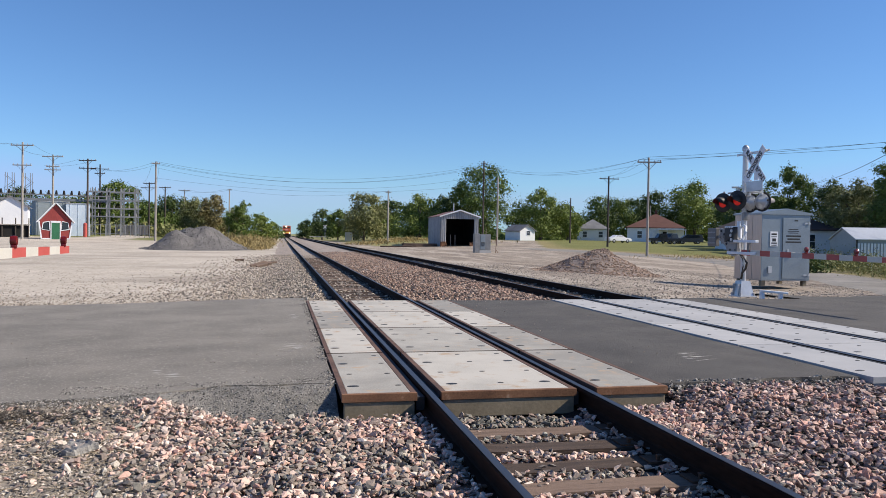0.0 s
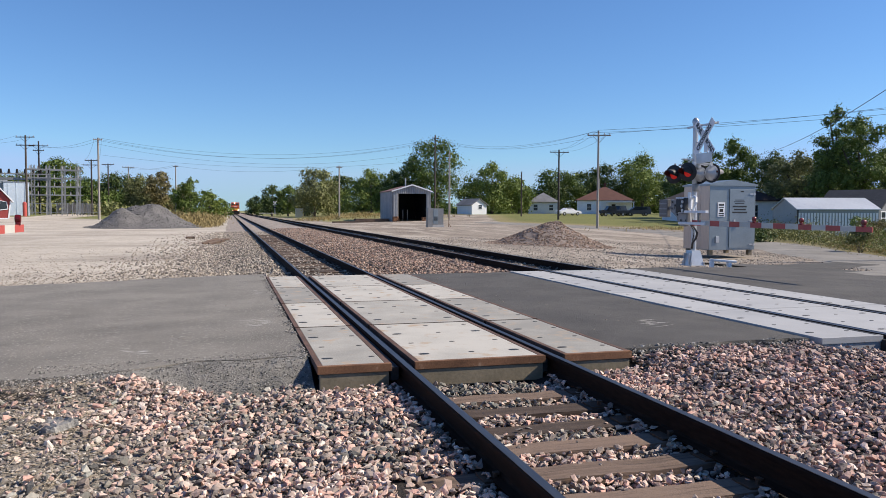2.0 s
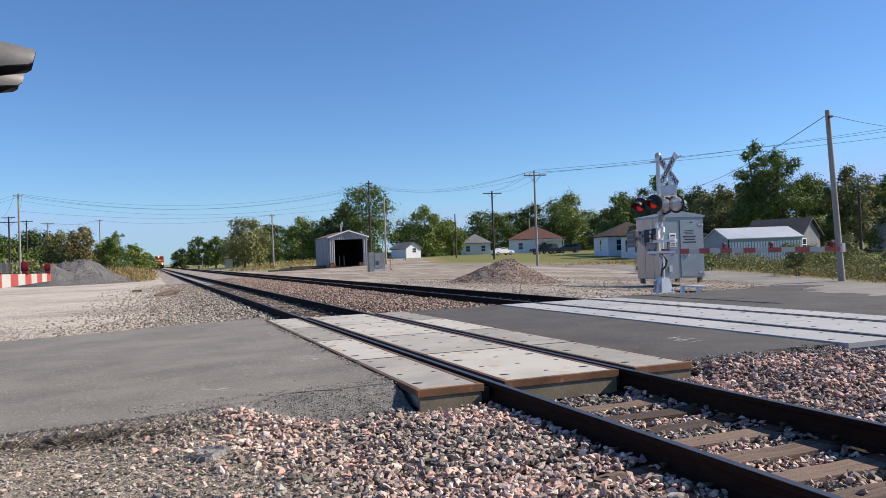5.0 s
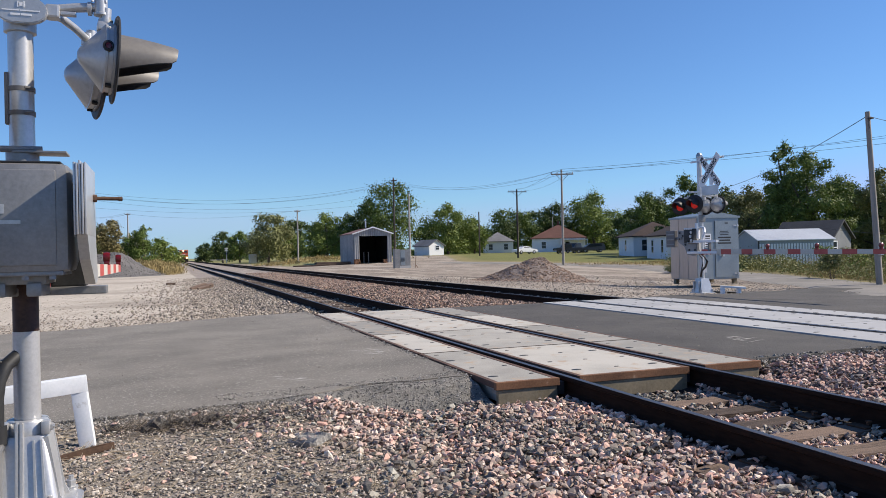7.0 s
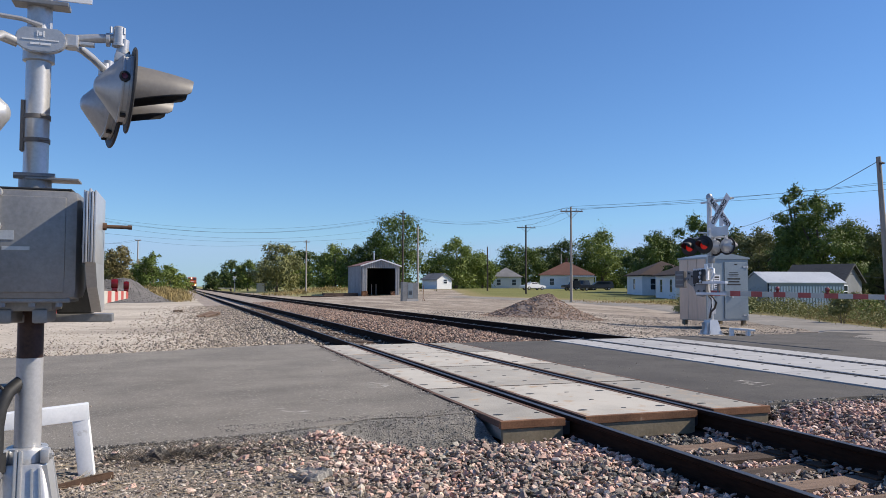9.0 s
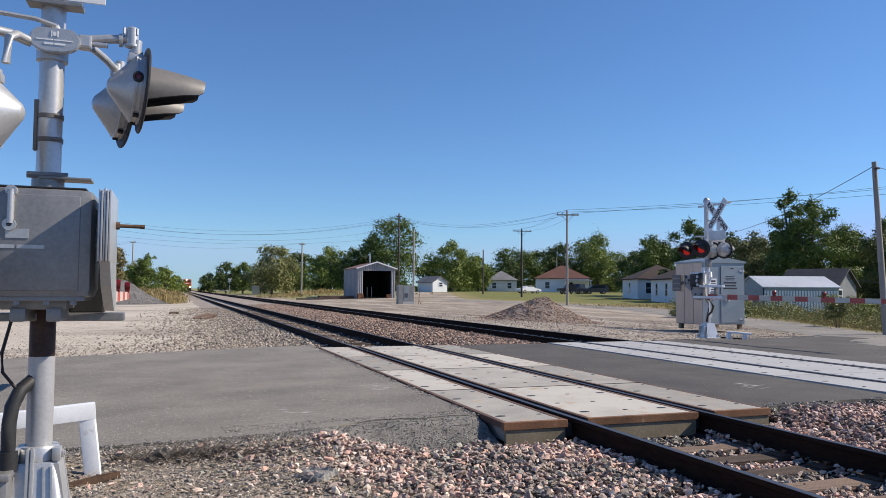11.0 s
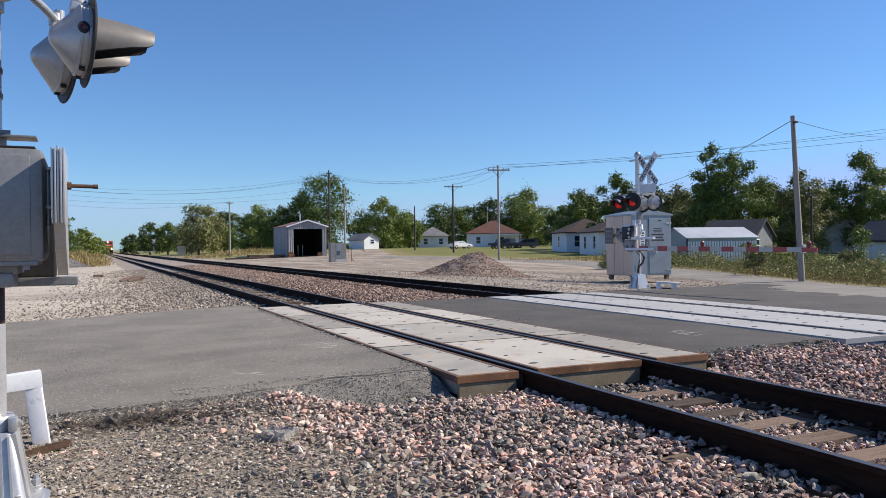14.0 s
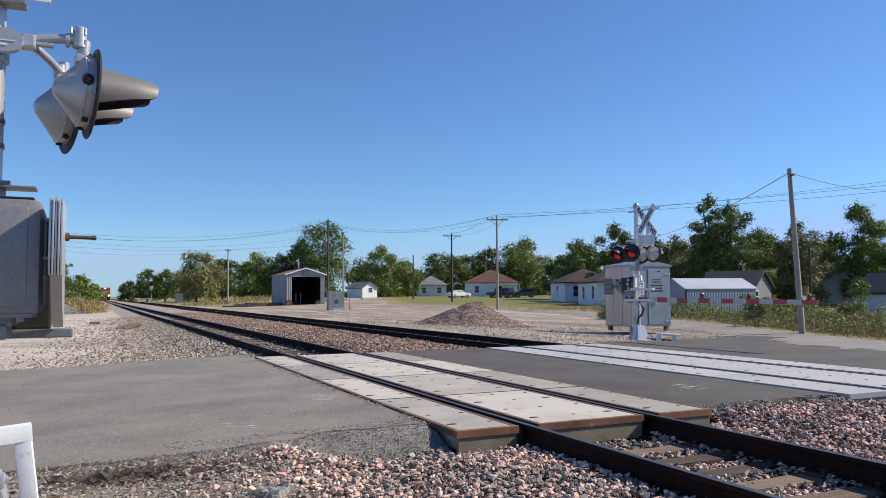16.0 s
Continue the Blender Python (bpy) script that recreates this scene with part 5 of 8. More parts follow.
box(bm, -0.05, -0.02, 2.86, 0.40, 0.02, 2.90, 0.003)
pipe(bm, [(-0.30, 0.35, 2.88), (-0.10, 0.08, 2.90), (0, 0, 2.90), (0.05, -0.3, 2.90), (0.08, -0.62, 2.86)], 0.026, 8)
box(bm, -0.11, -0.11, 2.80, 0.11, 0.11, 2.94, 0.02)
part("cross_arm", bm, M_SILVER, far, "", True)
bm = B()
box(bm, -0.10, -0.15, 2.12, 0.06, -0.02, 2.34, 0.02)
part("junction_box", bm, M_SILVER2, far, "", True)
lamp_head(far, (-0.40, 0.42, 2.62), 205, True)
lamp_head(far, (-0.34, -0.18, 2.66), 205, True)
lamp_head(far, (0.18, -0.55, 2.62), 15, False)
lamp_head(far, (0.10, -0.12, 2.60), 15, False)
# gate mechanism: cast side plate, dark motor box, counterweight and white boom carrier
TURN = Matrix(((0, 0, 1, 0), (1, 0, 0, 0), (0, 1, 0, 0), (0, 0, 0, 1)))  # outline in y and z, thickness along x
bm = B()
prism(bm, [(0.60, 1.90), (0.18, 1.86), (-0.30, 1.60), (-0.42, 1.22), (-0.10, 1.12), (0.16, 1.16), (0.30, 1.40), (0.60, 1.56)], -0.03, 0.03, Matrix.Translation((-0.35, 0, 0)) @ TURN)
plate = part("side_plate", bm, M_SILVER2, far, "cast grey side plate of the gate with bolts")
for py, pz in ((0.50, 1.82), (0.50, 1.64), (0.36, 1.73), (0.24, 1.60), (0.24, 1.46), (0.06, 1.30), (-0.20, 1.30)):
    bm = B()
    rod(bm, (-0.38, py, pz), (-0.40, py, pz), 0.03, seg=8)
    part("bolt", bm, M_BLACK, plate, "dark bolt")
bm = B()
box(bm, -0.52, -0.30, 1.50, -0.39, 0.14, 1.93, 0.02)
gm = part("gate_mechanism_box", bm, M_BLACK, far, "dark gate mechanism box with ribbed cover", True)
for k in range(4):
    bm = B()
    box(bm, -0.54, -0.26 + 0.10 * k, 1.90, -0.40, -0.20 + 0.10 * k, 1.955, 0.008)
    part("cover_rib", bm, M_WHITEPAINT, gm, "pale rib on the cover")
for k in range(3):
    bm = B()
    rod(bm, (-0.52, -0.22 + 0.03 * (k % 2), 1.58 + 0.12 * k), (-0.545, -0.22 + 0.03 * (k % 2), 1.58 + 0.12 * k), 0.045, seg=12)
    part("terminal", bm, M_SILVER, gm, "bright round terminal cover")
bm = B()
box(bm, -0.46, 0.66, 1.39, -0.34, 1.08, 1.90, 0.015)
cw = part("counterweight", bm, M_HOOD, far, "dark square counterweight plate")
for k in range(3):
    bm = B()
    box(bm, -0.475, 0.68, 1.46 + 0.15 * k, -0.462, 1.06, 1.50 + 0.15 * k, 0.003)
    part("rib", bm, M_SILVER2, cw)
bm = B()
box(bm, -0.40, 0.40, 1.62, -0.36, 0.70, 1.70, 0.004)
part("counterweight_arm", bm, M_SILVER2, far)
for z in (1.54, 1.22):
    bm = B()
    box(bm, -0.52, -1.28, z - 0.035, -0.42, 0.0, z + 0.035, 0.008)
    part("boom_carrier", bm, M_WHITEPAINT, far, "white steel boom carrier")
for x, y in ((-0.47, -0.42), (-0.47, -0.95)):
    bm = B()
    box(bm, x - 0.04, y - 0.03, 1.255, x + 0.04, y + 0.03, 1.505, 0.006)
    part("carrier_post", bm, M_HOOD, far, "dark linkage between the carriers")
bm = B()
pipe(bm, [(-0.40, -0.55, 1.58), (-0.36, -0.62, 1.80), (-0.28, -0.50, 1.93), (-0.20, -0.30, 1.97), (-0.12, -0.10, 1.95)], 0.035, 10)
part("bent_pipe", bm, M_WHITEPAINT, far, "white bent conduit", True)
bm = B()
rod(bm, (-0.20, -0.06, 1.15), (-0.20, -0.06, 2.10), 0.05, seg=12)
rod(bm, (-0.20, -0.06, 1.62), (-0.20, -0.06, 1.92), 0.085, seg=14)
part("buffer_rod", bm, M_WHITEPAINT, far, "white buffer cylinder", True)
bm = B()
pipe(bm, [(-0.46, -0.42, 1.24), (-0.42, -0.62, 1.14), (-0.36, -0.70, 0.96), (-0.26, -0.50, 0.80), (-0.16, -0.20, 0.68), (-0.12, -0.10, 0.50)], 0.032, 8)
part("cable", bm, M_CABLE, far, "black looping cable", True)
bm = B()
pipe(bm, [(-0.20, -0.10, 1.2), (-0.22, -0.30, 1.05), (-0.18, -0.26, 0.85), (-0.12, -0.10, 0.60)], 0.016, 8)
part("cable", bm, M_CABLE, far, "black looping cable", True)
gate_arm(far, -0.62, -6.75, -0.47, 1.24, -0.05)
gd = thing("guard_rail", "low white bench-shaped guard beside the signal", "guard rail", pose(10.55, 18.02, -0.16))
bm = B()
box(bm, -0.32, -0.07, 0.24, 0.38, 0.07, 0.30, 0.015, pose(0, 0, 0, 0, 4, -20))
part("top_tube", bm, M_WHITEPAINT, gd, "", True)
for px, py in ((-0.24, 0.08), (0.20, -0.07)):
    bm = B()
    box(bm, px - 0.05, py - 0.05, -0.05, px + 0.05, py + 0.05, 0.26, 0.01)
    part("upright", bm, M_WHITEPAINT, gd, "", True)

# ---- the metal signal house ----
bx, by, bz = 16.30, 26.80, -0.20
W, D, H = 2.16, 1.80, 2.72
sh = thing("signal_house", "grey sheet-metal railway signal house with a locked door", "signal house", pose(bx, by, bz))
bm = B()
box(bm, 0, 0, 0.10, W, D, H, 0.01)
part("body", bm, M_GALV, sh)
for k in range(3):
    bm = B()
    box(bm, -0.012, D * k / 3 + 0.012, 0.12, -0.002, D * (k + 1) / 3 - 0.012, H - 0.02, 0.003)
    part("side_panel", bm, M_TANREFLECT, sh, "brushed metal side sheet, coloured tan for the sunlit ground it reflects")
bm = B()
v = [(-0.06, -0.06), (W + 0.06, -0.06), (W + 0.06, D + 0.06), (-0.06, D + 0.06)]
b0 = [bm.verts.new((x, y, H - 0.01)) for x, y in v]
b1 = [bm.verts.new((x, y, H + 0.06)) for x, y in v]
r0, r1 = bm.verts.new((W / 2, -0.06, H + 0.24)), bm.verts.new((W / 2, D + 0.06, H + 0.24))
bm.faces.new(b0[::-1])
for i in range(4):
    bm.faces.new((b0[i], b0[(i + 1) % 4], b1[(i + 1) % 4], b1[i]))
bm.faces.new((b1[0], b1[1], r0))
bm.faces.new((b1[2], b1[3], r1))
bm.faces.new((b1[0], r0, r1, b1[3]))
bm.faces.new((b1[1], b1[2], r1, r0))
part("roof", bm, M_GALV, sh, "low gabled sheet-metal roof")
bm = B()
box(bm, 0.92, -0.03, 0.18, W - 0.10, -0.002, H - 0.14, 0.006)
door = part("door", bm, M_GALV, sh, "grey sheet-metal door")
for z in (0.32, 1.30, 2.38):
    bm = B()
    box(bm, W - 0.30, -0.05, z - 0.03, W - 0.02, -0.03, z + 0.03, 0.004)
    rod(bm, (W - 0.10, -0.05, z - 0.06), (W - 0.10, -0.05, z + 0.06), 0.02, seg=8)
    part("hinge", bm, M_SILVER, door, "bright strap hinge")
bm = B()
box(bm, 1.10, -0.06, 1.10, 1.18, -0.03, 1.34, 0.005)
rod(bm, (1.14, -0.09, 1.22), (1.42, -0.09, 1.22), 0.016, seg=8)
rod(bm, (1.16, -0.03, 1.22), (1.16, -0.09, 1.22), 0.016, seg=8)
box(bm, 1.24, -0.10, 1.06, 1.32, -0.05, 1.16, 0.008)
part("handle", bm, M_SILVER, door, "bright handle with padlock")
bars(door, [(0.18, 0.62, 0.44, 0.030), (0.14, 0.55, 0.52, 0.030), (0.18, 0.48, 0.44, 0.030), (0.08, 0.34, 0.66, 0.062), (0.14, 0.22, 0.56, 0.062), (0.06, 0.10, 0.70, 0.062)], (0.98, -0.030, 1.50), M_INK)
bars(door, [(0.0, 0.0, 0.16, 0.05)], (1.42, -0.030, 2.46), M_INK, label="small black number plate")
bm = B()
box(bm, 0.36, -0.022, 1.46, 0.70, -0.006, 2.04, 0.004)
nt = part("notice", bm, M_SIGNWHITE, sh, "white notice with black lettering")
bars(nt, [(0.05, 0.44, 0.24, 0.07), (0.05, 0.36, 0.24, 0.03), (0.09, 0.19, 0.16, 0.12), (0.05, 0.10, 0.24, 0.05), (0.05, 0.03, 0.24, 0.03)], (0.36, -0.022, 1.46), M_INK)
bm = B()
rod(bm, (0.60, -0.012, 1.22), (0.60, -0.03, 1.22), 0.05, seg=12)
box(bm, 0.28, -0.05, 0.40, 0.44, -0.006, 0.66, 0.01)
box(bm, 0.50, -0.03, 1.14, 0.62, -0.006, 1.20, 0.004)
part("outlet_box", bm, M_SILVER, sh, "small outlet box")
for px in (0.15, W - 0.15):
    for py in (0.15, D - 0.15):
        bm = B()
        box(bm, px - 0.08, py - 0.08, -0.12, px + 0.08, py + 0.08, 0.11)
        part("foot", bm, M_CONCSIDE, sh)

# ---- poles and wires ----
def pole(x, y, top, r=0.15, arms=(), dark=False, lean=(0, 0), turn=0.0, label="tall wooden utility pole with cross-arms"):
    """arms: (height, half length) of each cross-arm."""
    z = land_z(x, y)
    t = thing("utility_pole", label, "utility pole", pose(x, y, z), "utility poles")
    h = top - z
    m = M_POLEDARK if dark else M_POLE
    bm = B()
    rod(bm, (0, 0, -0.6), (lean[0], lean[1], h), r, r * 0.68, 12)
    part("post", bm, m, t, "", True)
    for az, half in arms:
        f = (az - z) / h
        c, s = math.cos(radians(turn)), math.sin(radians(turn))
        bm = B()
        box(bm, -half, -0.06, -0.06, half, 0.06, 0.06, 0.008, Matrix.Translation((lean[0] * f, lean[1] * f - r, az - z)) @ Matrix.Rotation(radians(turn), 4, "Z"))
        if half > 0.7:
            for sg in (-1, 1):
                rod(bm, (lean[0] * f, lean[1] * f - r, az - z - 0.7), (lean[0] * f + sg * half * 0.55 * c, lean[1] * f - r + sg * half * 0.55 * s, az - z - 0.05), 0.022, seg=6)
        part("cross_arm", bm, m, t)
        for q in (-0.92, -0.45, 0.45, 0.92):
            bm = B()
            rod(bm, (lean[0] * f + q * half * c, lean[1] * f - r + q * half * s, az - z + 0.05), (lean[0] * f + q * half * c, lean[1] * f - r + q * half * s, az - z + 0.24), 0.045, 0.03, 8)
            part("insulator", bm, M_GLASSINS, t)
    return t


POLES = [
    (-34.2, 105.4, 12.5, 0.16, ((12.1, 1.45), (9.6, 1.2)), False),
    (-36.1, 125.6, 12.9, 0.18, ((12.6, 1.55), (11.1, 1.0), (10.6, 1.2)), False),
    (-31.5, 126.9, 12.6, 0.18, ((12.3, 1.4), (11.1, 1.4)), True),
    (-33.0, 142.0, 13.0, 0.17, ((12.2, 1.6), (11.4, 0.9)), True),
    (-20.3, 118.8, 11.8, 0.17, ((11.5, 0.6),), False),
    (-25.9, 148.2, 10.5, 0.17, ((10.3, 1.1), (9.5, 1.5)), True),
    (-24.6, 158.6, 10.4, 0.16, ((10.2, 1.15),), True),
    (-22.2, 169.0, 10.5, 0.15, ((10.3, 1.2),), False),
    (-11.8, 149.8, 9.8, 0.15, ((9.6, 0.5),), False),
    (15.6, 128.9, 9.1, 0.15, ((8.8, 0.5),), False),
    (30.2, 120.9, 13.9, 0.16, ((13.4, 0.5),), True),
    (30.5, 113.5, 10.7, 0.17, (), False),
    (47.3, 125.8, 8.5, 0.15, (), True),
    (45.0, 105.0, 10.7, 0.16, ((10.3, 1.45),), True),
    (32.2, 67.5, 9.3, 0.13, ((8.85, 1.12),), False),
    (62.0, 28.7, 11.9, 0.14, ((10.9, 1.12),), False),
    (95.0, 150.0, 9.5, 0.15, (), False),
    (78.0, 156.0, 9.0, 0.14, (), False),
    (50.6, 46.0, 5.2, 0.13, (), True),
    (21.5, 232.0, 8.0, 0.15, (), False),
]
for i, (x, y, top, r, arms, dark) in enumerate(POLES):
    pole(x, y, top, r, arms, dark, turn=-12 + 5 * math.sin(i * 2.1), label=("dark creosoted" if dark else "weathered grey") + (" utility pole with cross-arms" if arms else " wooden utility pole without cross-arms"))
pole(22.35, 23.2, 6.62, 0.135, (), False, (-0.20, 0.24), label="short leaning grey utility pole beside the road")
bm = B()
box(bm, -0.09, -0.06, 0, 0.09, 0.06, 0.36, 0.01)
ob = part("meter_box", bm, M_SILVER, None, at=pose(22.31, 23.10, 0.80))
tagged(ob, "small grey meter box on the leaning pole", "meter box")


def wire(a, b, sag, r=0.012):
    r = r * 0.75
    a, b = Vector(a), Vector(b)
    n = 22
    pts = [a.lerp(b, i / n) - Vector((0, 0, sag * 4 * (i / n) * (1 - i / n))) for i in range(n + 1)]
    bm = B()
    pipe(bm, pts, r, 5)
    ob = part("overhead_wire", bm, M_WIRE)
    return tagged(ob, "thin grey overhead wire between utility poles", "wire", "overhead wires")


for dx, dz in ((-1.0, 0.22), (0.0, 0.5), (1.0, 0.22)):
    wire((32.2 + dx, 67.4, 8.85 + dz), (62.0 + dx, 28.7, 10.9 + 0.75 * dx), 0.6, 0.018)
    wire((45.0 + dx * 1.2, 104.9, 10.3 + dz), (32.2 + dx, 67.4, 8.85 + dz), 0.5, 0.013)
    wire((30.2 + dx * 0.4, 120.8, 12.9 + dz), (32.2 + dx, 67.4, 8.85 + dz), 1.5, 0.014)
    wire((-20.3 + dx * 0.5, 118.7, 11.3 + dz), (30.2 + dx * 0.4, 120.8, 12.8 + dz), 3.0 - dz, 0.018)
for z, q in ((10.9, 2.6), (9.4, 1.6)):
    wire((-20.3, 118.7, z), (30.2, 120.8, z + 0.6), q, 0.016)
for dx in (-1.2, 1.2):
    wire((-34.2 + dx, 105.3, 12.3), (-36.1 + dx, 125.5, 12.8), 0.4, 0.018)
    wire((-36.1 + dx, 125.5, 11.2), (-31.5 + dx, 126.8, 12.5), 0.2, 0.018)
    wire((-31.5 + dx, 126.8, 11.3), (-20.3 + dx * 0.4, 118.7, 11.6), 0.9, 0.018)
    wire((-25.9 + dx, 148.1, 10.4), (-20.3 + dx * 0.4, 118.7, 11.6), 0.8, 0.018)
    wire((-60 + dx, 95, 12.0), (-34.2 + dx, 105.3, 12.3), 0.5, 0.018)
    wire((-22.2 + dx, 169, 10.4), (-11.8 + dx * 0.4, 149.8, 9.8), 0.6, 0.018)
wire((-11.8, 149.8, 9.7), (15.6, 128.9, 9.0), 1.0, 0.016)
TOP = (22.15, 23.44, 6.45)
wire(TOP, (43.29, 58.90, 6.55), 0.5, 0.020)
wire(TOP, (54.17, 38.04, 9.93), 0.7, 0.016)
wire((37.88, 42.51, 2.71), (35.52, 26.37, 1.66), 0.4, 0.016)
bm = B()
pipe(bm, [(22.15, 23.40, 6.45), (22.05, 23.30, 6.25), (22.02, 23.28, 6.05), (22.10, 23.32, 5.95)], 0.012, 6)
box(bm, 22.06, 23.22, 6.30, 22.24, 23.36, 6.36, 0.01)
ob = part("wire_bracket", bm, M_POLEDARK)
tagged(ob, "dark wire bracket with hanging loop on the leaning pole", "bracket")


# ---- buildings ----
def wall_box(bm, w, d, h):
    box(bm, -w / 2, -d / 2, -0.4, w / 2, d / 2, h)


def gable_roof(w, d, h, rise, over=0.3, thick=0.14, along="y"):
    """Two thick slopes; the ridge runs along y."""
    bm = B()
    if along == "x":
        w, d = d, w
    s = (w / 2 + over)
    drop = rise * over / (w / 2)
    prof = [(-s, h - drop), (0, h + rise), (s, h - drop), (s, h - drop + thick), (0, h + rise + thick), (-s, h - drop + thick)]
    m = Matrix(((1, 0, 0, 0), (0, 0, 1, 0), (0, 1, 0, 0), (0, 0, 0, 1)))
    prism(bm, prof, -d / 2 - over, d / 2 + over, m if along == "y" else Matrix.Rotation(radians(90), 4, "Z") @ m)
    bmesh.ops.recalc_face_normals(bm, faces=bm.faces[:])
    return bm


def gable_wall(w, h, rise, y, t=0.12):
    bm = B()
    prism(bm, [(-w / 2, h - 0.02), (w / 2, h - 0.02), (0, h + rise)], y - t / 2, y + t / 2, Matrix(((1, 0, 0, 0), (0, 0, 1, 0), (0, 1, 0, 0), (0, 0, 0, 1))))
    bmesh.ops.recalc_face_normals(bm, faces=bm.faces[:])
    return bm


def hip_roof(w, d, h, rise, over=0.4, ridge=0.0, thick=0.12):
    bm = B()
    a, b = w / 2 + over, d / 2 + over
    lo = [bm.verts.new((x, y, h)) for x, y in ((-a, -b), (a, -b), (a, b), (-a, b))]
    mid = [bm.verts.new((v.co.x, v.co.y, h + thick)) for v in lo]
    r = [bm.verts.new((-ridge, 0, h + rise)), bm.verts.new((ridge, 0, h + rise))] if ridge else [bm.verts.new((0, 0, h + rise))] * 2
    bm.faces.new(lo[::-1])
    for i in range(4):
        bm.faces.new((lo[i], lo[(i + 1) % 4], mid[(i + 1) % 4], mid[i]))
    for f in ((mid[0], mid[1], r[1], r[0]), (mid[1], mid[2], r[1]), (mid[2], mid[3], r[0], r[1]), (mid[3], mid[0], r[0])):
        bm.faces.new(list(dict.fromkeys(f)))
    return bm


def window(parent, x, y, z, w, h, nx=0, ny=-1):
    """A framed window on a wall whose outside is towards (nx, ny)."""
    m = Matrix.Translation((x, y, z)) @ Matrix.Rotation(math.atan2(nx, -ny), 4, "Z")
    bm = B()
    for a in ((-w / 2 - 0.08, -h / 2 - 0.08, w / 2 + 0.08, -h / 2), (-w / 2 - 0.08, h / 2, w / 2 + 0.08, h / 2 + 0.08), (-w / 2 - 0.08, -h / 2, -w / 2, h / 2), (w / 2, -h / 2, w / 2 + 0.08, h / 2), (-w / 2, -0.03, w / 2, 0.03)):
        box(bm, a[0], -0.05, a[1], a[2], 0.02, a[3])
    f = part("window", bm, M_WHITEPAINT, parent, "", at=m)
    bm = B()
    box(bm, -w / 2, -0.012, -h / 2, w / 2, 0.01, h / 2)
    part("pane", bm, M_WINDOW, f, "dark reflecting window pane")


def house(name, label, x, y, turn, w, d, h, rise, roof, wall, style="gable", windows=(), category="house", ridge=0.0, chimney=False):
    t = thing(name, label, category, pose(x, y, land_z(x, y), 0, 0, turn))
    bm = B()
    wall_box(bm, w, d, h)
    part("wall", bm, wall, t)
    if style == "hip":
        part("roof", hip_roof(w, d, h, rise, ridge=ridge), roof, t)
    else:
        part("roof", gable_roof(w, d, h, rise, along="y" if style == "gable" else "x"), roof, t)
        for s in (-1, 1):
            g = gable_wall(w if style == "gable" else d, h, rise, s * ((d if style == "gable" else w) / 2 - 0.07))
            if style != "gable":
                bmesh.ops.rotate(g, verts=g.verts[:], matrix=Matrix.Rotation(radians(90), 3, "Z"))
            part("gable", g, wall, t)
    for wx, wz, ww, wh, side in windows:
        if side == "front":
            window(t, wx, -d / 2, wz, ww, wh)
        else:
            window(t, -w / 2, wx, wz, ww, wh, -1, 0)
    if chimney:
        bm = B()
        box(bm, -0.25, -0.25, h, 0.25, 0.25, h + rise + 0.7, 0.02)
        part("chimney", bm, M_ROOFBROWN, t)
    return t


house("house", "small white house with a grey shingle roof by the trees", 45.4, 148.4, 14, 3.5, 5.7, 1.95, 1.1, M_ROOFGREY, M_WHITEWALL, "gable", ((0.2, 1.5, 0.8, 0.8, "front"),))
house("house", "white house with a grey hipped roof", 69.5, 168, -22, 7.0, 7.0, 2.6, 2.4, M_ROOFGREY, M_WHITEWALL, "hip", ((-1.8, 1.4, 0.9, 1.3, "front"), (1.8, 1.4, 0.9, 1.3, "front")))
hr = house("house", "white house with a brown hipped roof and a porch", 77.5, 152.5, -28, 11.5, 10.5, 2.9, 3.2, M_ROOFBROWN, M_WHITEWALL, "hip", ((-3.2, 1.5, 0.9, 1.4, "front"), (-3.0, 1.5, 0.9, 1.4, "left"), (1.0, 1.5, 0.9, 1.4, "left")), chimney=True)
bm = B()
box(bm, 0.4, -8.4, 2.45, 6.2, -5.3, 2.62, 0.02)
part("porch_roof", bm, M_ROOFMETAL, hr, "pale flat porch roof")
for px in (0.6, 2.4, 4.2, 6.0):
    bm = B()
    box(bm, px - 0.08, -8.3, -0.3, px + 0.08, -8.14, 2.46)
    part("porch_post", bm, M_WHITEPAINT, hr)
bm = B()
box(bm, 1.5, -5.36, 0, 2.5, -5.25, 2.1, 0.01)
part("door", bm, M_SHADEBLACK, hr, "dark front door")
house("house", "white house with a dark brown hipped roof", 54.9, 77.4, -18, 8.0, 8.0, 2.7, 2.1, M_ROOFUMBER, M_WHITEWALL, "hip", ((-2.4, 1.5, 0.8, 1.5, "front"), (1.0, 1.5, 0.8, 1.5, "front"), (-2.2, 1.5, 0.8, 1.5, "left"), (1.6, 1.5, 0.8, 1.5, "left")))
house("house", "white house with a dark umber hipped roof", 61.8, 94.6, -18, 8.0, 8.0, 2.7, 2.2, M_ROOFUMBER, M_WHITEWALL, "hip", ((-2.4, 1.5, 0.8, 1.5, "front"), (1.6, 1.5, 0.8, 1.5, "front"), (0.0, 1.5, 0.8, 1.5, "left")))
house("house", "grey house with a dark shingled roof behind the metal shed", 51.4, 55.0, 22, 4.4, 5.0, 2.1, 1.45, M_ROOFDARK, M_STEELGREY, "gable", ((-1.5, 1.2, 0.8, 1.0, "front"),))
house("house", "small white gabled house among the trees", 75.4, 62.0, -45, 5.4, 6.4, 2.5, 1.9, M_ROOFMETAL, M_WHITEWALL, "gable", ((0, 1.2, 0.7, 0.9, "front"),))
house("garage", "small pale blue-grey garage with a charcoal shingle roof among the weeds", 41.15, 32.30, -9.4, 3.1, 3.0, 1.85, 1.05, M_ROOFDARK, M_GARAGE, "gable", (), "garage")

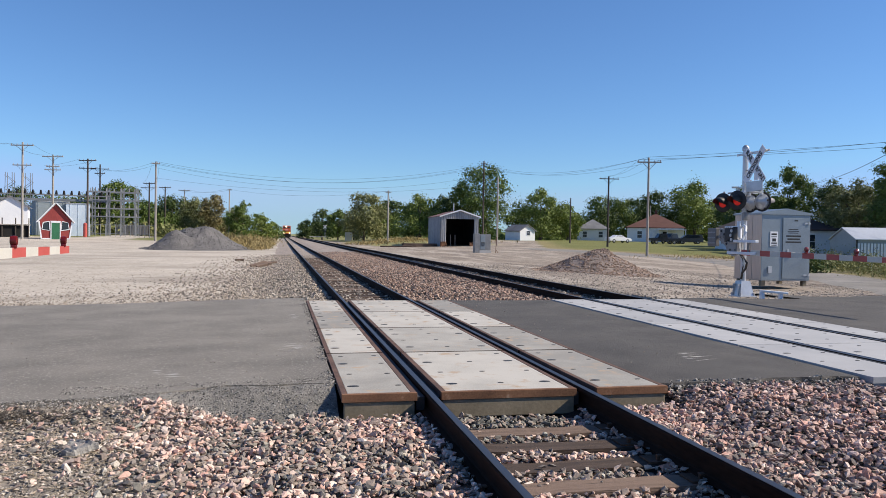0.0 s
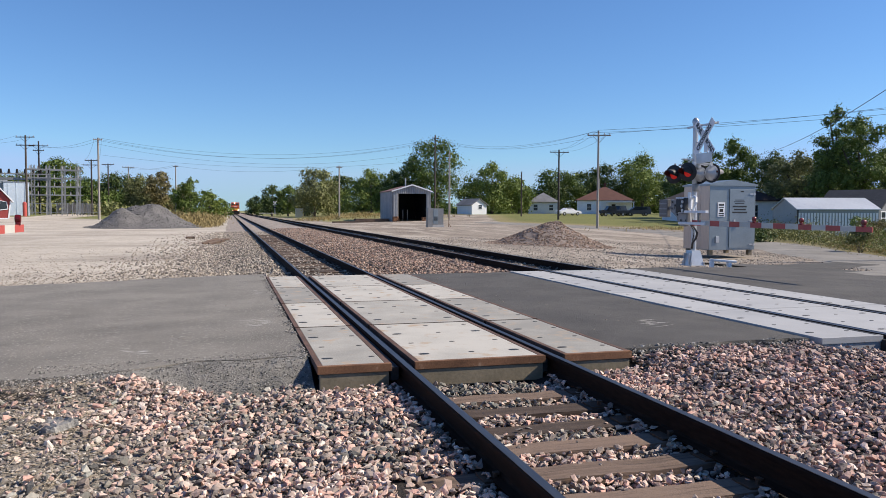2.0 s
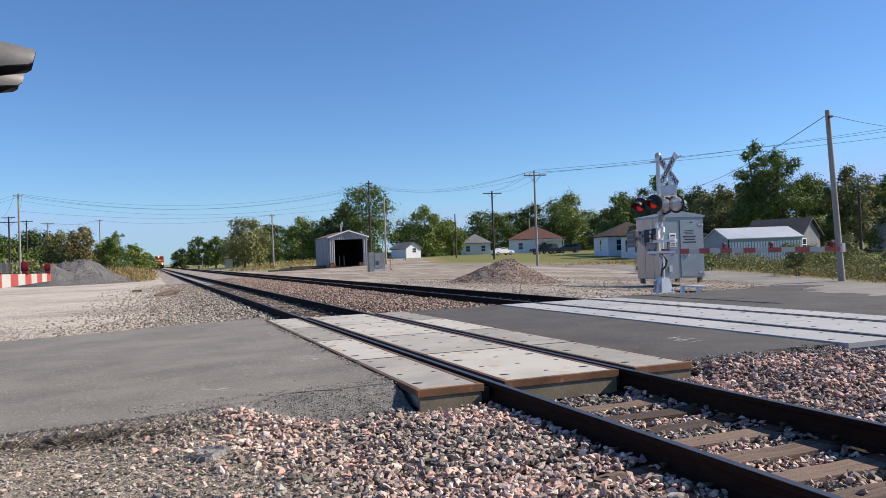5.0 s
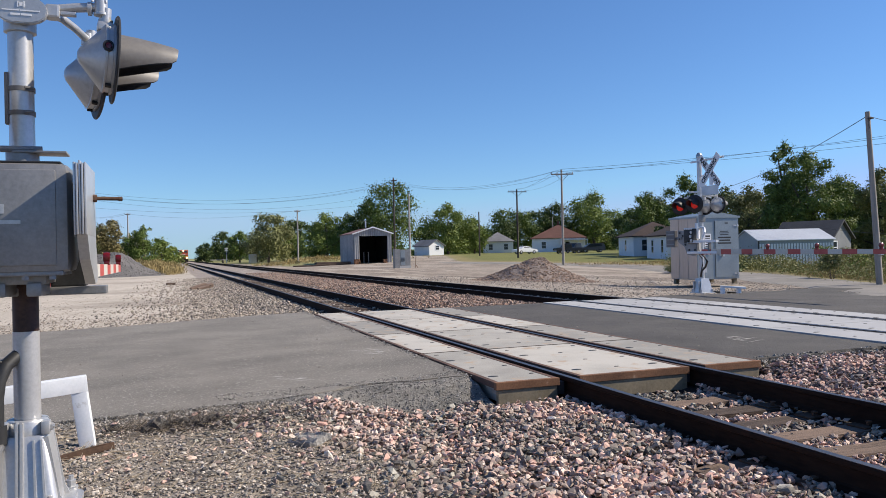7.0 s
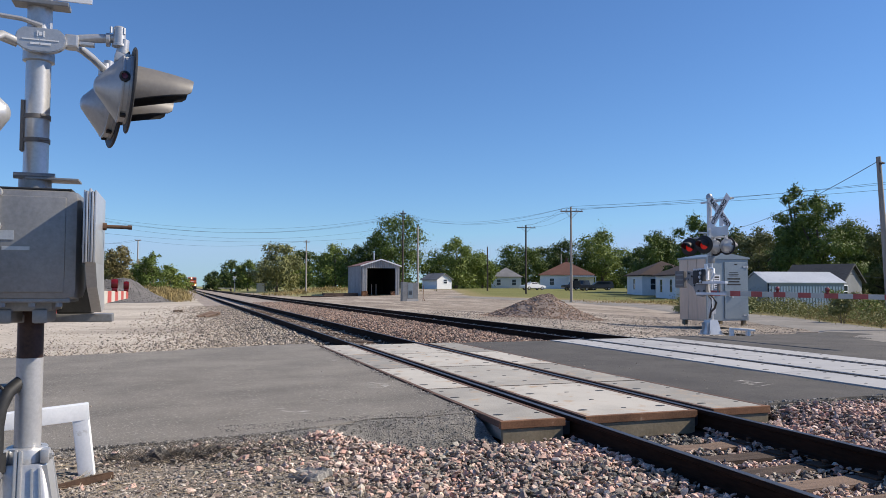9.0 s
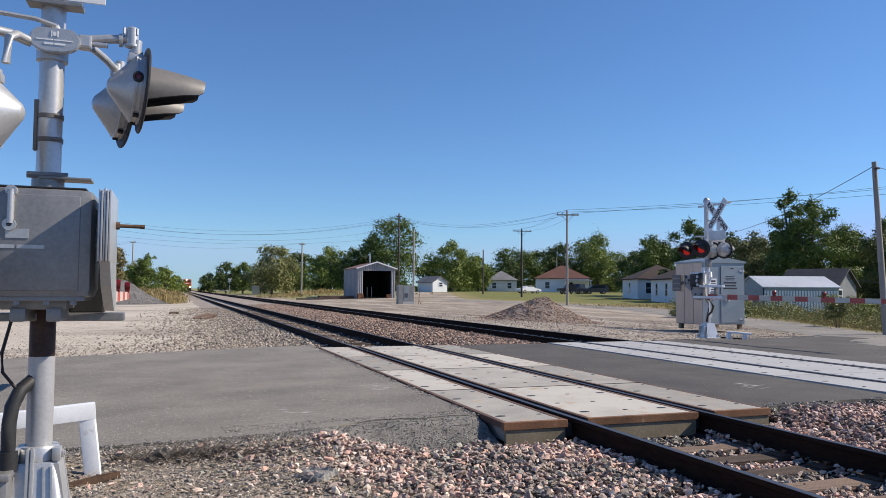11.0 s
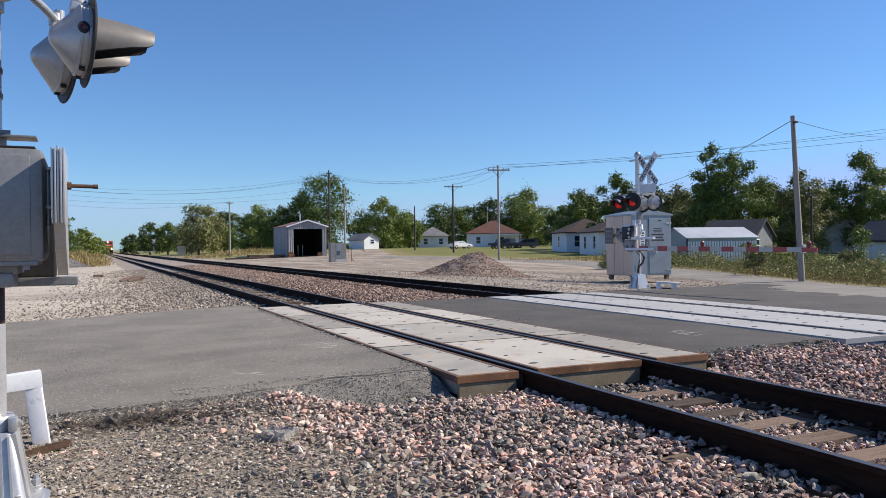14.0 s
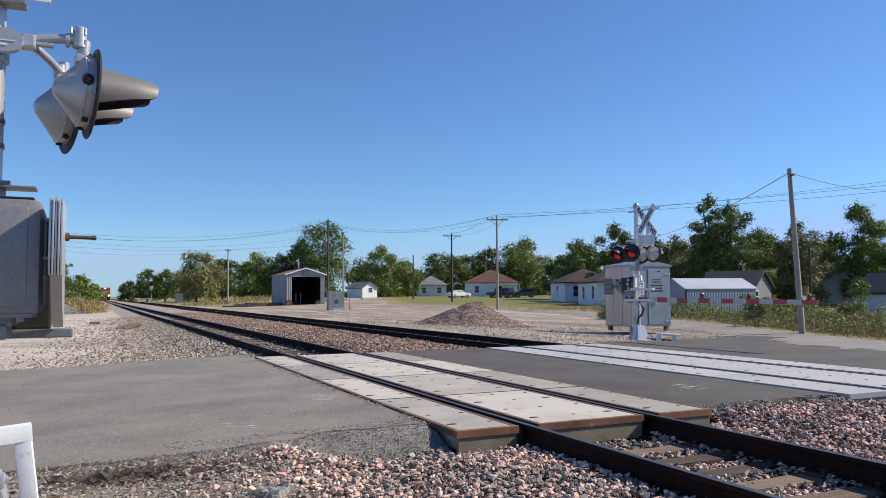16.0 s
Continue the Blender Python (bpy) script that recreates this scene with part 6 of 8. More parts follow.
# white metal shed with ribbed sides
x0, x1, y0, y1, wh = 39.4, 45.4, 47.0, 51.8, 1.95
ms = thing("metal_shed", "long white metal shed with ribbed sides and a pale roof", "shed", pose((x0 + x1) / 2, (y0 + y1) / 2, -0.25, 0, 0, -18))
w, d = x1 - x0, y1 - y0
bm = B()
box(bm, -w / 2, -d / 2 + 0.05, -0.2, w / 2, d / 2, wh)
part("body", bm, M_METALSIDE, ms)
part("roof", gable_roof(w, d, wh, 0.85, 0.12, 0.06, "x"), M_ROOFMETAL, ms)
for s in (-1, 1):
    g = gable_wall(d, wh, 0.85, s * (w / 2 - 0.06))
    bmesh.ops.rotate(g, verts=g.verts[:], matrix=Matrix.Rotation(radians(90), 3, "Z"))
    part("gable", g, M_METALSIDE, ms)
rib_me = None
for k in range(26):
    px = -w / 2 + 0.14 + k * (w - 0.28) / 25
    if rib_me is None:
        bm = B()
        box(bm, -0.07, -0.03, -0.15, 0.07, 0.03, wh - 0.28, 0.01)
        rib_me = finish(bm, "rib", M_SIGNWHITE)
    o = new("rib", rib_me)
    o.parent = ms
    o.location = (px, -d / 2 + 0.02, 0)
bm = B()
box(bm, -w / 2 - 0.03, -d / 2 - 0.02, -0.2, -w / 2 + 0.06, -d / 2 + 0.08, wh, 0.005)
part("corner_trim", bm, M_CARDARK, ms, "dark corner trim")

# open-fronted corrugated shed by the rails
sx0, sx1, sy0, sy1 = 21.2, 27.1, 111.8, 121.2
gz = land_z(24.5, 115)
cs = thing("corrugated_shed", "weathered corrugated steel shed with an open dark doorway", "shed", pose(sx0, sy0, gz))
w, d, eh, rise = sx1 - sx0, sy1 - sy0, 4.50, 0.85


def corrugated(length, z0, z1, pitch=0.28, depth=0.05, top=None):
    """An upright ribbed sheet along x, from z0 to z1 (or to top(x))."""
    bm = B()
    n = int(length / pitch * 4)
    row = []
    for i in range(n + 1):
        x = length * i / n
        y = depth * (1, 1, -1, -1)[i % 4] * 0.5
        zt = top(x) if top else z1
        row.append((bm.verts.new((x, y, z0)), bm.verts.new((x, y, zt)), bm.verts.new((x, y + 0.03, zt)), bm.verts.new((x, y + 0.03, z0))))
    for a, b in zip(row, row[1:]):
        bm.faces.new((a[0], b[0], b[1], a[1]))
        bm.faces.new((a[2], b[2], b[3], a[3]))
        bm.faces.new((a[1], b[1], b[2], a[2]))
    return bm


roofline = lambda x: eh + rise * (1 - abs(x - w / 2) / (w / 2))
part("side_wall", corrugated(d, -0.3, eh), M_SHEDSIDE, cs, at=Matrix.Rotation(radians(90), 4, "Z"))
part("side_wall", corrugated(d, -0.3, eh), M_SHEDSIDE, cs, at=pose(w, 0, 0, 0, 0, 90))
part("back_wall", corrugated(w, -0.3, eh, top=roofline), M_SHEDSIDE, cs, at=pose(0, d, 0))
part("front_wall", corrugated(0.85, -0.3, eh, top=lambda x: roofline(x)), M_SHEDSIDE, cs, at=pose(0, 0, 0))
part("front_wall", corrugated(0.70, -0.3, eh, top=lambda x: roofline(x + w - 0.7)), M_SHEDSIDE, cs, at=pose(w - 0.70, 0, 0))
part("front_gable", corrugated(w - 1.55, 4.10, eh, top=lambda x: roofline(x + 0.85)), M_SHEDSIDE, cs, at=pose(0.85, 0, 0))
bm = gable_roof(w, d, eh, rise, 0.2, 0.06)
bmesh.ops.translate(bm, verts=bm.verts[:], vec=(w / 2, d / 2, 0))
part("roof", bm, M_SHEDROOF, cs, "rusty corrugated roof")
for k in range(2):
    bm = B()
    a, b = ((-0.22, eh - 0.1), (w / 2, eh + rise + 0.06)) if k == 0 else ((w / 2, eh + rise + 0.06), (w + 0.22, eh - 0.1))
    q = Vector((b[0] - a[0], 0, b[1] - a[1]))
    box(bm, 0, -0.30, -0.08, q.length, -0.22, 0.1, 0.01, Matrix.Translation((a[0], 0, a[1])) @ q.to_track_quat("X", "Z").to_matrix().to_4x4())
    part("barge_board", bm, M_SIGNWHITE, cs, "pale metal edge of the gable")
bm = B()
rod(bm, (w / 2 - 0.2, 3.5, eh + 0.9), (w / 2 - 0.2, 3.5, eh + rise + 1.2), 0.1, seg=10)
part("flue", bm, M_SILVER, cs, "metal flue pipe", True)
# floor coloured near black to paint in the shed's inner shade
bm = B()
box(bm, 0, 0, -0.3, w, d, 0.03)
part("floor_slab", bm, M_SHADEBLACK, cs, "dirt floor coloured near black for the shade inside the shed")
# added boards inside the walls, near black in place of indoor shade
for a in ((0.10, 0.15, 0.16, d - 0.15), (w - 0.16, 0.15, w - 0.10, d - 0.15), (0.17, d - 0.18, w - 0.17, d - 0.12)):
    bm = B()
    box(bm, a[0], a[1], 0.031, a[2], a[3], eh - 0.12)
    part("lining", bm, M_SHADEBLACK, cs, "added near-black lining that stands for the shade inside the shed")
for px in (1.9, 2.6):
    bm = B()
    box(bm, px - 0.05, 1.5, 0, px + 0.05, 1.6, 1.7)
    ob = part("post", bm, M_POLE, cs, "grey timber post")
for px, pw, ph in ((0.3, 0.9, 0.7), (4.6, 0.5, 0.6)):
    bm = B()
    box(bm, -pw / 2, -0.3, 0, pw / 2, 0.3, ph, 0.05)
    bmesh.ops.subdivide_edges(bm, edges=bm.edges[:], cuts=2)
    for v in bm.verts:
        v.co += Vector(noise.noise_vector(v.co * 3 + Vector((px, 0, 0)))) * 0.15
    ob = part("scrap_heap", bm, M_RUST, None, at=pose(sx0 + px, sy0 - 0.7, gz - 0.05))
    tagged(ob, "small heap of rusty scrap at the shed's corner", "scrap heap")
# stack of old beams beside it
for k in range(7):
    bm = B()
    box(bm, -2.6 + 0.2 * (k % 3), -0.14, 0, 2.4, 0.14, 0.26, 0.015)
    x, y = 18.2 + 0.35 * (k % 2), 112.6 + 0.36 * (k % 4)
    ob = part("timber_beam", bm, M_TIE, None, at=pose(x, y, land_z(x, y) + 0.27 * (k // 4) - 0.02, 0, 0, 4 * math.sin(k * 3)))
    tagged(ob, "old dark timber beam in a low stack", "timber beam", "stack of beams")
for k in range(3):
    bm = B()
    box(bm, -2.0, -0.12, 0, 2.0, 0.12, 0.2, 0.015)
    ob = part("timber_beam", bm, M_TIE, None, at=pose(14.0 + 0.8 * k, 110.6 + 0.7 * k, land_z(14, 111) - 0.02, 0, 0, 6 * k - 5))
    tagged(ob, "old dark timber beam lying on the gravel", "timber beam", "stack of beams")

# grey relay cabinet in front of the shed
cz = land_z(18.8, 78.6)
cab = thing("relay_cabinet", "grey metal relay cabinet on the gravel", "cabinet", pose(18.0, 78.6, cz))
bm = B()
box(bm, 0, 0, 0.0, 0.55, 0.8, 2.05, 0.02)
part("narrow_unit", bm, M_SILVER2, cab)
bm = B()
box(bm, 0.56, 0.05, 0.25, 1.75, 0.85, 2.0, 0.02)
part("body", bm, M_SILVER2, cab)
bm = B()
box(bm, 0.62, 0.02, 0.35, 1.15, 0.05, 1.9, 0.01)
part("door", bm, M_GALV, cab)
for k in range(5):
    bm = B()
    box(bm, 0.70, 0.0, 0.72 + 0.09 * k, 1.08, 0.022, 0.77 + 0.09 * k)
    part("louvre", bm, M_BLACK, cab, "dark louvre slot")
bm = B()
box(bm, 0.5, 0.0, -0.3, 1.8, 0.9, 0.26, 0.02)
part("plinth", bm, M_CONC2, cab, "pale concrete plinth")
bm = B()
rod(bm, (2.4, 0.4, -0.2), (2.5, 0.4, 1.7), 0.03, seg=8)
rod(bm, (2.5, 0.4, 0.3), (2.75, 0.3, -0.2), 0.03, seg=8)
ob = part("marker_post", bm, M_RUST, None, at=pose(18.0, 78.6, cz))
tagged(ob, "thin rusty marker post beside the cabinet", "marker post")

# ---- heaps ----
def mound(name, x, y, rx, ry, h, material, label, seed, stone, n, r0, r1, second=None):
    def z(px, py):
        q = math.hypot((px - x) / rx, (py - y) / ry)
        k = h * max(0.0, 1 - (q * q + 0.01) ** 0.5 / 0.88, 0.42 * (1 - q))
        if second:
            q2 = math.hypot((px - second[0]) / second[2], (py - second[1]) / second[2])
            k = max(k, second[3] * max(0.0, 1 - q2))
        return land_z(px, py) - 0.06 + k * (1 + 0.35 * noise.noise((px * 0.5, py * 0.5, seed))) + 0.12 * k ** 0.5 * noise.noise((px * 2.2, py * 2.2, seed))
    ob = sheet(name, np.linspace(x - rx * 1.05, x + rx * 1.05, 56), np.linspace(y - ry * 1.05, y + ry * 1.05, 56), z, material)
    tagged(ob, label, "heap")
    g = np.random.default_rng(seed)
    a, q = g.uniform(0, math.tau, n), np.sqrt(g.uniform(0, 1.15, n))
    px, py = x + rx * q * np.cos(a), y + ry * q * np.sin(a)
    pz = np.array([z(u, v) for u, v in zip(px, py)])
    s = g.uniform(r0, r1, n)
    me = stones("rubble", np.stack([px, py, pz], 1), s, stone, g, True, 0.75)
    o = new("rubble", me)
    o.parent = ob
    o["kind"] = "stuff"
    return ob


mound("grit_mound", -10.4, 81.5, 5.9, 7.5, 2.75, M_PILE, "broad heap of dark grey grit and rubble", 3, M_PILESTONE, 4200, 0.03, 0.085, (-12.0, 77.6, 3.0, 2.0))
mound("rubble_mound", 14.3, 38.1, 3.7, 3.7, 1.45, M_PILE2, "low heap of brown broken stone", 8, M_STONE5, 6500, 0.03, 0.08)
for i, (x, y, s, t) in enumerate(((-3.3, 40.2, 0.9, 30), (-3.0, 39.3, 0.8, 24), (-1.9, 46.0, 1.2, 80), (-4.6, 47.5, 0.5, 10), (-2.6, 44, 0.5, 50))):
    bm = B()
    box(bm, -s / 2, -0.10, 0, s / 2, 0.10, 0.14, 0.02)
    ob = part("timber_chunk", bm, M_TIE, None, at=pose(x, y, land_z(x, y) + (0.06 if i < 2 else 0.0), 18 if i < 2 else 0, -14 if i < 2 else 0, t))
    tagged(ob, "broken chunk of old tie lying on the gravel", "timber chunk")

# ---- vehicles ----
def car(label, x, y, turn, paint, length=4.8, height=1.42, kind="saloon"):
    t = thing("car", label, "car", pose(x, y, land_z(x, y), 0, 0, turn))
    L, W = length / 2, 0.9
    if kind == "saloon":
        prof = [(-L, 0.35), (-L, 0.82), (-L + 0.15, 0.92), (-L + 1.05, 0.98), (-L + 1.65, height), (0.35, height), (1.05, 0.97), (L - 0.2, 0.82), (L, 0.62), (L, 0.35)]
    elif kind == "van":
        prof = [(-L, 0.35), (-L, 1.0), (-L + 0.25, height), (0.5, height), (1.4, 1.08), (L - 0.1, 0.85), (L, 0.6), (L, 0.35)]
    else:
        prof = [(-L, 0.5), (-L, 1.05), (-0.45, 1.05), (-0.35, height), (0.95, height), (1.35, 1.12), (L - 0.1, 1.05), (L, 0.9), (L, 0.5)]
    m = Matrix(((1, 0, 0, 0), (0, 0, 1, 0), (0, 1, 0, 0), (0, 0, 0, 1)))
    bm = B()
    prism(bm, prof, -W, W, m)
    for v in bm.verts:
        if v.co.z > 1.05:
            v.co.y *= 0.82
    bmesh.ops.bevel(bm, geom=bm.edges[:], offset=0.05, segments=2, affect="EDGES")
    part("body", bm, paint, t, "", True)
    base = 0.99 if kind == "saloon" else 1.1
    for s in (-1, 1):
        bm = B()
        a, b = (-L + 1.35, 0.75) if kind == "saloon" else ((-L + 0.5, 1.0) if kind == "van" else (-0.25, 1.05))
        prism(bm, [(a, base), (b, base), (b - 0.35, height - 0.1), (a + 0.3, height - 0.1)], -0.012, 0.012, Matrix.Translation((0, s * W * 0.905, 0)) @ m)
        part("side_window", bm, M_WINDOW, t)
    for px in (-L * 0.6, L * 0.62):
        for s in (-1, 1):
            bm = B()
            lathe(bm, [(0.19, -0.1), (0.32, -0.1), (0.34, -0.05), (0.34, 0.05), (0.32, 0.1), (0.19, 0.1)], 18, Matrix.Translation((px, s * 0.82, 0.34)) @ Matrix.Rotation(radians(90), 4, "X"))
            wl = part("wheel", bm, M_TYRE, t, "", True)
            bm = B()
            rod(bm, (px, s * 0.75, 0.34), (px, s * 0.89, 0.34), 0.2, seg=14)
            part("rim", bm, M_SILVER, wl)
    return t


car("white saloon car parked on the grass", 59.4, 132.3, 8, M_CARWHITE)
car("dark pickup truck parked in front of the house", 64.4, 124.4, 175, M_CARDARK, 5.4, 1.85, "pickup")
car("dark pickup truck parked beside another vehicle", 68.0, 127.5, 190, M_CARDARK, 5.3, 1.85, "pickup")
car("dark grey minivan parked on the grass", 70.6, 126.6, 165, M_CARGREY, 4.8, 1.7, "van")

# ---- yard on the other side ----
rh = thing("playhouse", "small red playhouse with white trim and a green door", "playhouse", pose(-31.3, 109.2, land_z(-31.3, 109.2), 0, 0, 16))
bm = B()
front = [(-1.65, 0), (1.65, 0), (1.95, 2.35), (0.0, 4.6), (-1.95, 2.35)]
m = Matrix(((1, 0, 0, 0), (0, 0, 1, 0), (0, 1, 0, 0), (0, 0, 0, 1)))
prism(bm, front, 0, 3.2, m)
bmesh.ops.recalc_face_normals(bm, faces=bm.faces[:])
part("body", bm, M_BARNRED, rh)
for a, b in (((-2.2, 2.15), (0.0, 4.75)), ((0.0, 4.75), (2.2, 2.15))):
    q = Vector((b[0] - a[0], 0, b[1] - a[1]))
    bm = B()
    box(bm, 0, -0.3, 0, q.length, 3.5, 0.14, 0.01, Matrix.Translation((a[0], 0, a[1])) @ q.to_track_quat("X", "Z").to_matrix().to_4x4())
    part("roof", bm, M_WHITEPAINT, rh, "white boarded roof")
for p, q in (((-1.65, 0.0), (-1.95, 2.35)), ((1.65, 0.0), (1.95, 2.35)), ((-1.65, 0.06), (1.65, 0.06))):
    v = Vector((q[0] - p[0], 0, q[1] - p[1]))
    bm = B()
    box(bm, 0, -0.05, -0.08, v.length, 0.0, 0.08, 0.0, Matrix.Translation((p[0], -0.01, p[1])) @ v.to_track_quat("X", "Z").to_matrix().to_4x4())
    part("trim_board", bm, M_WHITEPAINT, rh, "white trim board")
bm = B()
box(bm, -0.48, -0.08, 0, 0.48, -0.01, 2.15, 0.01)
dr = part("door", bm, M_GREENDOOR, rh, "green plank door")
bm = B()
for a in ((-0.60, 0.0, -0.49, 2.3), (0.49, 0.0, 0.60, 2.3), (-0.60, 2.16, 0.60, 2.42)):
    box(bm, a[0], -0.1, a[1], a[2], -0.01, a[3])
part("door_frame", bm, M_WHITEPAINT, rh, "white door frame")
for s in (-1, 1):
    bm = B()
    for i, (p, q) in enumerate((((0.0, 0), (0.95, 0.15)), ((0.95, 0.15), (0.8, 1.05)), ((0.8, 1.05), (0.1, 1.2)), ((0.1, 1.2), (0.0, 0)))):
        v = Vector((s * (q[0] - p[0]), 0, q[1] - p[1]))
        box(bm, 0, -0.06, -0.05, v.length, 0.0, 0.05, 0.0, Matrix.Translation((s * (0.66 + p[0]), -0.012, 1.15 + p[1])) @ v.to_track_quat("X", "Z").to_matrix().to_4x4())
    wd = part("window", bm, M_WHITEPAINT, rh, "crooked white window frame")
    bm = B()
    prism(bm, [(s * 0.68, 1.17), (s * 1.58, 1.31), (s * 1.44, 2.18), (s * 0.77, 2.32)], -0.02, -0.006, m)
    bmesh.ops.recalc_face_normals(bm, faces=bm.faces[:])
    part("pane", bm, M_WINDOW, wd, "dark window pane")
wb = house("outbuilding", "white outbuilding with a grey roof and dark porch", -39.6, 118.5, 14, 4.4, 6, 4.2, 1.4, M_ROOFGREY, M_WHITEWALL, "gable", (), "building")
bm = B()
box(bm, -2.6, -4.6, 1.6, 2.6, -3.0, 1.75)
part("porch_deck", bm, M_POLE, wb)
for px in (-2.4, -0.8, 0.8, 2.4):
    bm = B()
    box(bm, px - 0.07, -4.5, -0.3, px + 0.07, -4.36, 2.6)
    part("porch_post", bm, M_POLEDARK, wb)
# solid near-black block below the deck, in place of the shade there
bm = B()
box(bm, -2.4, -4.3, 0, 2.4, -3.1, 1.55)
part("porch_base", bm, M_SHADEBLACK, wb, "near-black block that stands for the shade under the porch")
for x, y, w, d, h, mm in ((-38.2, 132.5, 5.2, 6, 5.2, M_METALSIDE), (-34.0, 131.5, 3.4, 4, 5.0, M_BLUEBOX), (-43.5, 136.0, 3.6, 5, 4.6, M_BLUEBOX)):
    t = thing("storage_tank_box", "pale blue metal equipment housing in the yard", "equipment housing", pose(x, y, land_z(x, y), 0, 0, 14))
    bm = B()
    box(bm, -w / 2, -d / 2, -0.3, w / 2, d / 2, h, 0.04)
    part("body", bm, mm, t)
    bm = B()
    box(bm, -w / 2 - 0.08, -d / 2 - 0.08, h, w / 2 + 0.08, d / 2 + 0.08, h + 0.12, 0.02)
    part("roof", bm, M_SILVER, t)
    for k in range(3):
        bm = B()
        box(bm, -w / 2 + w * (k + 0.5) / 3 - 0.03, -d / 2 - 0.04, 0, -w / 2 + w * (k + 0.5) / 3 + 0.03, -d / 2, h, 0.0)
        part("rib", bm, mm, t)
bm = B()
rod(bm, (0, 0, -0.2), (0, 0, 1.9), 0.28, seg=16)
bmesh.ops.create_uvsphere(bm, u_segments=16, v_segments=8, radius=0.28, matrix=Matrix.Translation((0, 0, 1.9)))
ob = part("bollard", bm, M_RED, None, "", True, pose(-31.3, 124.7, land_z(-31.3, 124.7)))
tagged(ob, "bright red round-topped bollard at the yard entrance", "bollard")

# weathered board fence beside the substation
bf = thing("board_fence", "weathered grey-brown board fence beside the substation", "fence", pose(-31.40, 147.27, land_z(-31.40, 147.27), 0, 0, -18.9))
LEN = 6.16
for k in range(5):
    bm = B()
    box(bm, LEN * k / 4 - 0.07, 0.03, -0.2, LEN * k / 4 + 0.07, 0.15, 2.1 - 0.05 * (k % 2))
    part("post", bm, M_POLEDARK, bf)
for k in range(20):
    bm = B()
    box(bm, LEN * k / 20 + 0.02, -0.03, 0.08, LEN * (k + 1) / 20 - 0.02, 0.01, 1.75 + 0.16 * math.sin(k * 2.3))
    part("board", bm, M_POLE, bf)

# substation: steel frames with bus bars and insulators
sub = thing("substation", "grey steel substation frames with bus bars", "substation", pose(-29.8, 139, land_z(-29.8, 139), 0, 0, 14))
for i in range(4):
    for j in range(2):
        x, y = -3.4 + 2.25 * i, 3.0 * j
        for s in (-0.22, 0.22):
            bm = B()
            box(bm, x + s - 0.06, y - 0.06, -0.3, x + s + 0.06, y + 0.06, 8.2)
            part("column", bm, M_STEELGREY, sub)
        bm = B()
        for k in range(9):
            a, b = (-0.22, 0.22) if k % 2 == 0 else (0.22, -0.22)
            rod(bm, (x + a, y, 0.9 * k), (x + b, y, 0.9 * (k + 1)), 0.03, seg=5)
        part("lattice", bm, M_STEELGREY, sub)
for z in (3.2, 4.6, 6.0, 7.4):
    for j in range(2):
        bm = B()
        box(bm, -4.2, 3.0 * j - 0.09, z, 4.0, 3.0 * j + 0.09, z + 0.16)
        part("beam", bm, M_STEELGREY, sub)
    for k in range(7):
        bm = B()
        rod(bm, (-3.9 + 1.2 * k, 0, z + 0.15), (-3.9 + 1.2 * k, 0, z + 0.65), 0.10, 0.06, 7)
        part("insulator", bm, M_GLASSINS, sub)
bus = thing("bus_gantry", "long steel gantry with a row of insulators", "gantry", pose(-42.5, 137.5, land_z(-42.5, 137), 0, 0, 12))
bm = B()
box(bm, -6, -0.2, 5.6, 12, 0.2, 6.0)
box(bm, -6, -0.2, 6.5, 12, 0.2, 6.7)
part("beam", bm, M_STEELGREY, bus)
for k in range(5):
    bm = B()
    box(bm, -5.8 + 4.3 * k, -0.12, -0.3, -5.6 + 4.3 * k, 0.12, 6.5)
    part("column", bm, M_STEELGREY, bus)
for k in range(16):
    bm = B()
    rod(bm, (-5.6 + 1.15 * k, 0, 6.7), (-5.6 + 1.15 * k, 0, 7.4), 0.24, 0.12, 8)
    part("insulator", bm, M_SHADEBLACK, bus)
for x, y in ((-47.6, 143.0), (-45.0, 143.8)):
    t = thing("lattice_mast", "thin steel lattice mast in the substation", "lattice mast", pose(x, y, land_z(x, y)))
    for sx in (-0.7, 0.7):
        for sy in (-0.7, 0.7):
            bm = B()
            rod(bm, (sx, sy, -0.3), (sx * 0.75, sy * 0.75, 10.4), 0.05, seg=5)
            part("leg", bm, M_STEELGREY, t)
    bm = B()
    for k in range(9):
        s = 1 if k % 2 else -1
        for sy in (-0.7, 0.7):
            rod(bm, (-s * 0.68, sy, 1.1 * k), (s * 0.68, sy, 1.1 * (k + 1)), 0.035, seg=5)
    part("lattice", bm, M_STEELGREY, t)
fence = thing("yard_fence", "grey yard fence along the substation", "fence", pose(-29.0, 133.5, land_z(-29, 133.5), 0, 0, 14))
for k in range(16):
    bm = B()
    rod(bm, (-5 + 0.75 * k, 0, -0.3), (-5 + 0.75 * k, 0, 2.0), 0.05, seg=6)
    part("post", bm, M_STEELGREY, fence)
for z in (0.5, 1.9):
    bm = B()
    rod(bm, (-5, 0, z), (6.25, 0, z), 0.03, seg=6)
    part("rail", bm, M_STEELGREY, fence)

# ---- the train standing far down the line ----
ty = 291.2
loco = thing("locomotive", "orange locomotive with lit headlights on the main track", "locomotive", pose(T1, ty, 0))
bm = B()
box(bm, -1.5, 0.6, 0.55, 1.5, 21, 1.45, 0.05)
part("underframe", bm, M_SHADEBLACK, loco)
bm = B()
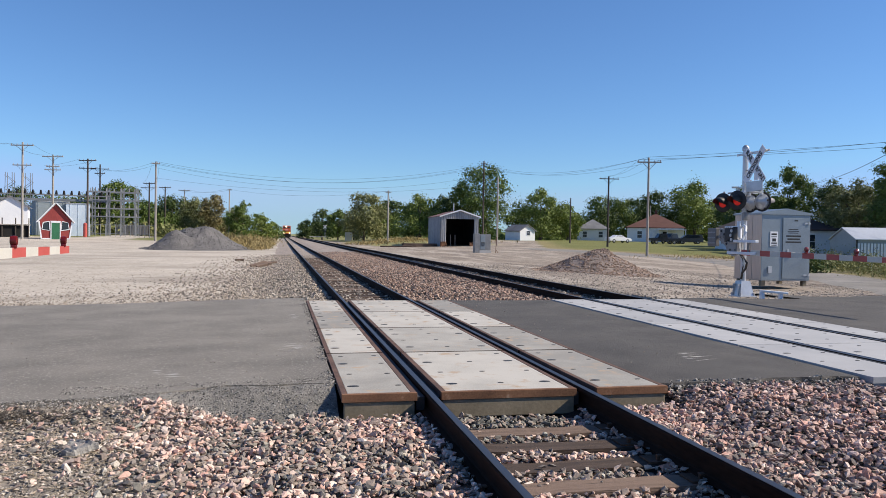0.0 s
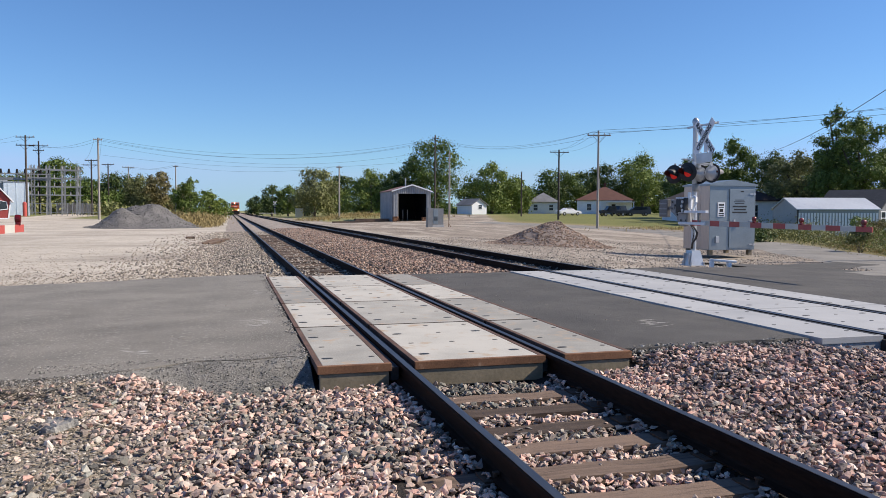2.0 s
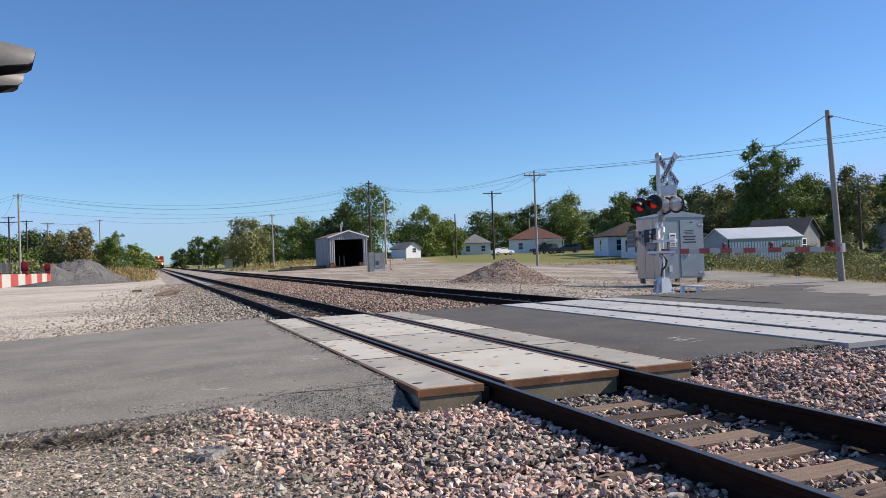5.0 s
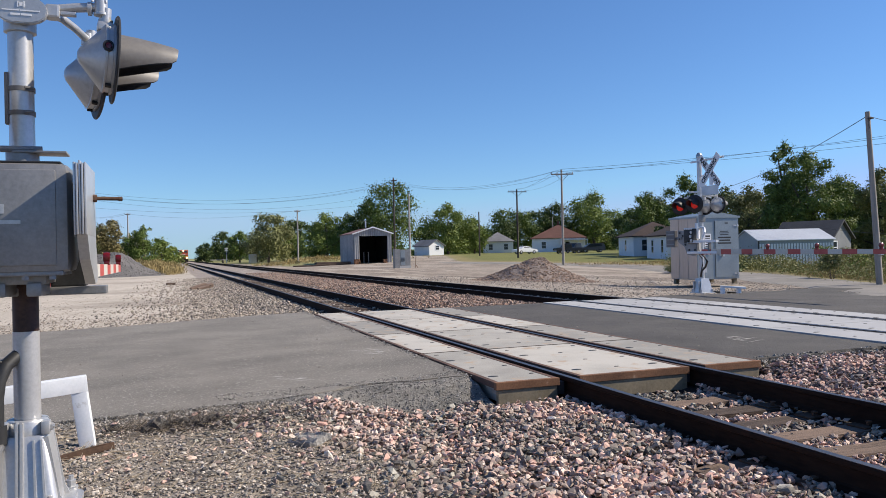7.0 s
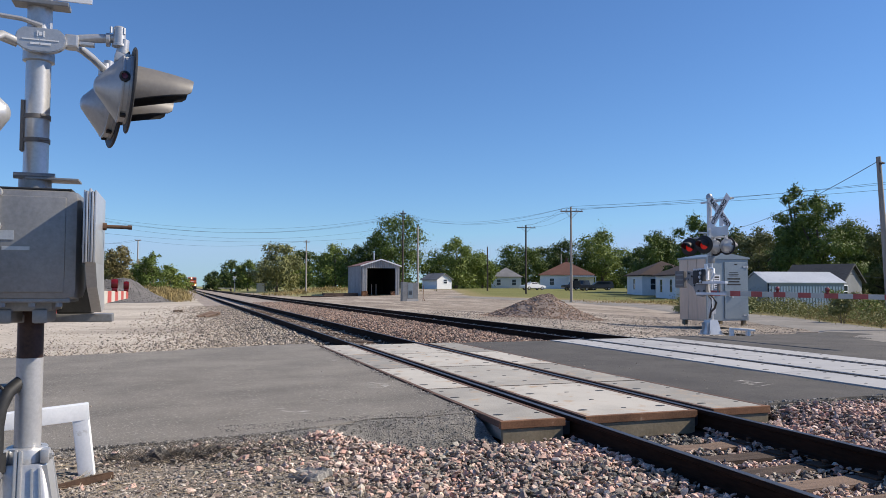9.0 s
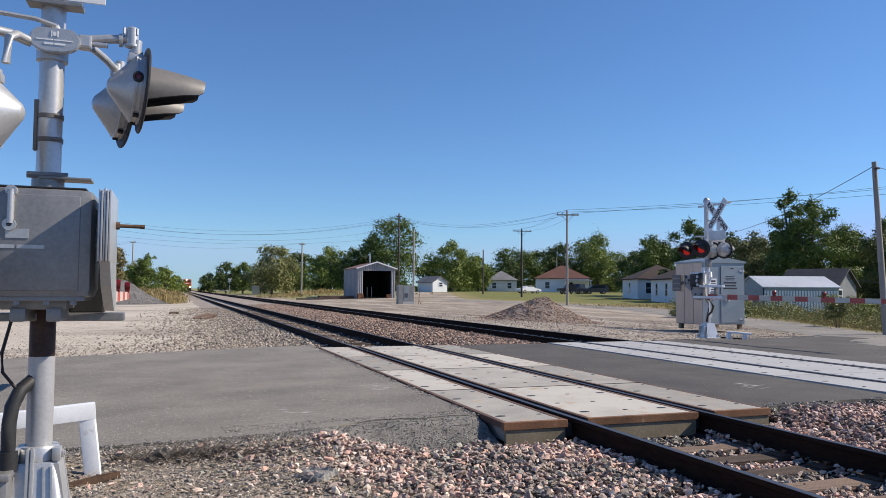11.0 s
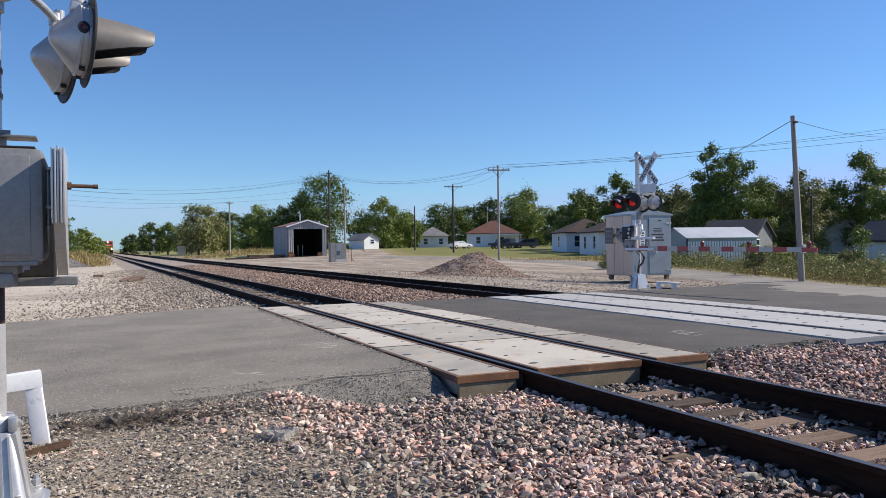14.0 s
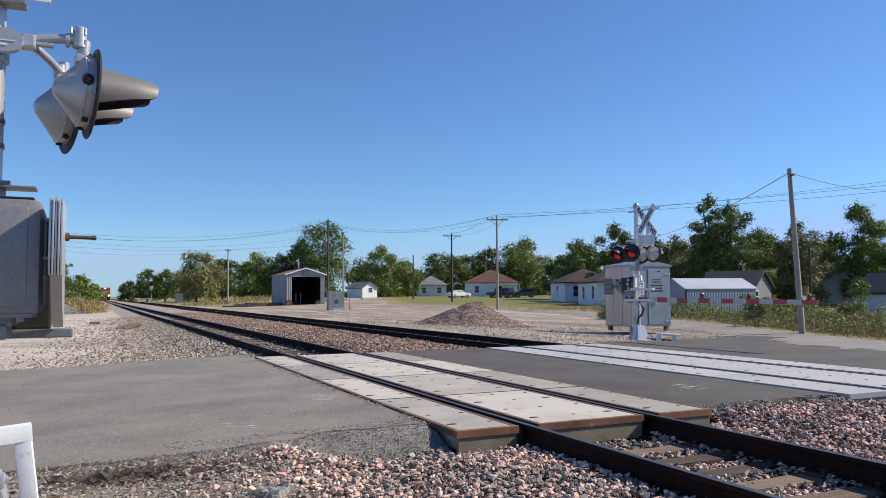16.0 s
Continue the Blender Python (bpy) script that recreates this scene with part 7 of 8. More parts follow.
prism(bm, [(0.4, 1.45), (0.4, 2.9), (1.5, 3.1), (1.9, 4.45), (2.3, 4.6), (4.6, 4.6), (4.6, 1.45)], -1.5, 1.5, Matrix(((0, 0, 1, 0), (1, 0, 0, 0), (0, 1, 0, 0), (0, 0, 0, 1))))
bmesh.ops.recalc_face_normals(bm, faces=bm.faces[:])
bmesh.ops.bevel(bm, geom=bm.edges[:], offset=0.10, segments=2, affect="EDGES")
part("cab", bm, M_ORANGE, loco, "", True)
bm = B()
box(bm, -1.1, 4.6, 1.45, 1.1, 20.5, 4.5, 0.12)
part("hood", bm, M_ORANGE, loco)
bm = B()
box(bm, -1.52, 0.36, 1.85, 1.52, 0.42, 2.25, 0.01)
part("nose_stripe", bm, M_YELLOWP, loco, "yellow nose stripe")
for s in (-1, 1):
    bm = B()
    box(bm, s * 0.7 - 0.5, 1.52, 3.45, s * 0.7 + 0.5, 1.60, 4.2, 0.03, Matrix.Translation((0, 0.12, 0)))
    part("windscreen", bm, M_WINDOW, loco, "dark windscreen")
    bm = B()
    rod(bm, (s * 1.05, 0.30, 1.72), (s * 1.05, 0.42, 1.72), 0.16, seg=16)
    part("headlight", bm, M_HEADLIGHT, loco, "lit white headlight")
bm = B()
rod(bm, (-0.18, 1.58, 4.25), (-0.18, 2.0, 4.25), 0.15, seg=16)
part("headlight", bm, M_HEADLIGHT, loco, "lit white headlight")
bm = B()
box(bm, -0.5, 0.30, 2.85, 0.5, 0.42, 3.05, 0.02)
part("number_board", bm, M_SIGNWHITE, loco)
bm = B()
prism(bm, [(-1.45, 0.12), (1.45, 0.12), (1.5, 1.0), (-1.5, 1.0)], 0.0, 0.25, m)
bmesh.ops.recalc_face_normals(bm, faces=bm.faces[:])
part("pilot", bm, M_SHADEBLACK, loco, "black snowplough pilot")
for k, yy in enumerate((3.0, 5.0, 7.0, 14.5, 16.5, 18.5)):
    for s in (-1, 1):
        bm = B()
        rod(bm, (s * 0.70, yy, 0.5), (s * 0.82, yy, 0.5), 0.5, seg=16)
        part("wheel", bm, M_SHADEBLACK, loco)
for k in range(4):
    wy = ty + 23.5 + 19.5 * k
    t = thing("freight_car", "red container freight car behind the locomotive", "freight car", pose(T1, wy, 0), "cars of the train")
    bm = B()
    box(bm, -1.45, 0.5, 0.7, 1.45, 18, 1.1, 0.02)
    part("underframe", bm, M_SHADEBLACK, t)
    bm = B()
    box(bm, -1.4, 1.2, 1.1, 1.4, 17.2, 4.0, 0.04)
    part("container", bm, M_REDBOX, t)
    for yy in (2.0, 3.8, 14.5, 16.3):
        for s in (-1, 1):
            bm = B()
            rod(bm, (s * 0.70, yy, 0.45), (s * 0.82, yy, 0.45), 0.45, seg=14)
            part("wheel", bm, M_SHADEBLACK, t)
# far signal mast, cabinet and crossing gate down the line
t = thing("signal_mast", "distant silver signal mast beside the rails", "signal mast", pose(10.7, 229.8, land_z(10.7, 229.8)))
bm = B()
rod(bm, (0, 0, -0.3), (0, 0, 4.6), 0.09, seg=8)
part("post", bm, M_SILVER, t)
bm = B()
box(bm, -0.7, -0.05, 3.9, 0.7, 0.05, 4.1, 0, Matrix.Translation((0, 0, 4.0)) @ Matrix.Rotation(radians(45), 4, "Y") @ Matrix.Translation((0, 0, -4.0)))
box(bm, -0.7, -0.05, 3.9, 0.7, 0.05, 4.1, 0, Matrix.Translation((0, 0, 4.0)) @ Matrix.Rotation(radians(-45), 4, "Y") @ Matrix.Translation((0, 0, -4.0)))
part("crossbuck", bm, M_SIGNWHITE, t, "white crossbuck")
bm = B()
box(bm, -0.6, -0.1, 2.6, 0.6, 0.1, 2.9)
part("lamp_bar", bm, M_BLACK, t)
bm = B()
box(bm, -4.5, -0.05, 0.95, 0.4, 0.05, 1.15)
part("gate_arm", bm, M_ARMWHITE, t)
bm = B()
box(bm, -0.9, -0.9, -0.2, 0.9, 0.9, 2.3, 0.03)
ob = part("relay_house", bm, M_GALV, None, at=pose(15.1, 199.4, land_z(15.1, 199.4)))
tagged(ob, "grey metal relay house beside the distant track", "relay house")

# ---- trees and weeds ----
def leaf_cloud(name, centres, sizes, material, g, upright=0.0, out=None):
    """Many small bent leaf clumps, two triangles each, in one mesh; out: the way that each one faces."""
    n = len(centres)
    slim = 0.55
    if out is not None:
        c = out + 0.55 * g.normal(size=(n, 3)) + np.array([0, 0, 0.25])
        c /= np.linalg.norm(c, axis=1)[:, None]
        a = np.cross(c, g.normal(size=(n, 3)))
        a /= np.linalg.norm(a, axis=1)[:, None]
        b = np.cross(c, a)
    else:
        a = g.normal(size=(n, 3))
        if upright:
            a[:, 2] = 1.2 + upright * np.abs(a[:, 2])
            slim = 0.55 - 0.2 * upright
        a /= np.linalg.norm(a, axis=1)[:, None]
        b = np.cross(a, g.normal(size=(n, 3)))
        b /= np.linalg.norm(b, axis=1)[:, None]
        c = np.cross(a, b)
    s = sizes[:, None]
    v = np.stack([centres - a * s, centres + b * s * slim - c * s * 0.15, centres + a * s, centres - b * s * slim - c * s * 0.15], 1).reshape(-1, 3)
    f = (np.array([(0, 1, 3), (1, 2, 3)])[None] + (np.arange(n) * 4)[:, None, None]).reshape(-1, 3)
    return raw(name, v, f, material)


KIND = ["dense dark green maple tree", "bright green leafy poplar tree", "pale olive green willow-like tree", "dark green shade tree", "thin tree turning autumn yellow"]


def tree(x, y, top, width, kind, seed, leaf):
    g = np.random.default_rng(seed)
    z = land_z(x, y)
    h = top - z
    t = thing("tree", KIND[kind] + (" behind the houses" if x > 35 else " beyond the yard"), "tree", pose(x, y, z), "trees")
    base = h * (0.04 if width > h * 0.6 else 0.07)
    bm = B()
    r = 0.022 * h + 0.06
    trunk_pts = [(0.25 * r * math.sin(k * 1.3 + seed), 0.25 * r * math.cos(k * 1.7 + seed), -0.3 + (h * 0.72) * k / 6) for k in range(7)]
    pipe(bm, trunk_pts, [r * (1.15 - 0.15 * k) for k in range(7)], 9)
    part("trunk", bm, M_BARK, t, "", True)
    lobes = []
    n = int(g.integers(30, 40))
    for k in range(n):
        u = (k + 0.5) / n
        zc = base + (h - base) * (0.08 + 0.80 * u)
        prof = math.sin(math.pi * (0.20 + 0.72 * u)) ** 0.8
        a = g.uniform(0, math.tau)
        rad = width / 2 * prof * g.uniform(0.15, 1.0) ** 0.6 * 0.92
        lr = width * g.uniform(0.075, 0.165) * (0.6 + 0.5 * prof)
        lobes.append((rad * math.cos(a), rad * math.sin(a), zc + g.normal() * 0.04 * h, lr, lr * g.uniform(0.6, 0.95)))
    lobes.append((0, 0, h - width * 0.12, width * 0.11, width * 0.13))
    lobes.append((0, 0, base + (h - base) * 0.45, width * 0.24, (h - base) * 0.26))
    for k in range(5):
        lx, ly, lz = lobes[int(g.integers(0, n))][:3]
        bm = B()
        z0 = max(base * 0.9, lz * 0.45)
        pipe(bm, [(0, 0, z0), (lx * 0.4, ly * 0.4, z0 + (lz - z0) * 0.55), (lx * 0.9, ly * 0.9, lz)], [r * 0.5, r * 0.35, r * 0.15], 6)
        part("limb", bm, M_BARK, t, "", True)
    area = width * h
    total = int(min(19000 if math.hypot(x, y) < 115 else 11500, max(900, 3.4 * area / (leaf * leaf))))
    cs, ds, ss = [], [], []
    for lx, ly, lz, lr, lh in lobes:
        k = int(total * lr * lh / sum(q[3] * q[4] for q in lobes))
        d = g.normal(size=(k, 3))
        d /= np.linalg.norm(d, axis=1)[:, None]
        q = g.uniform(0.25, 1.0, (k, 1)) ** 0.45 * (1 + 0.16 * np.abs(g.normal(size=(k, 1))))
        ragged = 1 + 0.35 * np.sin(d[:, :1] * 5 + lx * 3) * np.sin(d[:, 1:2] * 6 + ly * 3) + 0.2 * np.sin(d[:, 2:] * 9 + lz)
        cs.append(np.array([lx, ly, lz]) + d * q * ragged * np.array([lr, lr, lh]))
        ds.append(d)
        ss.append(np.clip(3.4 - 2.7 * q[:, 0], 0.65, 2.6))
    c, d, z = np.concatenate(cs), np.concatenate(ds), np.concatenate(ss)
    up = c[:, 2] > base * 0.7
    c, d, z = c[up], d[up], z[up]
    # large clumps fill the heart of each lobe, small leaves its rim
    me = leaf_cloud("crown", c, leaf * z * g.uniform(0.6, 1.15, len(c)), LEAVES[kind], g, out=d)
    o = part("crown", me, None, t)
    return t


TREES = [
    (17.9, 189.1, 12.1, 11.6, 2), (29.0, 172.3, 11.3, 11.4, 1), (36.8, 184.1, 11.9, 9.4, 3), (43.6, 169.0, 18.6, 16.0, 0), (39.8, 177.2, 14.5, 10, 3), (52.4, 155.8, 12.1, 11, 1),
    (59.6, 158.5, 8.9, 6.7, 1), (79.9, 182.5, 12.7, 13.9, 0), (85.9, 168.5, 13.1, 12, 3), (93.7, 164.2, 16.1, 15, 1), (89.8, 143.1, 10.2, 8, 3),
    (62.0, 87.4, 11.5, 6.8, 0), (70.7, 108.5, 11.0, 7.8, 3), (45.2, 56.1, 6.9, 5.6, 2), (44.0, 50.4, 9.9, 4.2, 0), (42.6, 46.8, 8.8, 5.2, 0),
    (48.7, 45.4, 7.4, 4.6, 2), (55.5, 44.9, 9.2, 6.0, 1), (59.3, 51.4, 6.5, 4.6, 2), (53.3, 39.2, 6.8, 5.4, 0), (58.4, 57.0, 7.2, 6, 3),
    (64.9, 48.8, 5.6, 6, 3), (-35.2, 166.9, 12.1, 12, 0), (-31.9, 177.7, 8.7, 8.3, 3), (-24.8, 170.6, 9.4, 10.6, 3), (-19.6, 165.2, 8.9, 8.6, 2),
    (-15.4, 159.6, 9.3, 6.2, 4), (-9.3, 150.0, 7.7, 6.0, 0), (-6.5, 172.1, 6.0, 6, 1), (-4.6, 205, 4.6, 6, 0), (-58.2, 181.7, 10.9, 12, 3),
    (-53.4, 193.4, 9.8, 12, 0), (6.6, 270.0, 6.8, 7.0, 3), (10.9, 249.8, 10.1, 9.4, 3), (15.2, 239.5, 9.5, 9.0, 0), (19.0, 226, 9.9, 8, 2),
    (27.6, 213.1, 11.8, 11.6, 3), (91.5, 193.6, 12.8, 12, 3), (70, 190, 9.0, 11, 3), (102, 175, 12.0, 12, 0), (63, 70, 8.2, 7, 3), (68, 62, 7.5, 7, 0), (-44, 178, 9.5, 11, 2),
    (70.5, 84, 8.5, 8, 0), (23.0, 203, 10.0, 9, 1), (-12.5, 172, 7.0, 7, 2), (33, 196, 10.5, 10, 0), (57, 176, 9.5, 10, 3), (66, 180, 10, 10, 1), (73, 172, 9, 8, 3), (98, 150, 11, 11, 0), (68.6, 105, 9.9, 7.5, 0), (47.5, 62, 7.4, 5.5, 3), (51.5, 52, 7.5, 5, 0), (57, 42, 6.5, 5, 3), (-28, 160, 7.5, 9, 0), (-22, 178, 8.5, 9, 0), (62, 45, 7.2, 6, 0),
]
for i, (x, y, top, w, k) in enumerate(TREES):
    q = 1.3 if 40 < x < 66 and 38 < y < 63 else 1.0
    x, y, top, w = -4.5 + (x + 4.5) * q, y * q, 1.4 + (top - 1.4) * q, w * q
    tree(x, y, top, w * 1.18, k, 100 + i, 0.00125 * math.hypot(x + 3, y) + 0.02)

# distant woods along the horizon
g = np.random.default_rng(77)
n = 15000
ang = g.uniform(-0.75, 1.25, n)
dist = g.uniform(320, 620, n)
keep = np.abs(np.sin(ang) * dist) > 9 + 0.01 * dist
ang, dist = ang[keep], dist[keep]
hh = 4.2 + 2.0 * np.sin(ang * 37) + 1.6 * np.sin(ang * 91 + 2)
c = np.stack([np.sin(ang) * dist, np.cos(ang) * dist, g.uniform(0, 1, len(ang)) ** 0.7 * hh * dist / 420 + 0.6], 1)
ob = new("distant_woods", leaf_cloud("distant_woods", c, g.uniform(1.2, 2.6, len(c)), LEAVES[3], g))
tagged(ob, "dark green woods along the horizon", "woods", kind="stuff")


def brush(name, line, spread, n, h0, h1, size, material, label, seed, tall=0.2, blade=0.0):
    """Weeds along a line of points."""
    g = np.random.default_rng(seed)
    pts = np.array(line, float)
    k = g.integers(0, len(pts) - 1, n)
    u = g.uniform(0, 1, n)[:, None]
    p = pts[k] * (1 - u) + pts[k + 1] * u + g.normal(size=(n, 2)) * spread
    clump = np.array([0.5 + 0.5 * noise.noise((a * 0.55, b * 0.55, seed)) for a, b in p])
    clump = np.clip(clump * 2.2 - 0.6, 0.0, 1.3) * (0.55 + 0.9 * np.array([0.5 + 0.5 * noise.noise((a * 1.7, b * 1.7, seed + 5)) for a, b in p]))
    hmax = h0 + (h1 - h0) * clump + (g.uniform(0, 1, n) < tall * 0.2) * 0.4
    z = np.array([land_z(a, b) for a, b in p]) + g.uniform(0.02, 1, n) ** 0.8 * hmax
    me = leaf_cloud(name, np.stack([p[:, 0], p[:, 1], z], 1), size * g.uniform(0.5, 1.3, n), material, g, blade, None if blade > 1 else g.normal(size=(n, 3)) * 0.6 + np.array([0.3, -0.2, 0.5]))
    return tagged(new(name, me), label, "weeds", kind="stuff")


edge = [(23.5, 18.0), (27.0, 26.5), (31.5, 35.5)]
brush("weeds", edge, 1.0, 16000, 0.10, 1.1, 0.046, LEAVES[5], "tall green and yellow weeds along the lane", 21, blade=0.6)
brush("weeds", [(31.5, 35.5), (37.5, 50.0), (39.0, 58.0)], 0.9, 13000, 0.2, 1.3, 0.075, LEAVES[5], "tall green and yellow weeds along the lane", 22)
brush("weeds", [(26.0, 20.0), (30.0, 28.0), (33.0, 34.0)], 1.5, 12000, 0.15, 1.15, 0.055, LEAVES[1], "green bushes behind the roadside weeds", 23)
brush("dry_stalks", edge, 1.3, 4500, 0.2, 1.1, 0.06, LEAVES[6], "dry yellow stalks among the weeds", 24, 2.0, 1.5)
brush("dry_grass", [(-9.0, 86), (-7.0, 100), (-6.0, 140)], 1.6, 6000, 0.3, 1.5, 0.22, LEAVES[6], "tall dry yellow grass beside the track", 25, blade=1.5)
brush("dry_grass", [(-4.6, 78), (-4.2, 96), (-4.0, 130)], 0.5, 2200, 0.1, 0.7, 0.16, LEAVES[6], "tufts of dry grass along the ballast", 26, blade=1.5)
brush("dry_grass", [(12, 128), (20, 132), (30, 128)], 3.2, 3500, 0.1, 0.6, 0.22, LEAVES[6], "dry grass on the bank behind the shed", 27, blade=1.5)
brush("dry_grass", [(34, 66), (40, 62), (42, 58)], 2.2, 1500, 0.05, 0.35, 0.12, LEAVES[6], "dry grass along the edge of the lawn", 28, blade=1.5)
brush("weeds", [(-42, 150), (-30, 154), (-14, 148)], 2.5, 5000, 0.5, 2.6, 0.35, LEAVES[5], "rough undergrowth below the trees", 29)
brush("weeds", [(26, 158), (48, 162), (62, 168)], 2.5, 2600, 0.2, 1.2, 0.3, LEAVES[0], "undergrowth below the trees", 30)
g = np.random.default_rng(300)
SHRUBS = [(26.4, 29.4, 1.3, 1.0, 5), (29.5, 26.0, 2.4, 1.3, 1), (28.8, 21.5, 0.9, 1.4, 5), (31.2, 30.5, 2.0, 1.0, 2), (27.9, 43.6, 1.2, 2.2, 2), (29.4, 44.8, 1.0, 2.0, 5), (30.3, 41.8, 1.5, 1.8, 2)]
for k in range(30):
    u = g.uniform(0, 1)
    SHRUBS.append((24.4 + 9.5 * u + g.uniform(-0.4, 2.2), 17.5 + 20.5 * u + g.normal() * 0.5, g.uniform(0.5, 0.9 if u < 0.42 else 1.7), g.uniform(0.8, 2.0), (5, 1, 2, 5, 0, 4)[k % 6]))
for i, (x, y, hgt, w, leaf) in enumerate(SHRUBS):
    z = land_z(x, y)
    t = thing("shrub", ("tall" if hgt > 1.2 else "low") + (" leafy green", " bright green", " pale olive", "", " yellowing brown", " weedy green")[leaf] + " roadside shrub among the weeds", "shrub", pose(x, y, z), "roadside shrubs")
    bm = B()
    for k in range(6):
        a = k * 1.1
        rod(bm, (0.05 * math.cos(a), 0.05 * math.sin(a), -0.1), (w * 0.35 * math.cos(a), w * 0.35 * math.sin(a), hgt * (0.6 + 0.06 * k)), 0.018, 0.008, 5)
    part("stems", bm, M_BARK, t)
    cs, ds = [], []
    for k in range(9):
        n = 130
        d = g.normal(size=(n, 3))
        d /= np.linalg.norm(d, axis=1)[:, None]
        o = np.array([g.normal() * w * 0.24, g.normal() * w * 0.24, hgt * g.uniform(0.2, 0.9)])
        cs.append(o + d * g.uniform(0.3, 1.2, (n, 1)) ** 0.6 * np.array([w * 0.24, w * 0.24, hgt * 0.18]))
        ds.append(d)
    c, d = np.concatenate(cs), np.concatenate(ds)
    c[:, 2] = np.abs(c[:, 2])
    part("crown", leaf_cloud("crown", c, g.uniform(0.035, 0.09, len(c)), LEAVES[leaf], g, out=d), None, t)
brush("dry_grass", [(22.0, 16.6), (25.6, 25.6), (30.0, 35.0)], 0.32, 7000, 0.04, 0.22, 0.05, LEAVES[6], "strip of short dry grass along the lane", 34, blade=1.5)
# low dark hedge-like bush beside the metal shed
brush("weeds", [(29.0, 40.5), (30.5, 42.5)], 0.5, 1500, 0.6, 1.2, 0.12, LEAVES[3], "dark rounded bush beside the metal shed", 31)
# dead brush and dry stems by the roadside
g = np.random.default_rng(44)
bm = B()
for k in range(420):
    x, y = -4.50 + 0.34 * g.normal(), 6.90 + 0.11 * g.normal()
    a, l = g.uniform(0, math.tau), g.uniform(0.06, 0.22)
    z = land_z(x, y)
    rod(bm, (x, y, z), (x + l * math.cos(a), y + l * math.sin(a), z + g.uniform(0.01, 0.12)), 0.0025, 0.0012, 4)
ob = part("dead_brush", bm, M_BARK)
tagged(ob, "tangle of dead brown twigs at the roadside", "twigs", kind="stuff")
bm = B()
for k in range(1500):
    x, y = g.uniform(-6.6, -3.2), g.uniform(4.2, 7.2)
    a, l = g.uniform(0, math.tau), g.uniform(0.05, 0.18)
    z = land_z(x, y) + 0.012
    rod(bm, (x, y, z), (x + l * math.cos(a), y + l * math.sin(a), z + g.uniform(0.0, 0.05)), 0.002, 0.0012, 4)
ob = part("straw", bm, M_STRAW)
tagged(ob, "dry straw stems scattered over the dirt", "straw", kind="stuff")

# ---- ties, loose stones, weeds ----
rng = np.random.default_rng(5)
tie_meshes = []
for v in range(4):
    bm = B()
    n = 9
    rr = random.Random(v)
    for j in range(1):
        box(bm, -1.3, -0.115, -0.17, 1.3, 0.115, 0.0)
    es = [e for e in bm.edges if abs(e.verts[0].co.x - e.verts[1].co.x) > 1]
    bmesh.ops.subdivide_edges(bm, edges=es, cuts=14)
    for k in bm.verts:
        k.co.y += 0.012 * noise.noise((k.co.x * 3, k.co.y * 9, v))
        k.co.z += (0.014 * noise.noise((k.co.x * 2.5, k.co.y * 9, v + 9)) if k.co.z > -0.1 else 0) - (0.012 if abs(k.co.x) > 1.25 else 0)
        if abs(k.co.x) > 1.25:
            k.co.x += 0.03 * rr.uniform(-1, 1)
    tie_meshes.append(finish(bm, "tie", M_TIE))
plate_bm = B()
box(plate_bm, -0.18, -0.09, 0, 0.18, 0.09, 0.016, 0.004)
plate_me = finish(plate_bm, "tie_plate", M_TIEBROWN)
spike_bm = B()
box(spike_bm, -0.012, -0.012, 0, 0.012, 0.012, 0.03)
box(spike_bm, -0.012, -0.02, 0.03, 0.026, 0.02, 0.045, 0.004)
spike_me = finish(spike_bm, "spike", M_TIEBROWN)


def tie_row(cx, ys, far=False):
    for i, y in enumerate(ys):
        ob = new("tie", tie_meshes[(i * 7 + int(cx)) % 4])
        ob.matrix_basis = pose(cx + 0.05 * math.sin(i * 5.1), y, -0.200 + (0.006 * math.sin(i * 2.3)), 0, 0.4 * math.sin(i * 1.7), 0.9 * math.sin(i * 3.7))
        tagged(ob, "weathered grey-brown timber railway tie half buried in ballast", "railway tie", "ties under the rails")
        if not far:
            for s in (-1, 1):
                p = new("tie_plate", plate_me)
                p.parent = ob
                p.location = (s * GAUGE, 0, 0.002)
                for q in (-1, 1):
                    k = new("spike", spike_me)
                    k.parent = p
                    k.matrix_basis = pose(q * 0.10, 0.05 * q, 0.012, 0, 0, 180 if q > 0 else 0)


tie_row(T1, [6.28 - 0.475 * i for i in range(24)])
tie_row(T1, [17.35 + 0.52 * i for i in range(70)], True)
tie_row(T2, [6.4 - 0.5 * i for i in range(22)], True)
tie_row(T2, [17.7 + 0.52 * i for i in range(30)], True)


def scatter(x0, x1, y0, y1, density, keep=None):
    n = int((x1 - x0) * (y1 - y0) * density)
    x, y = rng.uniform(x0, x1, n), rng.uniform(y0, y1, n)
    if keep is not None:
        k = np.array([keep(a, b) for a, b in zip(x, y)])
        x, y = x[k], y[k]
    return x, y


def near_rail(x):
    return min(abs(x - T1 - GAUGE), abs(x - T1 + GAUGE), abs(x - T2 - GAUGE), abs(x - T2 + GAUGE))


TIES = [6.28 - 0.475 * i for i in range(24)]


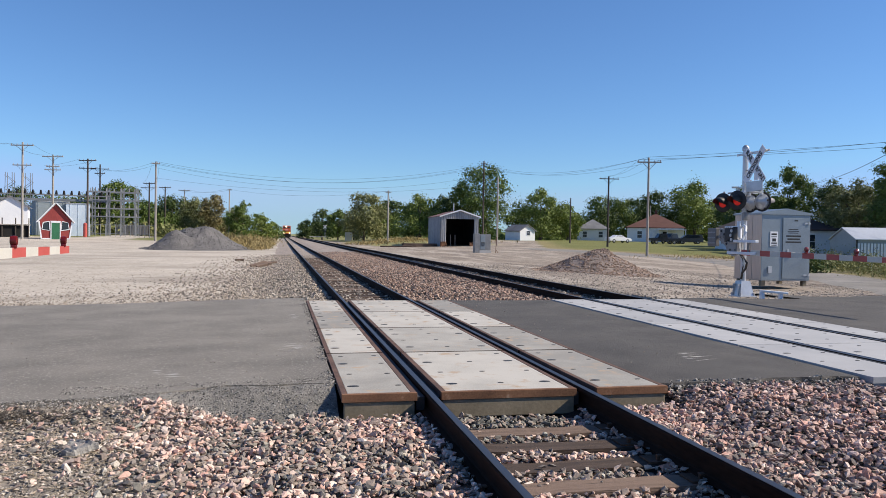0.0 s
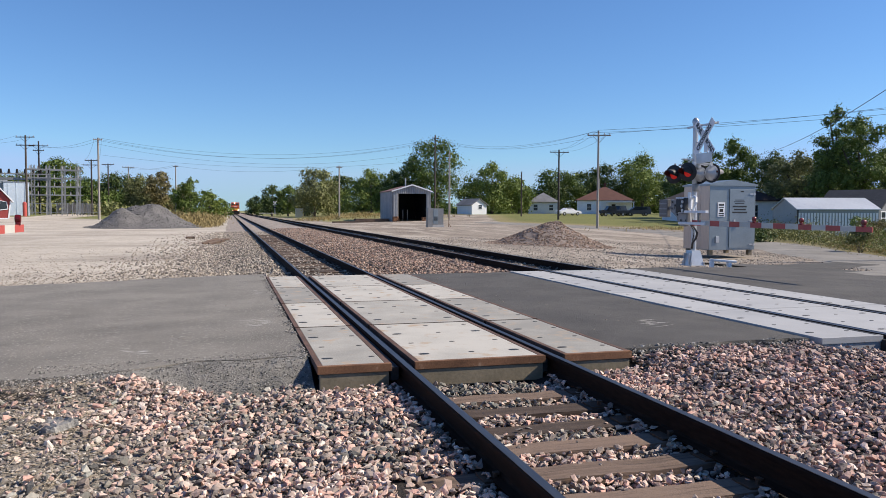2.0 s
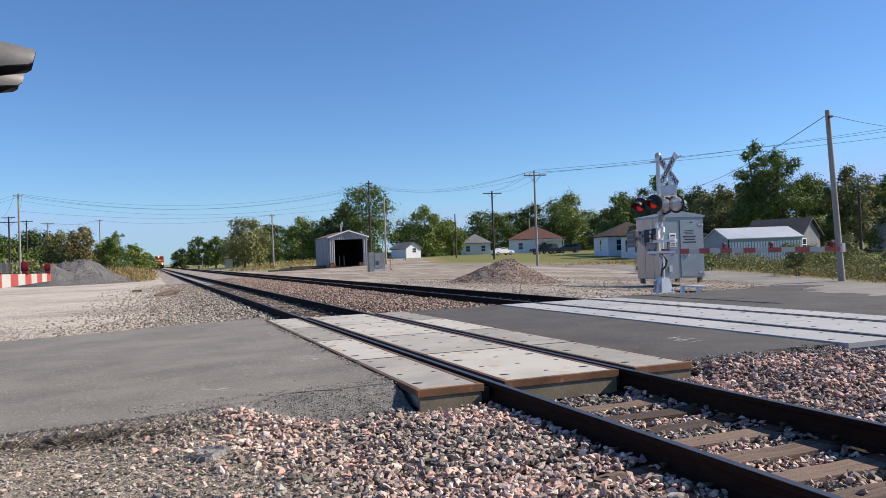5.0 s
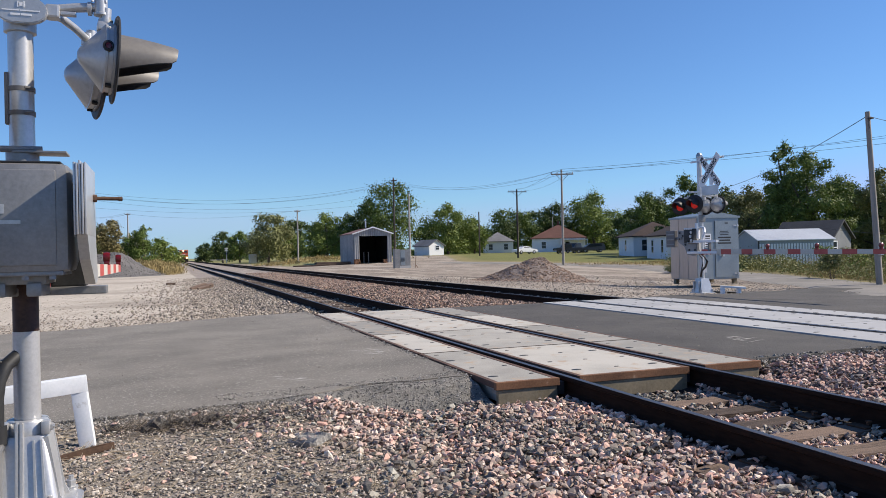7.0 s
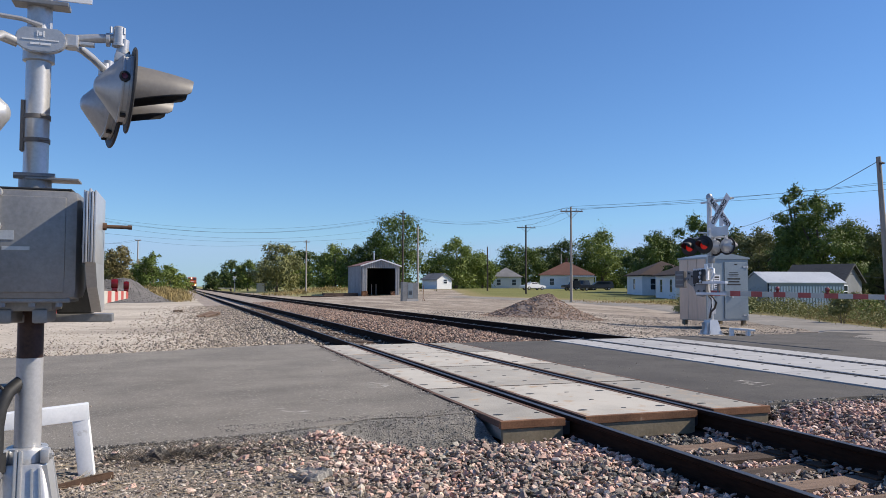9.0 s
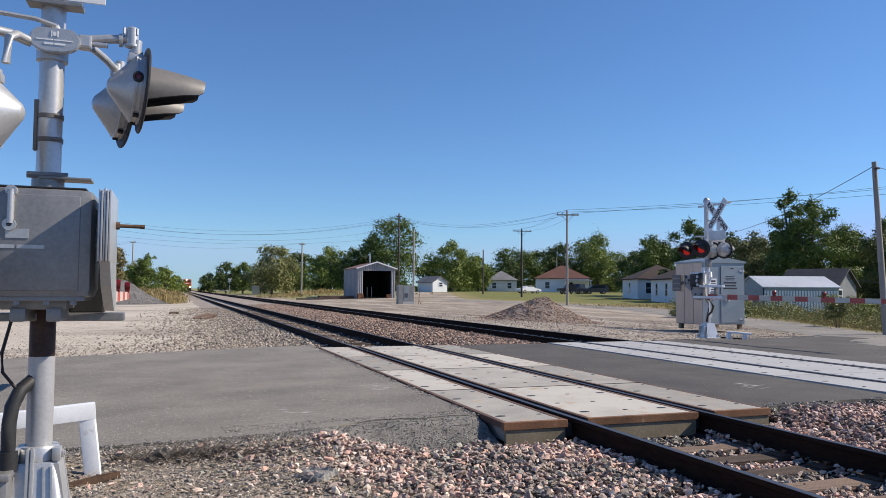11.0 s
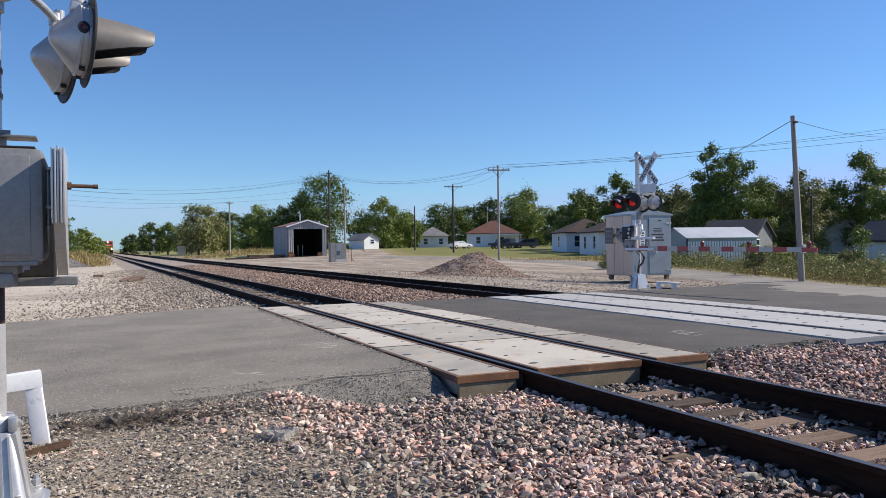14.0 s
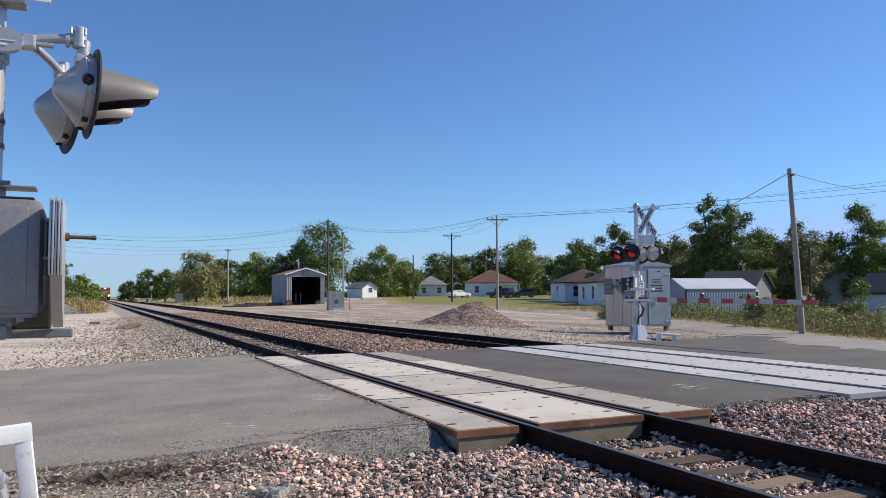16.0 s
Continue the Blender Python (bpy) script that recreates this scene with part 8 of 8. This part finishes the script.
def bed_keep(x, y):
    """Stones lie between the ties, off the rails, and thin out to the left."""
    if near_rail(x) < 0.085:
        return False
    a = abs(x - T1)
    if a < 0.72 and min(abs(y - t) for t in TIES) < 0.125:
        return rng.random() < 0.03
    if -1.5 < x < -0.92 and abs(y - TIES[4]) < 0.125:
        return rng.random() < 0.06
    if 0.72 <= a < 1.3 and min(abs(y - t) for t in TIES) < 0.11 and x < 0:
        return rng.random() < 0.45 + 0.5 * (y > 5.0)
    if y > 6.85 and (-1.75 < x < 1.66 or 4.0 < x < 7.45):
        return False
    if x < -1.66 and y > 7.18 + 0.3 * noise.noise((x * 2, y, 0)):
        return False
    if x > 1.6 and y > 7.32 + 0.15 * noise.noise((x * 3, y, 0)):
        return False
    edge = -2.7 + 0.6 * noise.noise((y * 0.7, 3, 1)) - 0.25 * max(0, y - 5.5)
    if x < edge:
        return rng.random() < math.exp(-(edge - x) * 2.6)
    return True


def heap(name, x, y, zf, r0, r1, material, label, coarse=False, layers=0.02, flat=0.75):
    n = len(x)
    s = rng.uniform(r0, r1, n) * rng.choice([0.7, 1.0, 1.0, 1.25], n)
    z = np.array([zf(a, b) for a, b in zip(x, y)]) + s * 0.35 + rng.uniform(-layers * 0.5, layers, n)
    ob = new(name, stones(name, np.stack([x, y, z], 1), s, material, rng, coarse, flat))
    return tagged(ob, label, "ballast", kind="stuff")


x, y = scatter(-4.6, 1.5, 1.6, 7.35, 1250, bed_keep)
heap("ballast_stones", x, y, lambda a, b: max(ballast_z(a, b), land_z(a, b)) if a < -2.3 else ballast_z(a, b), 0.015, 0.030, M_STONE, "pink and grey crushed ballast stones beside the rails", layers=0.045)
x, y = scatter(0.6, 6.6, 2.5, 7.5, 680, lambda a, b: bed_keep(a, b) and a > 0.9)
heap("ballast_stones", x, y, ballast_z, 0.017, 0.032, M_STONE6, "reddish grey crushed ballast stones between the tracks", layers=0.045)

x, y = scatter(-3.3, 8.2, -4.0, 1.6, 250, bed_keep)
heap("ballast_stones", x, y, ballast_z, 0.02, 0.036, M_STONE, "pink and grey crushed ballast stones beside the rails", True, layers=0.03)
x, y = scatter(1.5, 8.2, 1.6, 6.6, 300, lambda a, b: bed_keep(a, b) and (a > 6.6 or b < 2.5))
heap("ballast_stones", x, y, ballast_z, 0.02, 0.036, M_STONE6, "reddish grey crushed ballast stones beside the second track", True, layers=0.03)


def dirt_keep(x, y):
    if y > 7.30 + 0.12 * noise.noise((x * 1.5, 0, 3)) or (x > -3.0 and y < 7):
        return False
    return noise.noise((x * 1.6, y * 1.6, 4)) > -0.35 or rng.random() < 0.3


x, y = scatter(-8.0, -2.4, 3.2, 7.55, 800, dirt_keep)
heap("gravel", x, y, land_z, 0.005, 0.014, M_STONE4, "small brown stones strewn over the dirt", True, layers=0.01)
x, y = scatter(-8.0, -2.4, 3.2, 7.5, 750, dirt_keep)
heap("gravel", x, y, land_z, 0.008, 0.019, M_STONE4, "coarse brown gravel pressed into the dirt", True, layers=0.008, flat=0.6)
x, y = scatter(-7.5, -2.8, 3.0, 7.3, 60, dirt_keep)
heap("gravel", x, y, land_z, 0.012, 0.028, M_STONE, "single ballast stones lying on the dirt", layers=0.0)
x, y = scatter(-4.2, -1.66, 6.9, 8.0, 2200)
heap("gravel", x, y, lambda a, b: max(crumb_z(a, b), road_z(a, b) - 0.004 if b > 7.75 + 0.2 * noise.noise((a * 3, b, 1)) else -9.0), 0.003, 0.010, M_ASPHBIT, "crumbs of broken asphalt and grit", True, layers=0.004)

x = rng.uniform(-11, -3.3, 9000)
u = rng.uniform(0, 1, 9000)
y = np.array([7.45 + wig(a, 0.6, 0.14) + 0.25 * sm((a + 3.6) / 1.0) for a in x]) + 0.03 - 0.26 * u ** 1.3
heap("gravel", x, y, lambda a, b: max(land_z(a, b), road_z(a, b) - 0.004 - 0.35 * max(0.0, 7.45 + wig(a, 0.6, 0.14) + 0.25 * sm((a + 3.6) / 1.0) - b)), 0.003, 0.011, M_ASPHBIT, "broken asphalt crumbs along the road's edge", True, layers=0.006)

x, y = scatter(1.66, 4.0, 6.95, 7.36, 1500)
heap("gravel", x, y, lambda a, b: -0.03 - 0.42 * max(0.0, 7.34 + wig(a, 1.3, 0.12, 2) - b), 0.006, 0.022, M_ASPHBIT, "black asphalt crumbs spilling over the ballast", layers=0.012)


def far_keep(x, y):
    if near_rail(x) < 0.09:
        return False
    if abs(x - T1) < 0.72 and (y - 17.35) % 0.52 < 0.24:
        return rng.random() < 0.15
    return True


def thin(y0, s):
    return lambda a, b: far_keep(a, b) and rng.random() < min(1, math.exp(-(b - y0) / s))


x, y = scatter(-6.5, 1.0, 17.15, 62, 200, lambda a, b: thin(17, 22)(a, b) and (a > -2.9 or rng.random() < math.exp((a + 2.9 + 0.6 * noise.noise((a, b * 0.4, 3))) / 1.1)))
heap("ballast_stones", x, y, lambda a, b: max(ballast_z(a, b), land_z(a, b)) if a < -2.2 else ballast_z(a, b), 0.024, 0.046, M_STONE3, "pale ballast stones along the far track", True, 0.03)
x, y = scatter(1.0, 4.9, 17.2, 70, 185, thin(17, 26))
heap("ballast_stones", x, y, ballast_z, 0.026, 0.046, M_STONE2, "rusty red ballast stones between the tracks", True, 0.04)
x, y = scatter(5.1, 8.4, 17.5, 45, 170, thin(17, 16))
heap("ballast_stones", x, y, ballast_z, 0.028, 0.05, M_STONE3, "pale ballast stones along the second track", True, 0.03)


def yard_edge(x, y):
    d = y - (17.7 + wig(x, 0.5, 0.18, 4))
    return d > 0.05 and rng.random() < math.exp(-d / 1.8) + 0.30 * math.exp(-d / 9) * (0.3 + 0.7 * sm((x + 14) / 8)) * (0.5 + noise.noise((x * 0.5, y * 0.5, 2)))


x, y = scatter(-24, -3.2, 17.3, 36, 310, yard_edge)
heap("gravel", x, y, land_z, 0.008, 0.024, M_STONE3, "loose gravel along the far edge of the road", True, 0.02)
x, y = scatter(8.2, 22, 17.6, 48, 95, lambda a, b: rng.random() < 0.25 + 0.75 * math.exp(-(b - 17.6) / 4) and not (15.8 < a < 18.9 and 26.4 < b < 29))
heap("gravel", x, y, land_z, 0.013, 0.032, M_STONE4, "loose gravel round the signal mast", True, 0.01)
x, y = scatter(13, 34, 15.8, 17.6, 60, lambda a, b: rng.random() < 0.5 + 0.5 * noise.noise((a * 0.6, b, 0)))
heap("gravel", x, y, lambda a, b: land_z(a, b) + 0.03, 0.02, 0.05, M_STONE4, "gravel along the edge of the road", True, 0.01)

x, y = scatter(-9.0, -2.0, 7.6, 17.2, 2)
heap("gravel", x, y, lambda a, b: road_z(a, b) + 0.002, 0.004, 0.012, M_STONE3, "single pebbles lying on the road", True, 0.0)
x, y = scatter(1.7, 4.0, 7.5, 17.0, 3)
heap("gravel", x, y, lambda a, b: -0.012, 0.004, 0.012, M_STONE3, "single pebbles lying on the asphalt", True, 0.0)

# ragged asphalt along the panels and pale scrapes in the road
x = -1.655 - np.abs(rng.normal(size=1100)) * 0.05
y = rng.uniform(7.6, 17.3, 1100)
k = np.array([noise.noise((b * 1.1, 2, 6)) > -0.15 for b in y])
heap("gravel", x[k], y[k], lambda a, b: -0.014, 0.004, 0.015, M_ASPHBIT, "broken asphalt lumps along the edge of the panels", True, 0.004, 0.5)
g = np.random.default_rng(61)
bm = B()
for n, cx, cy, span, length in ((11, -2.05, 10.2, 0.55, 0.34), (8, -1.98, 13.9, 0.7, 0.22), (6, -3.4, 8.6, 0.4, 0.25), (7, 2.9, 8.9, 0.7, 0.5)):
    for q in range(n):
        px, py = cx + 0.10 * g.normal(), cy + span * (q / n - 0.5) + 0.03 * g.normal()
        l, w, t = length * g.uniform(0.4, 1.1), g.uniform(0.012, 0.034), 0.25 * g.normal() + 0.1
        zz = (road_z(px, py) if px < 0 else -0.018 + 0.008 * noise.noise((px, py, 1))) + 0.004
        d, e = Vector((math.cos(t), math.sin(t), 0)) * l / 2, Vector((-math.sin(t), math.cos(t), 0)) * w / 2
        o = Vector((px, py, zz))
        bm.faces.new([bm.verts.new(v) for v in (o - d, o - e, o + d, o + e)])
ob = part("scrape_marks", bm, M_SCRAPE)
tagged(ob, "pale scrape marks worn into the asphalt beside the panels", "scrape marks", kind="stuff")
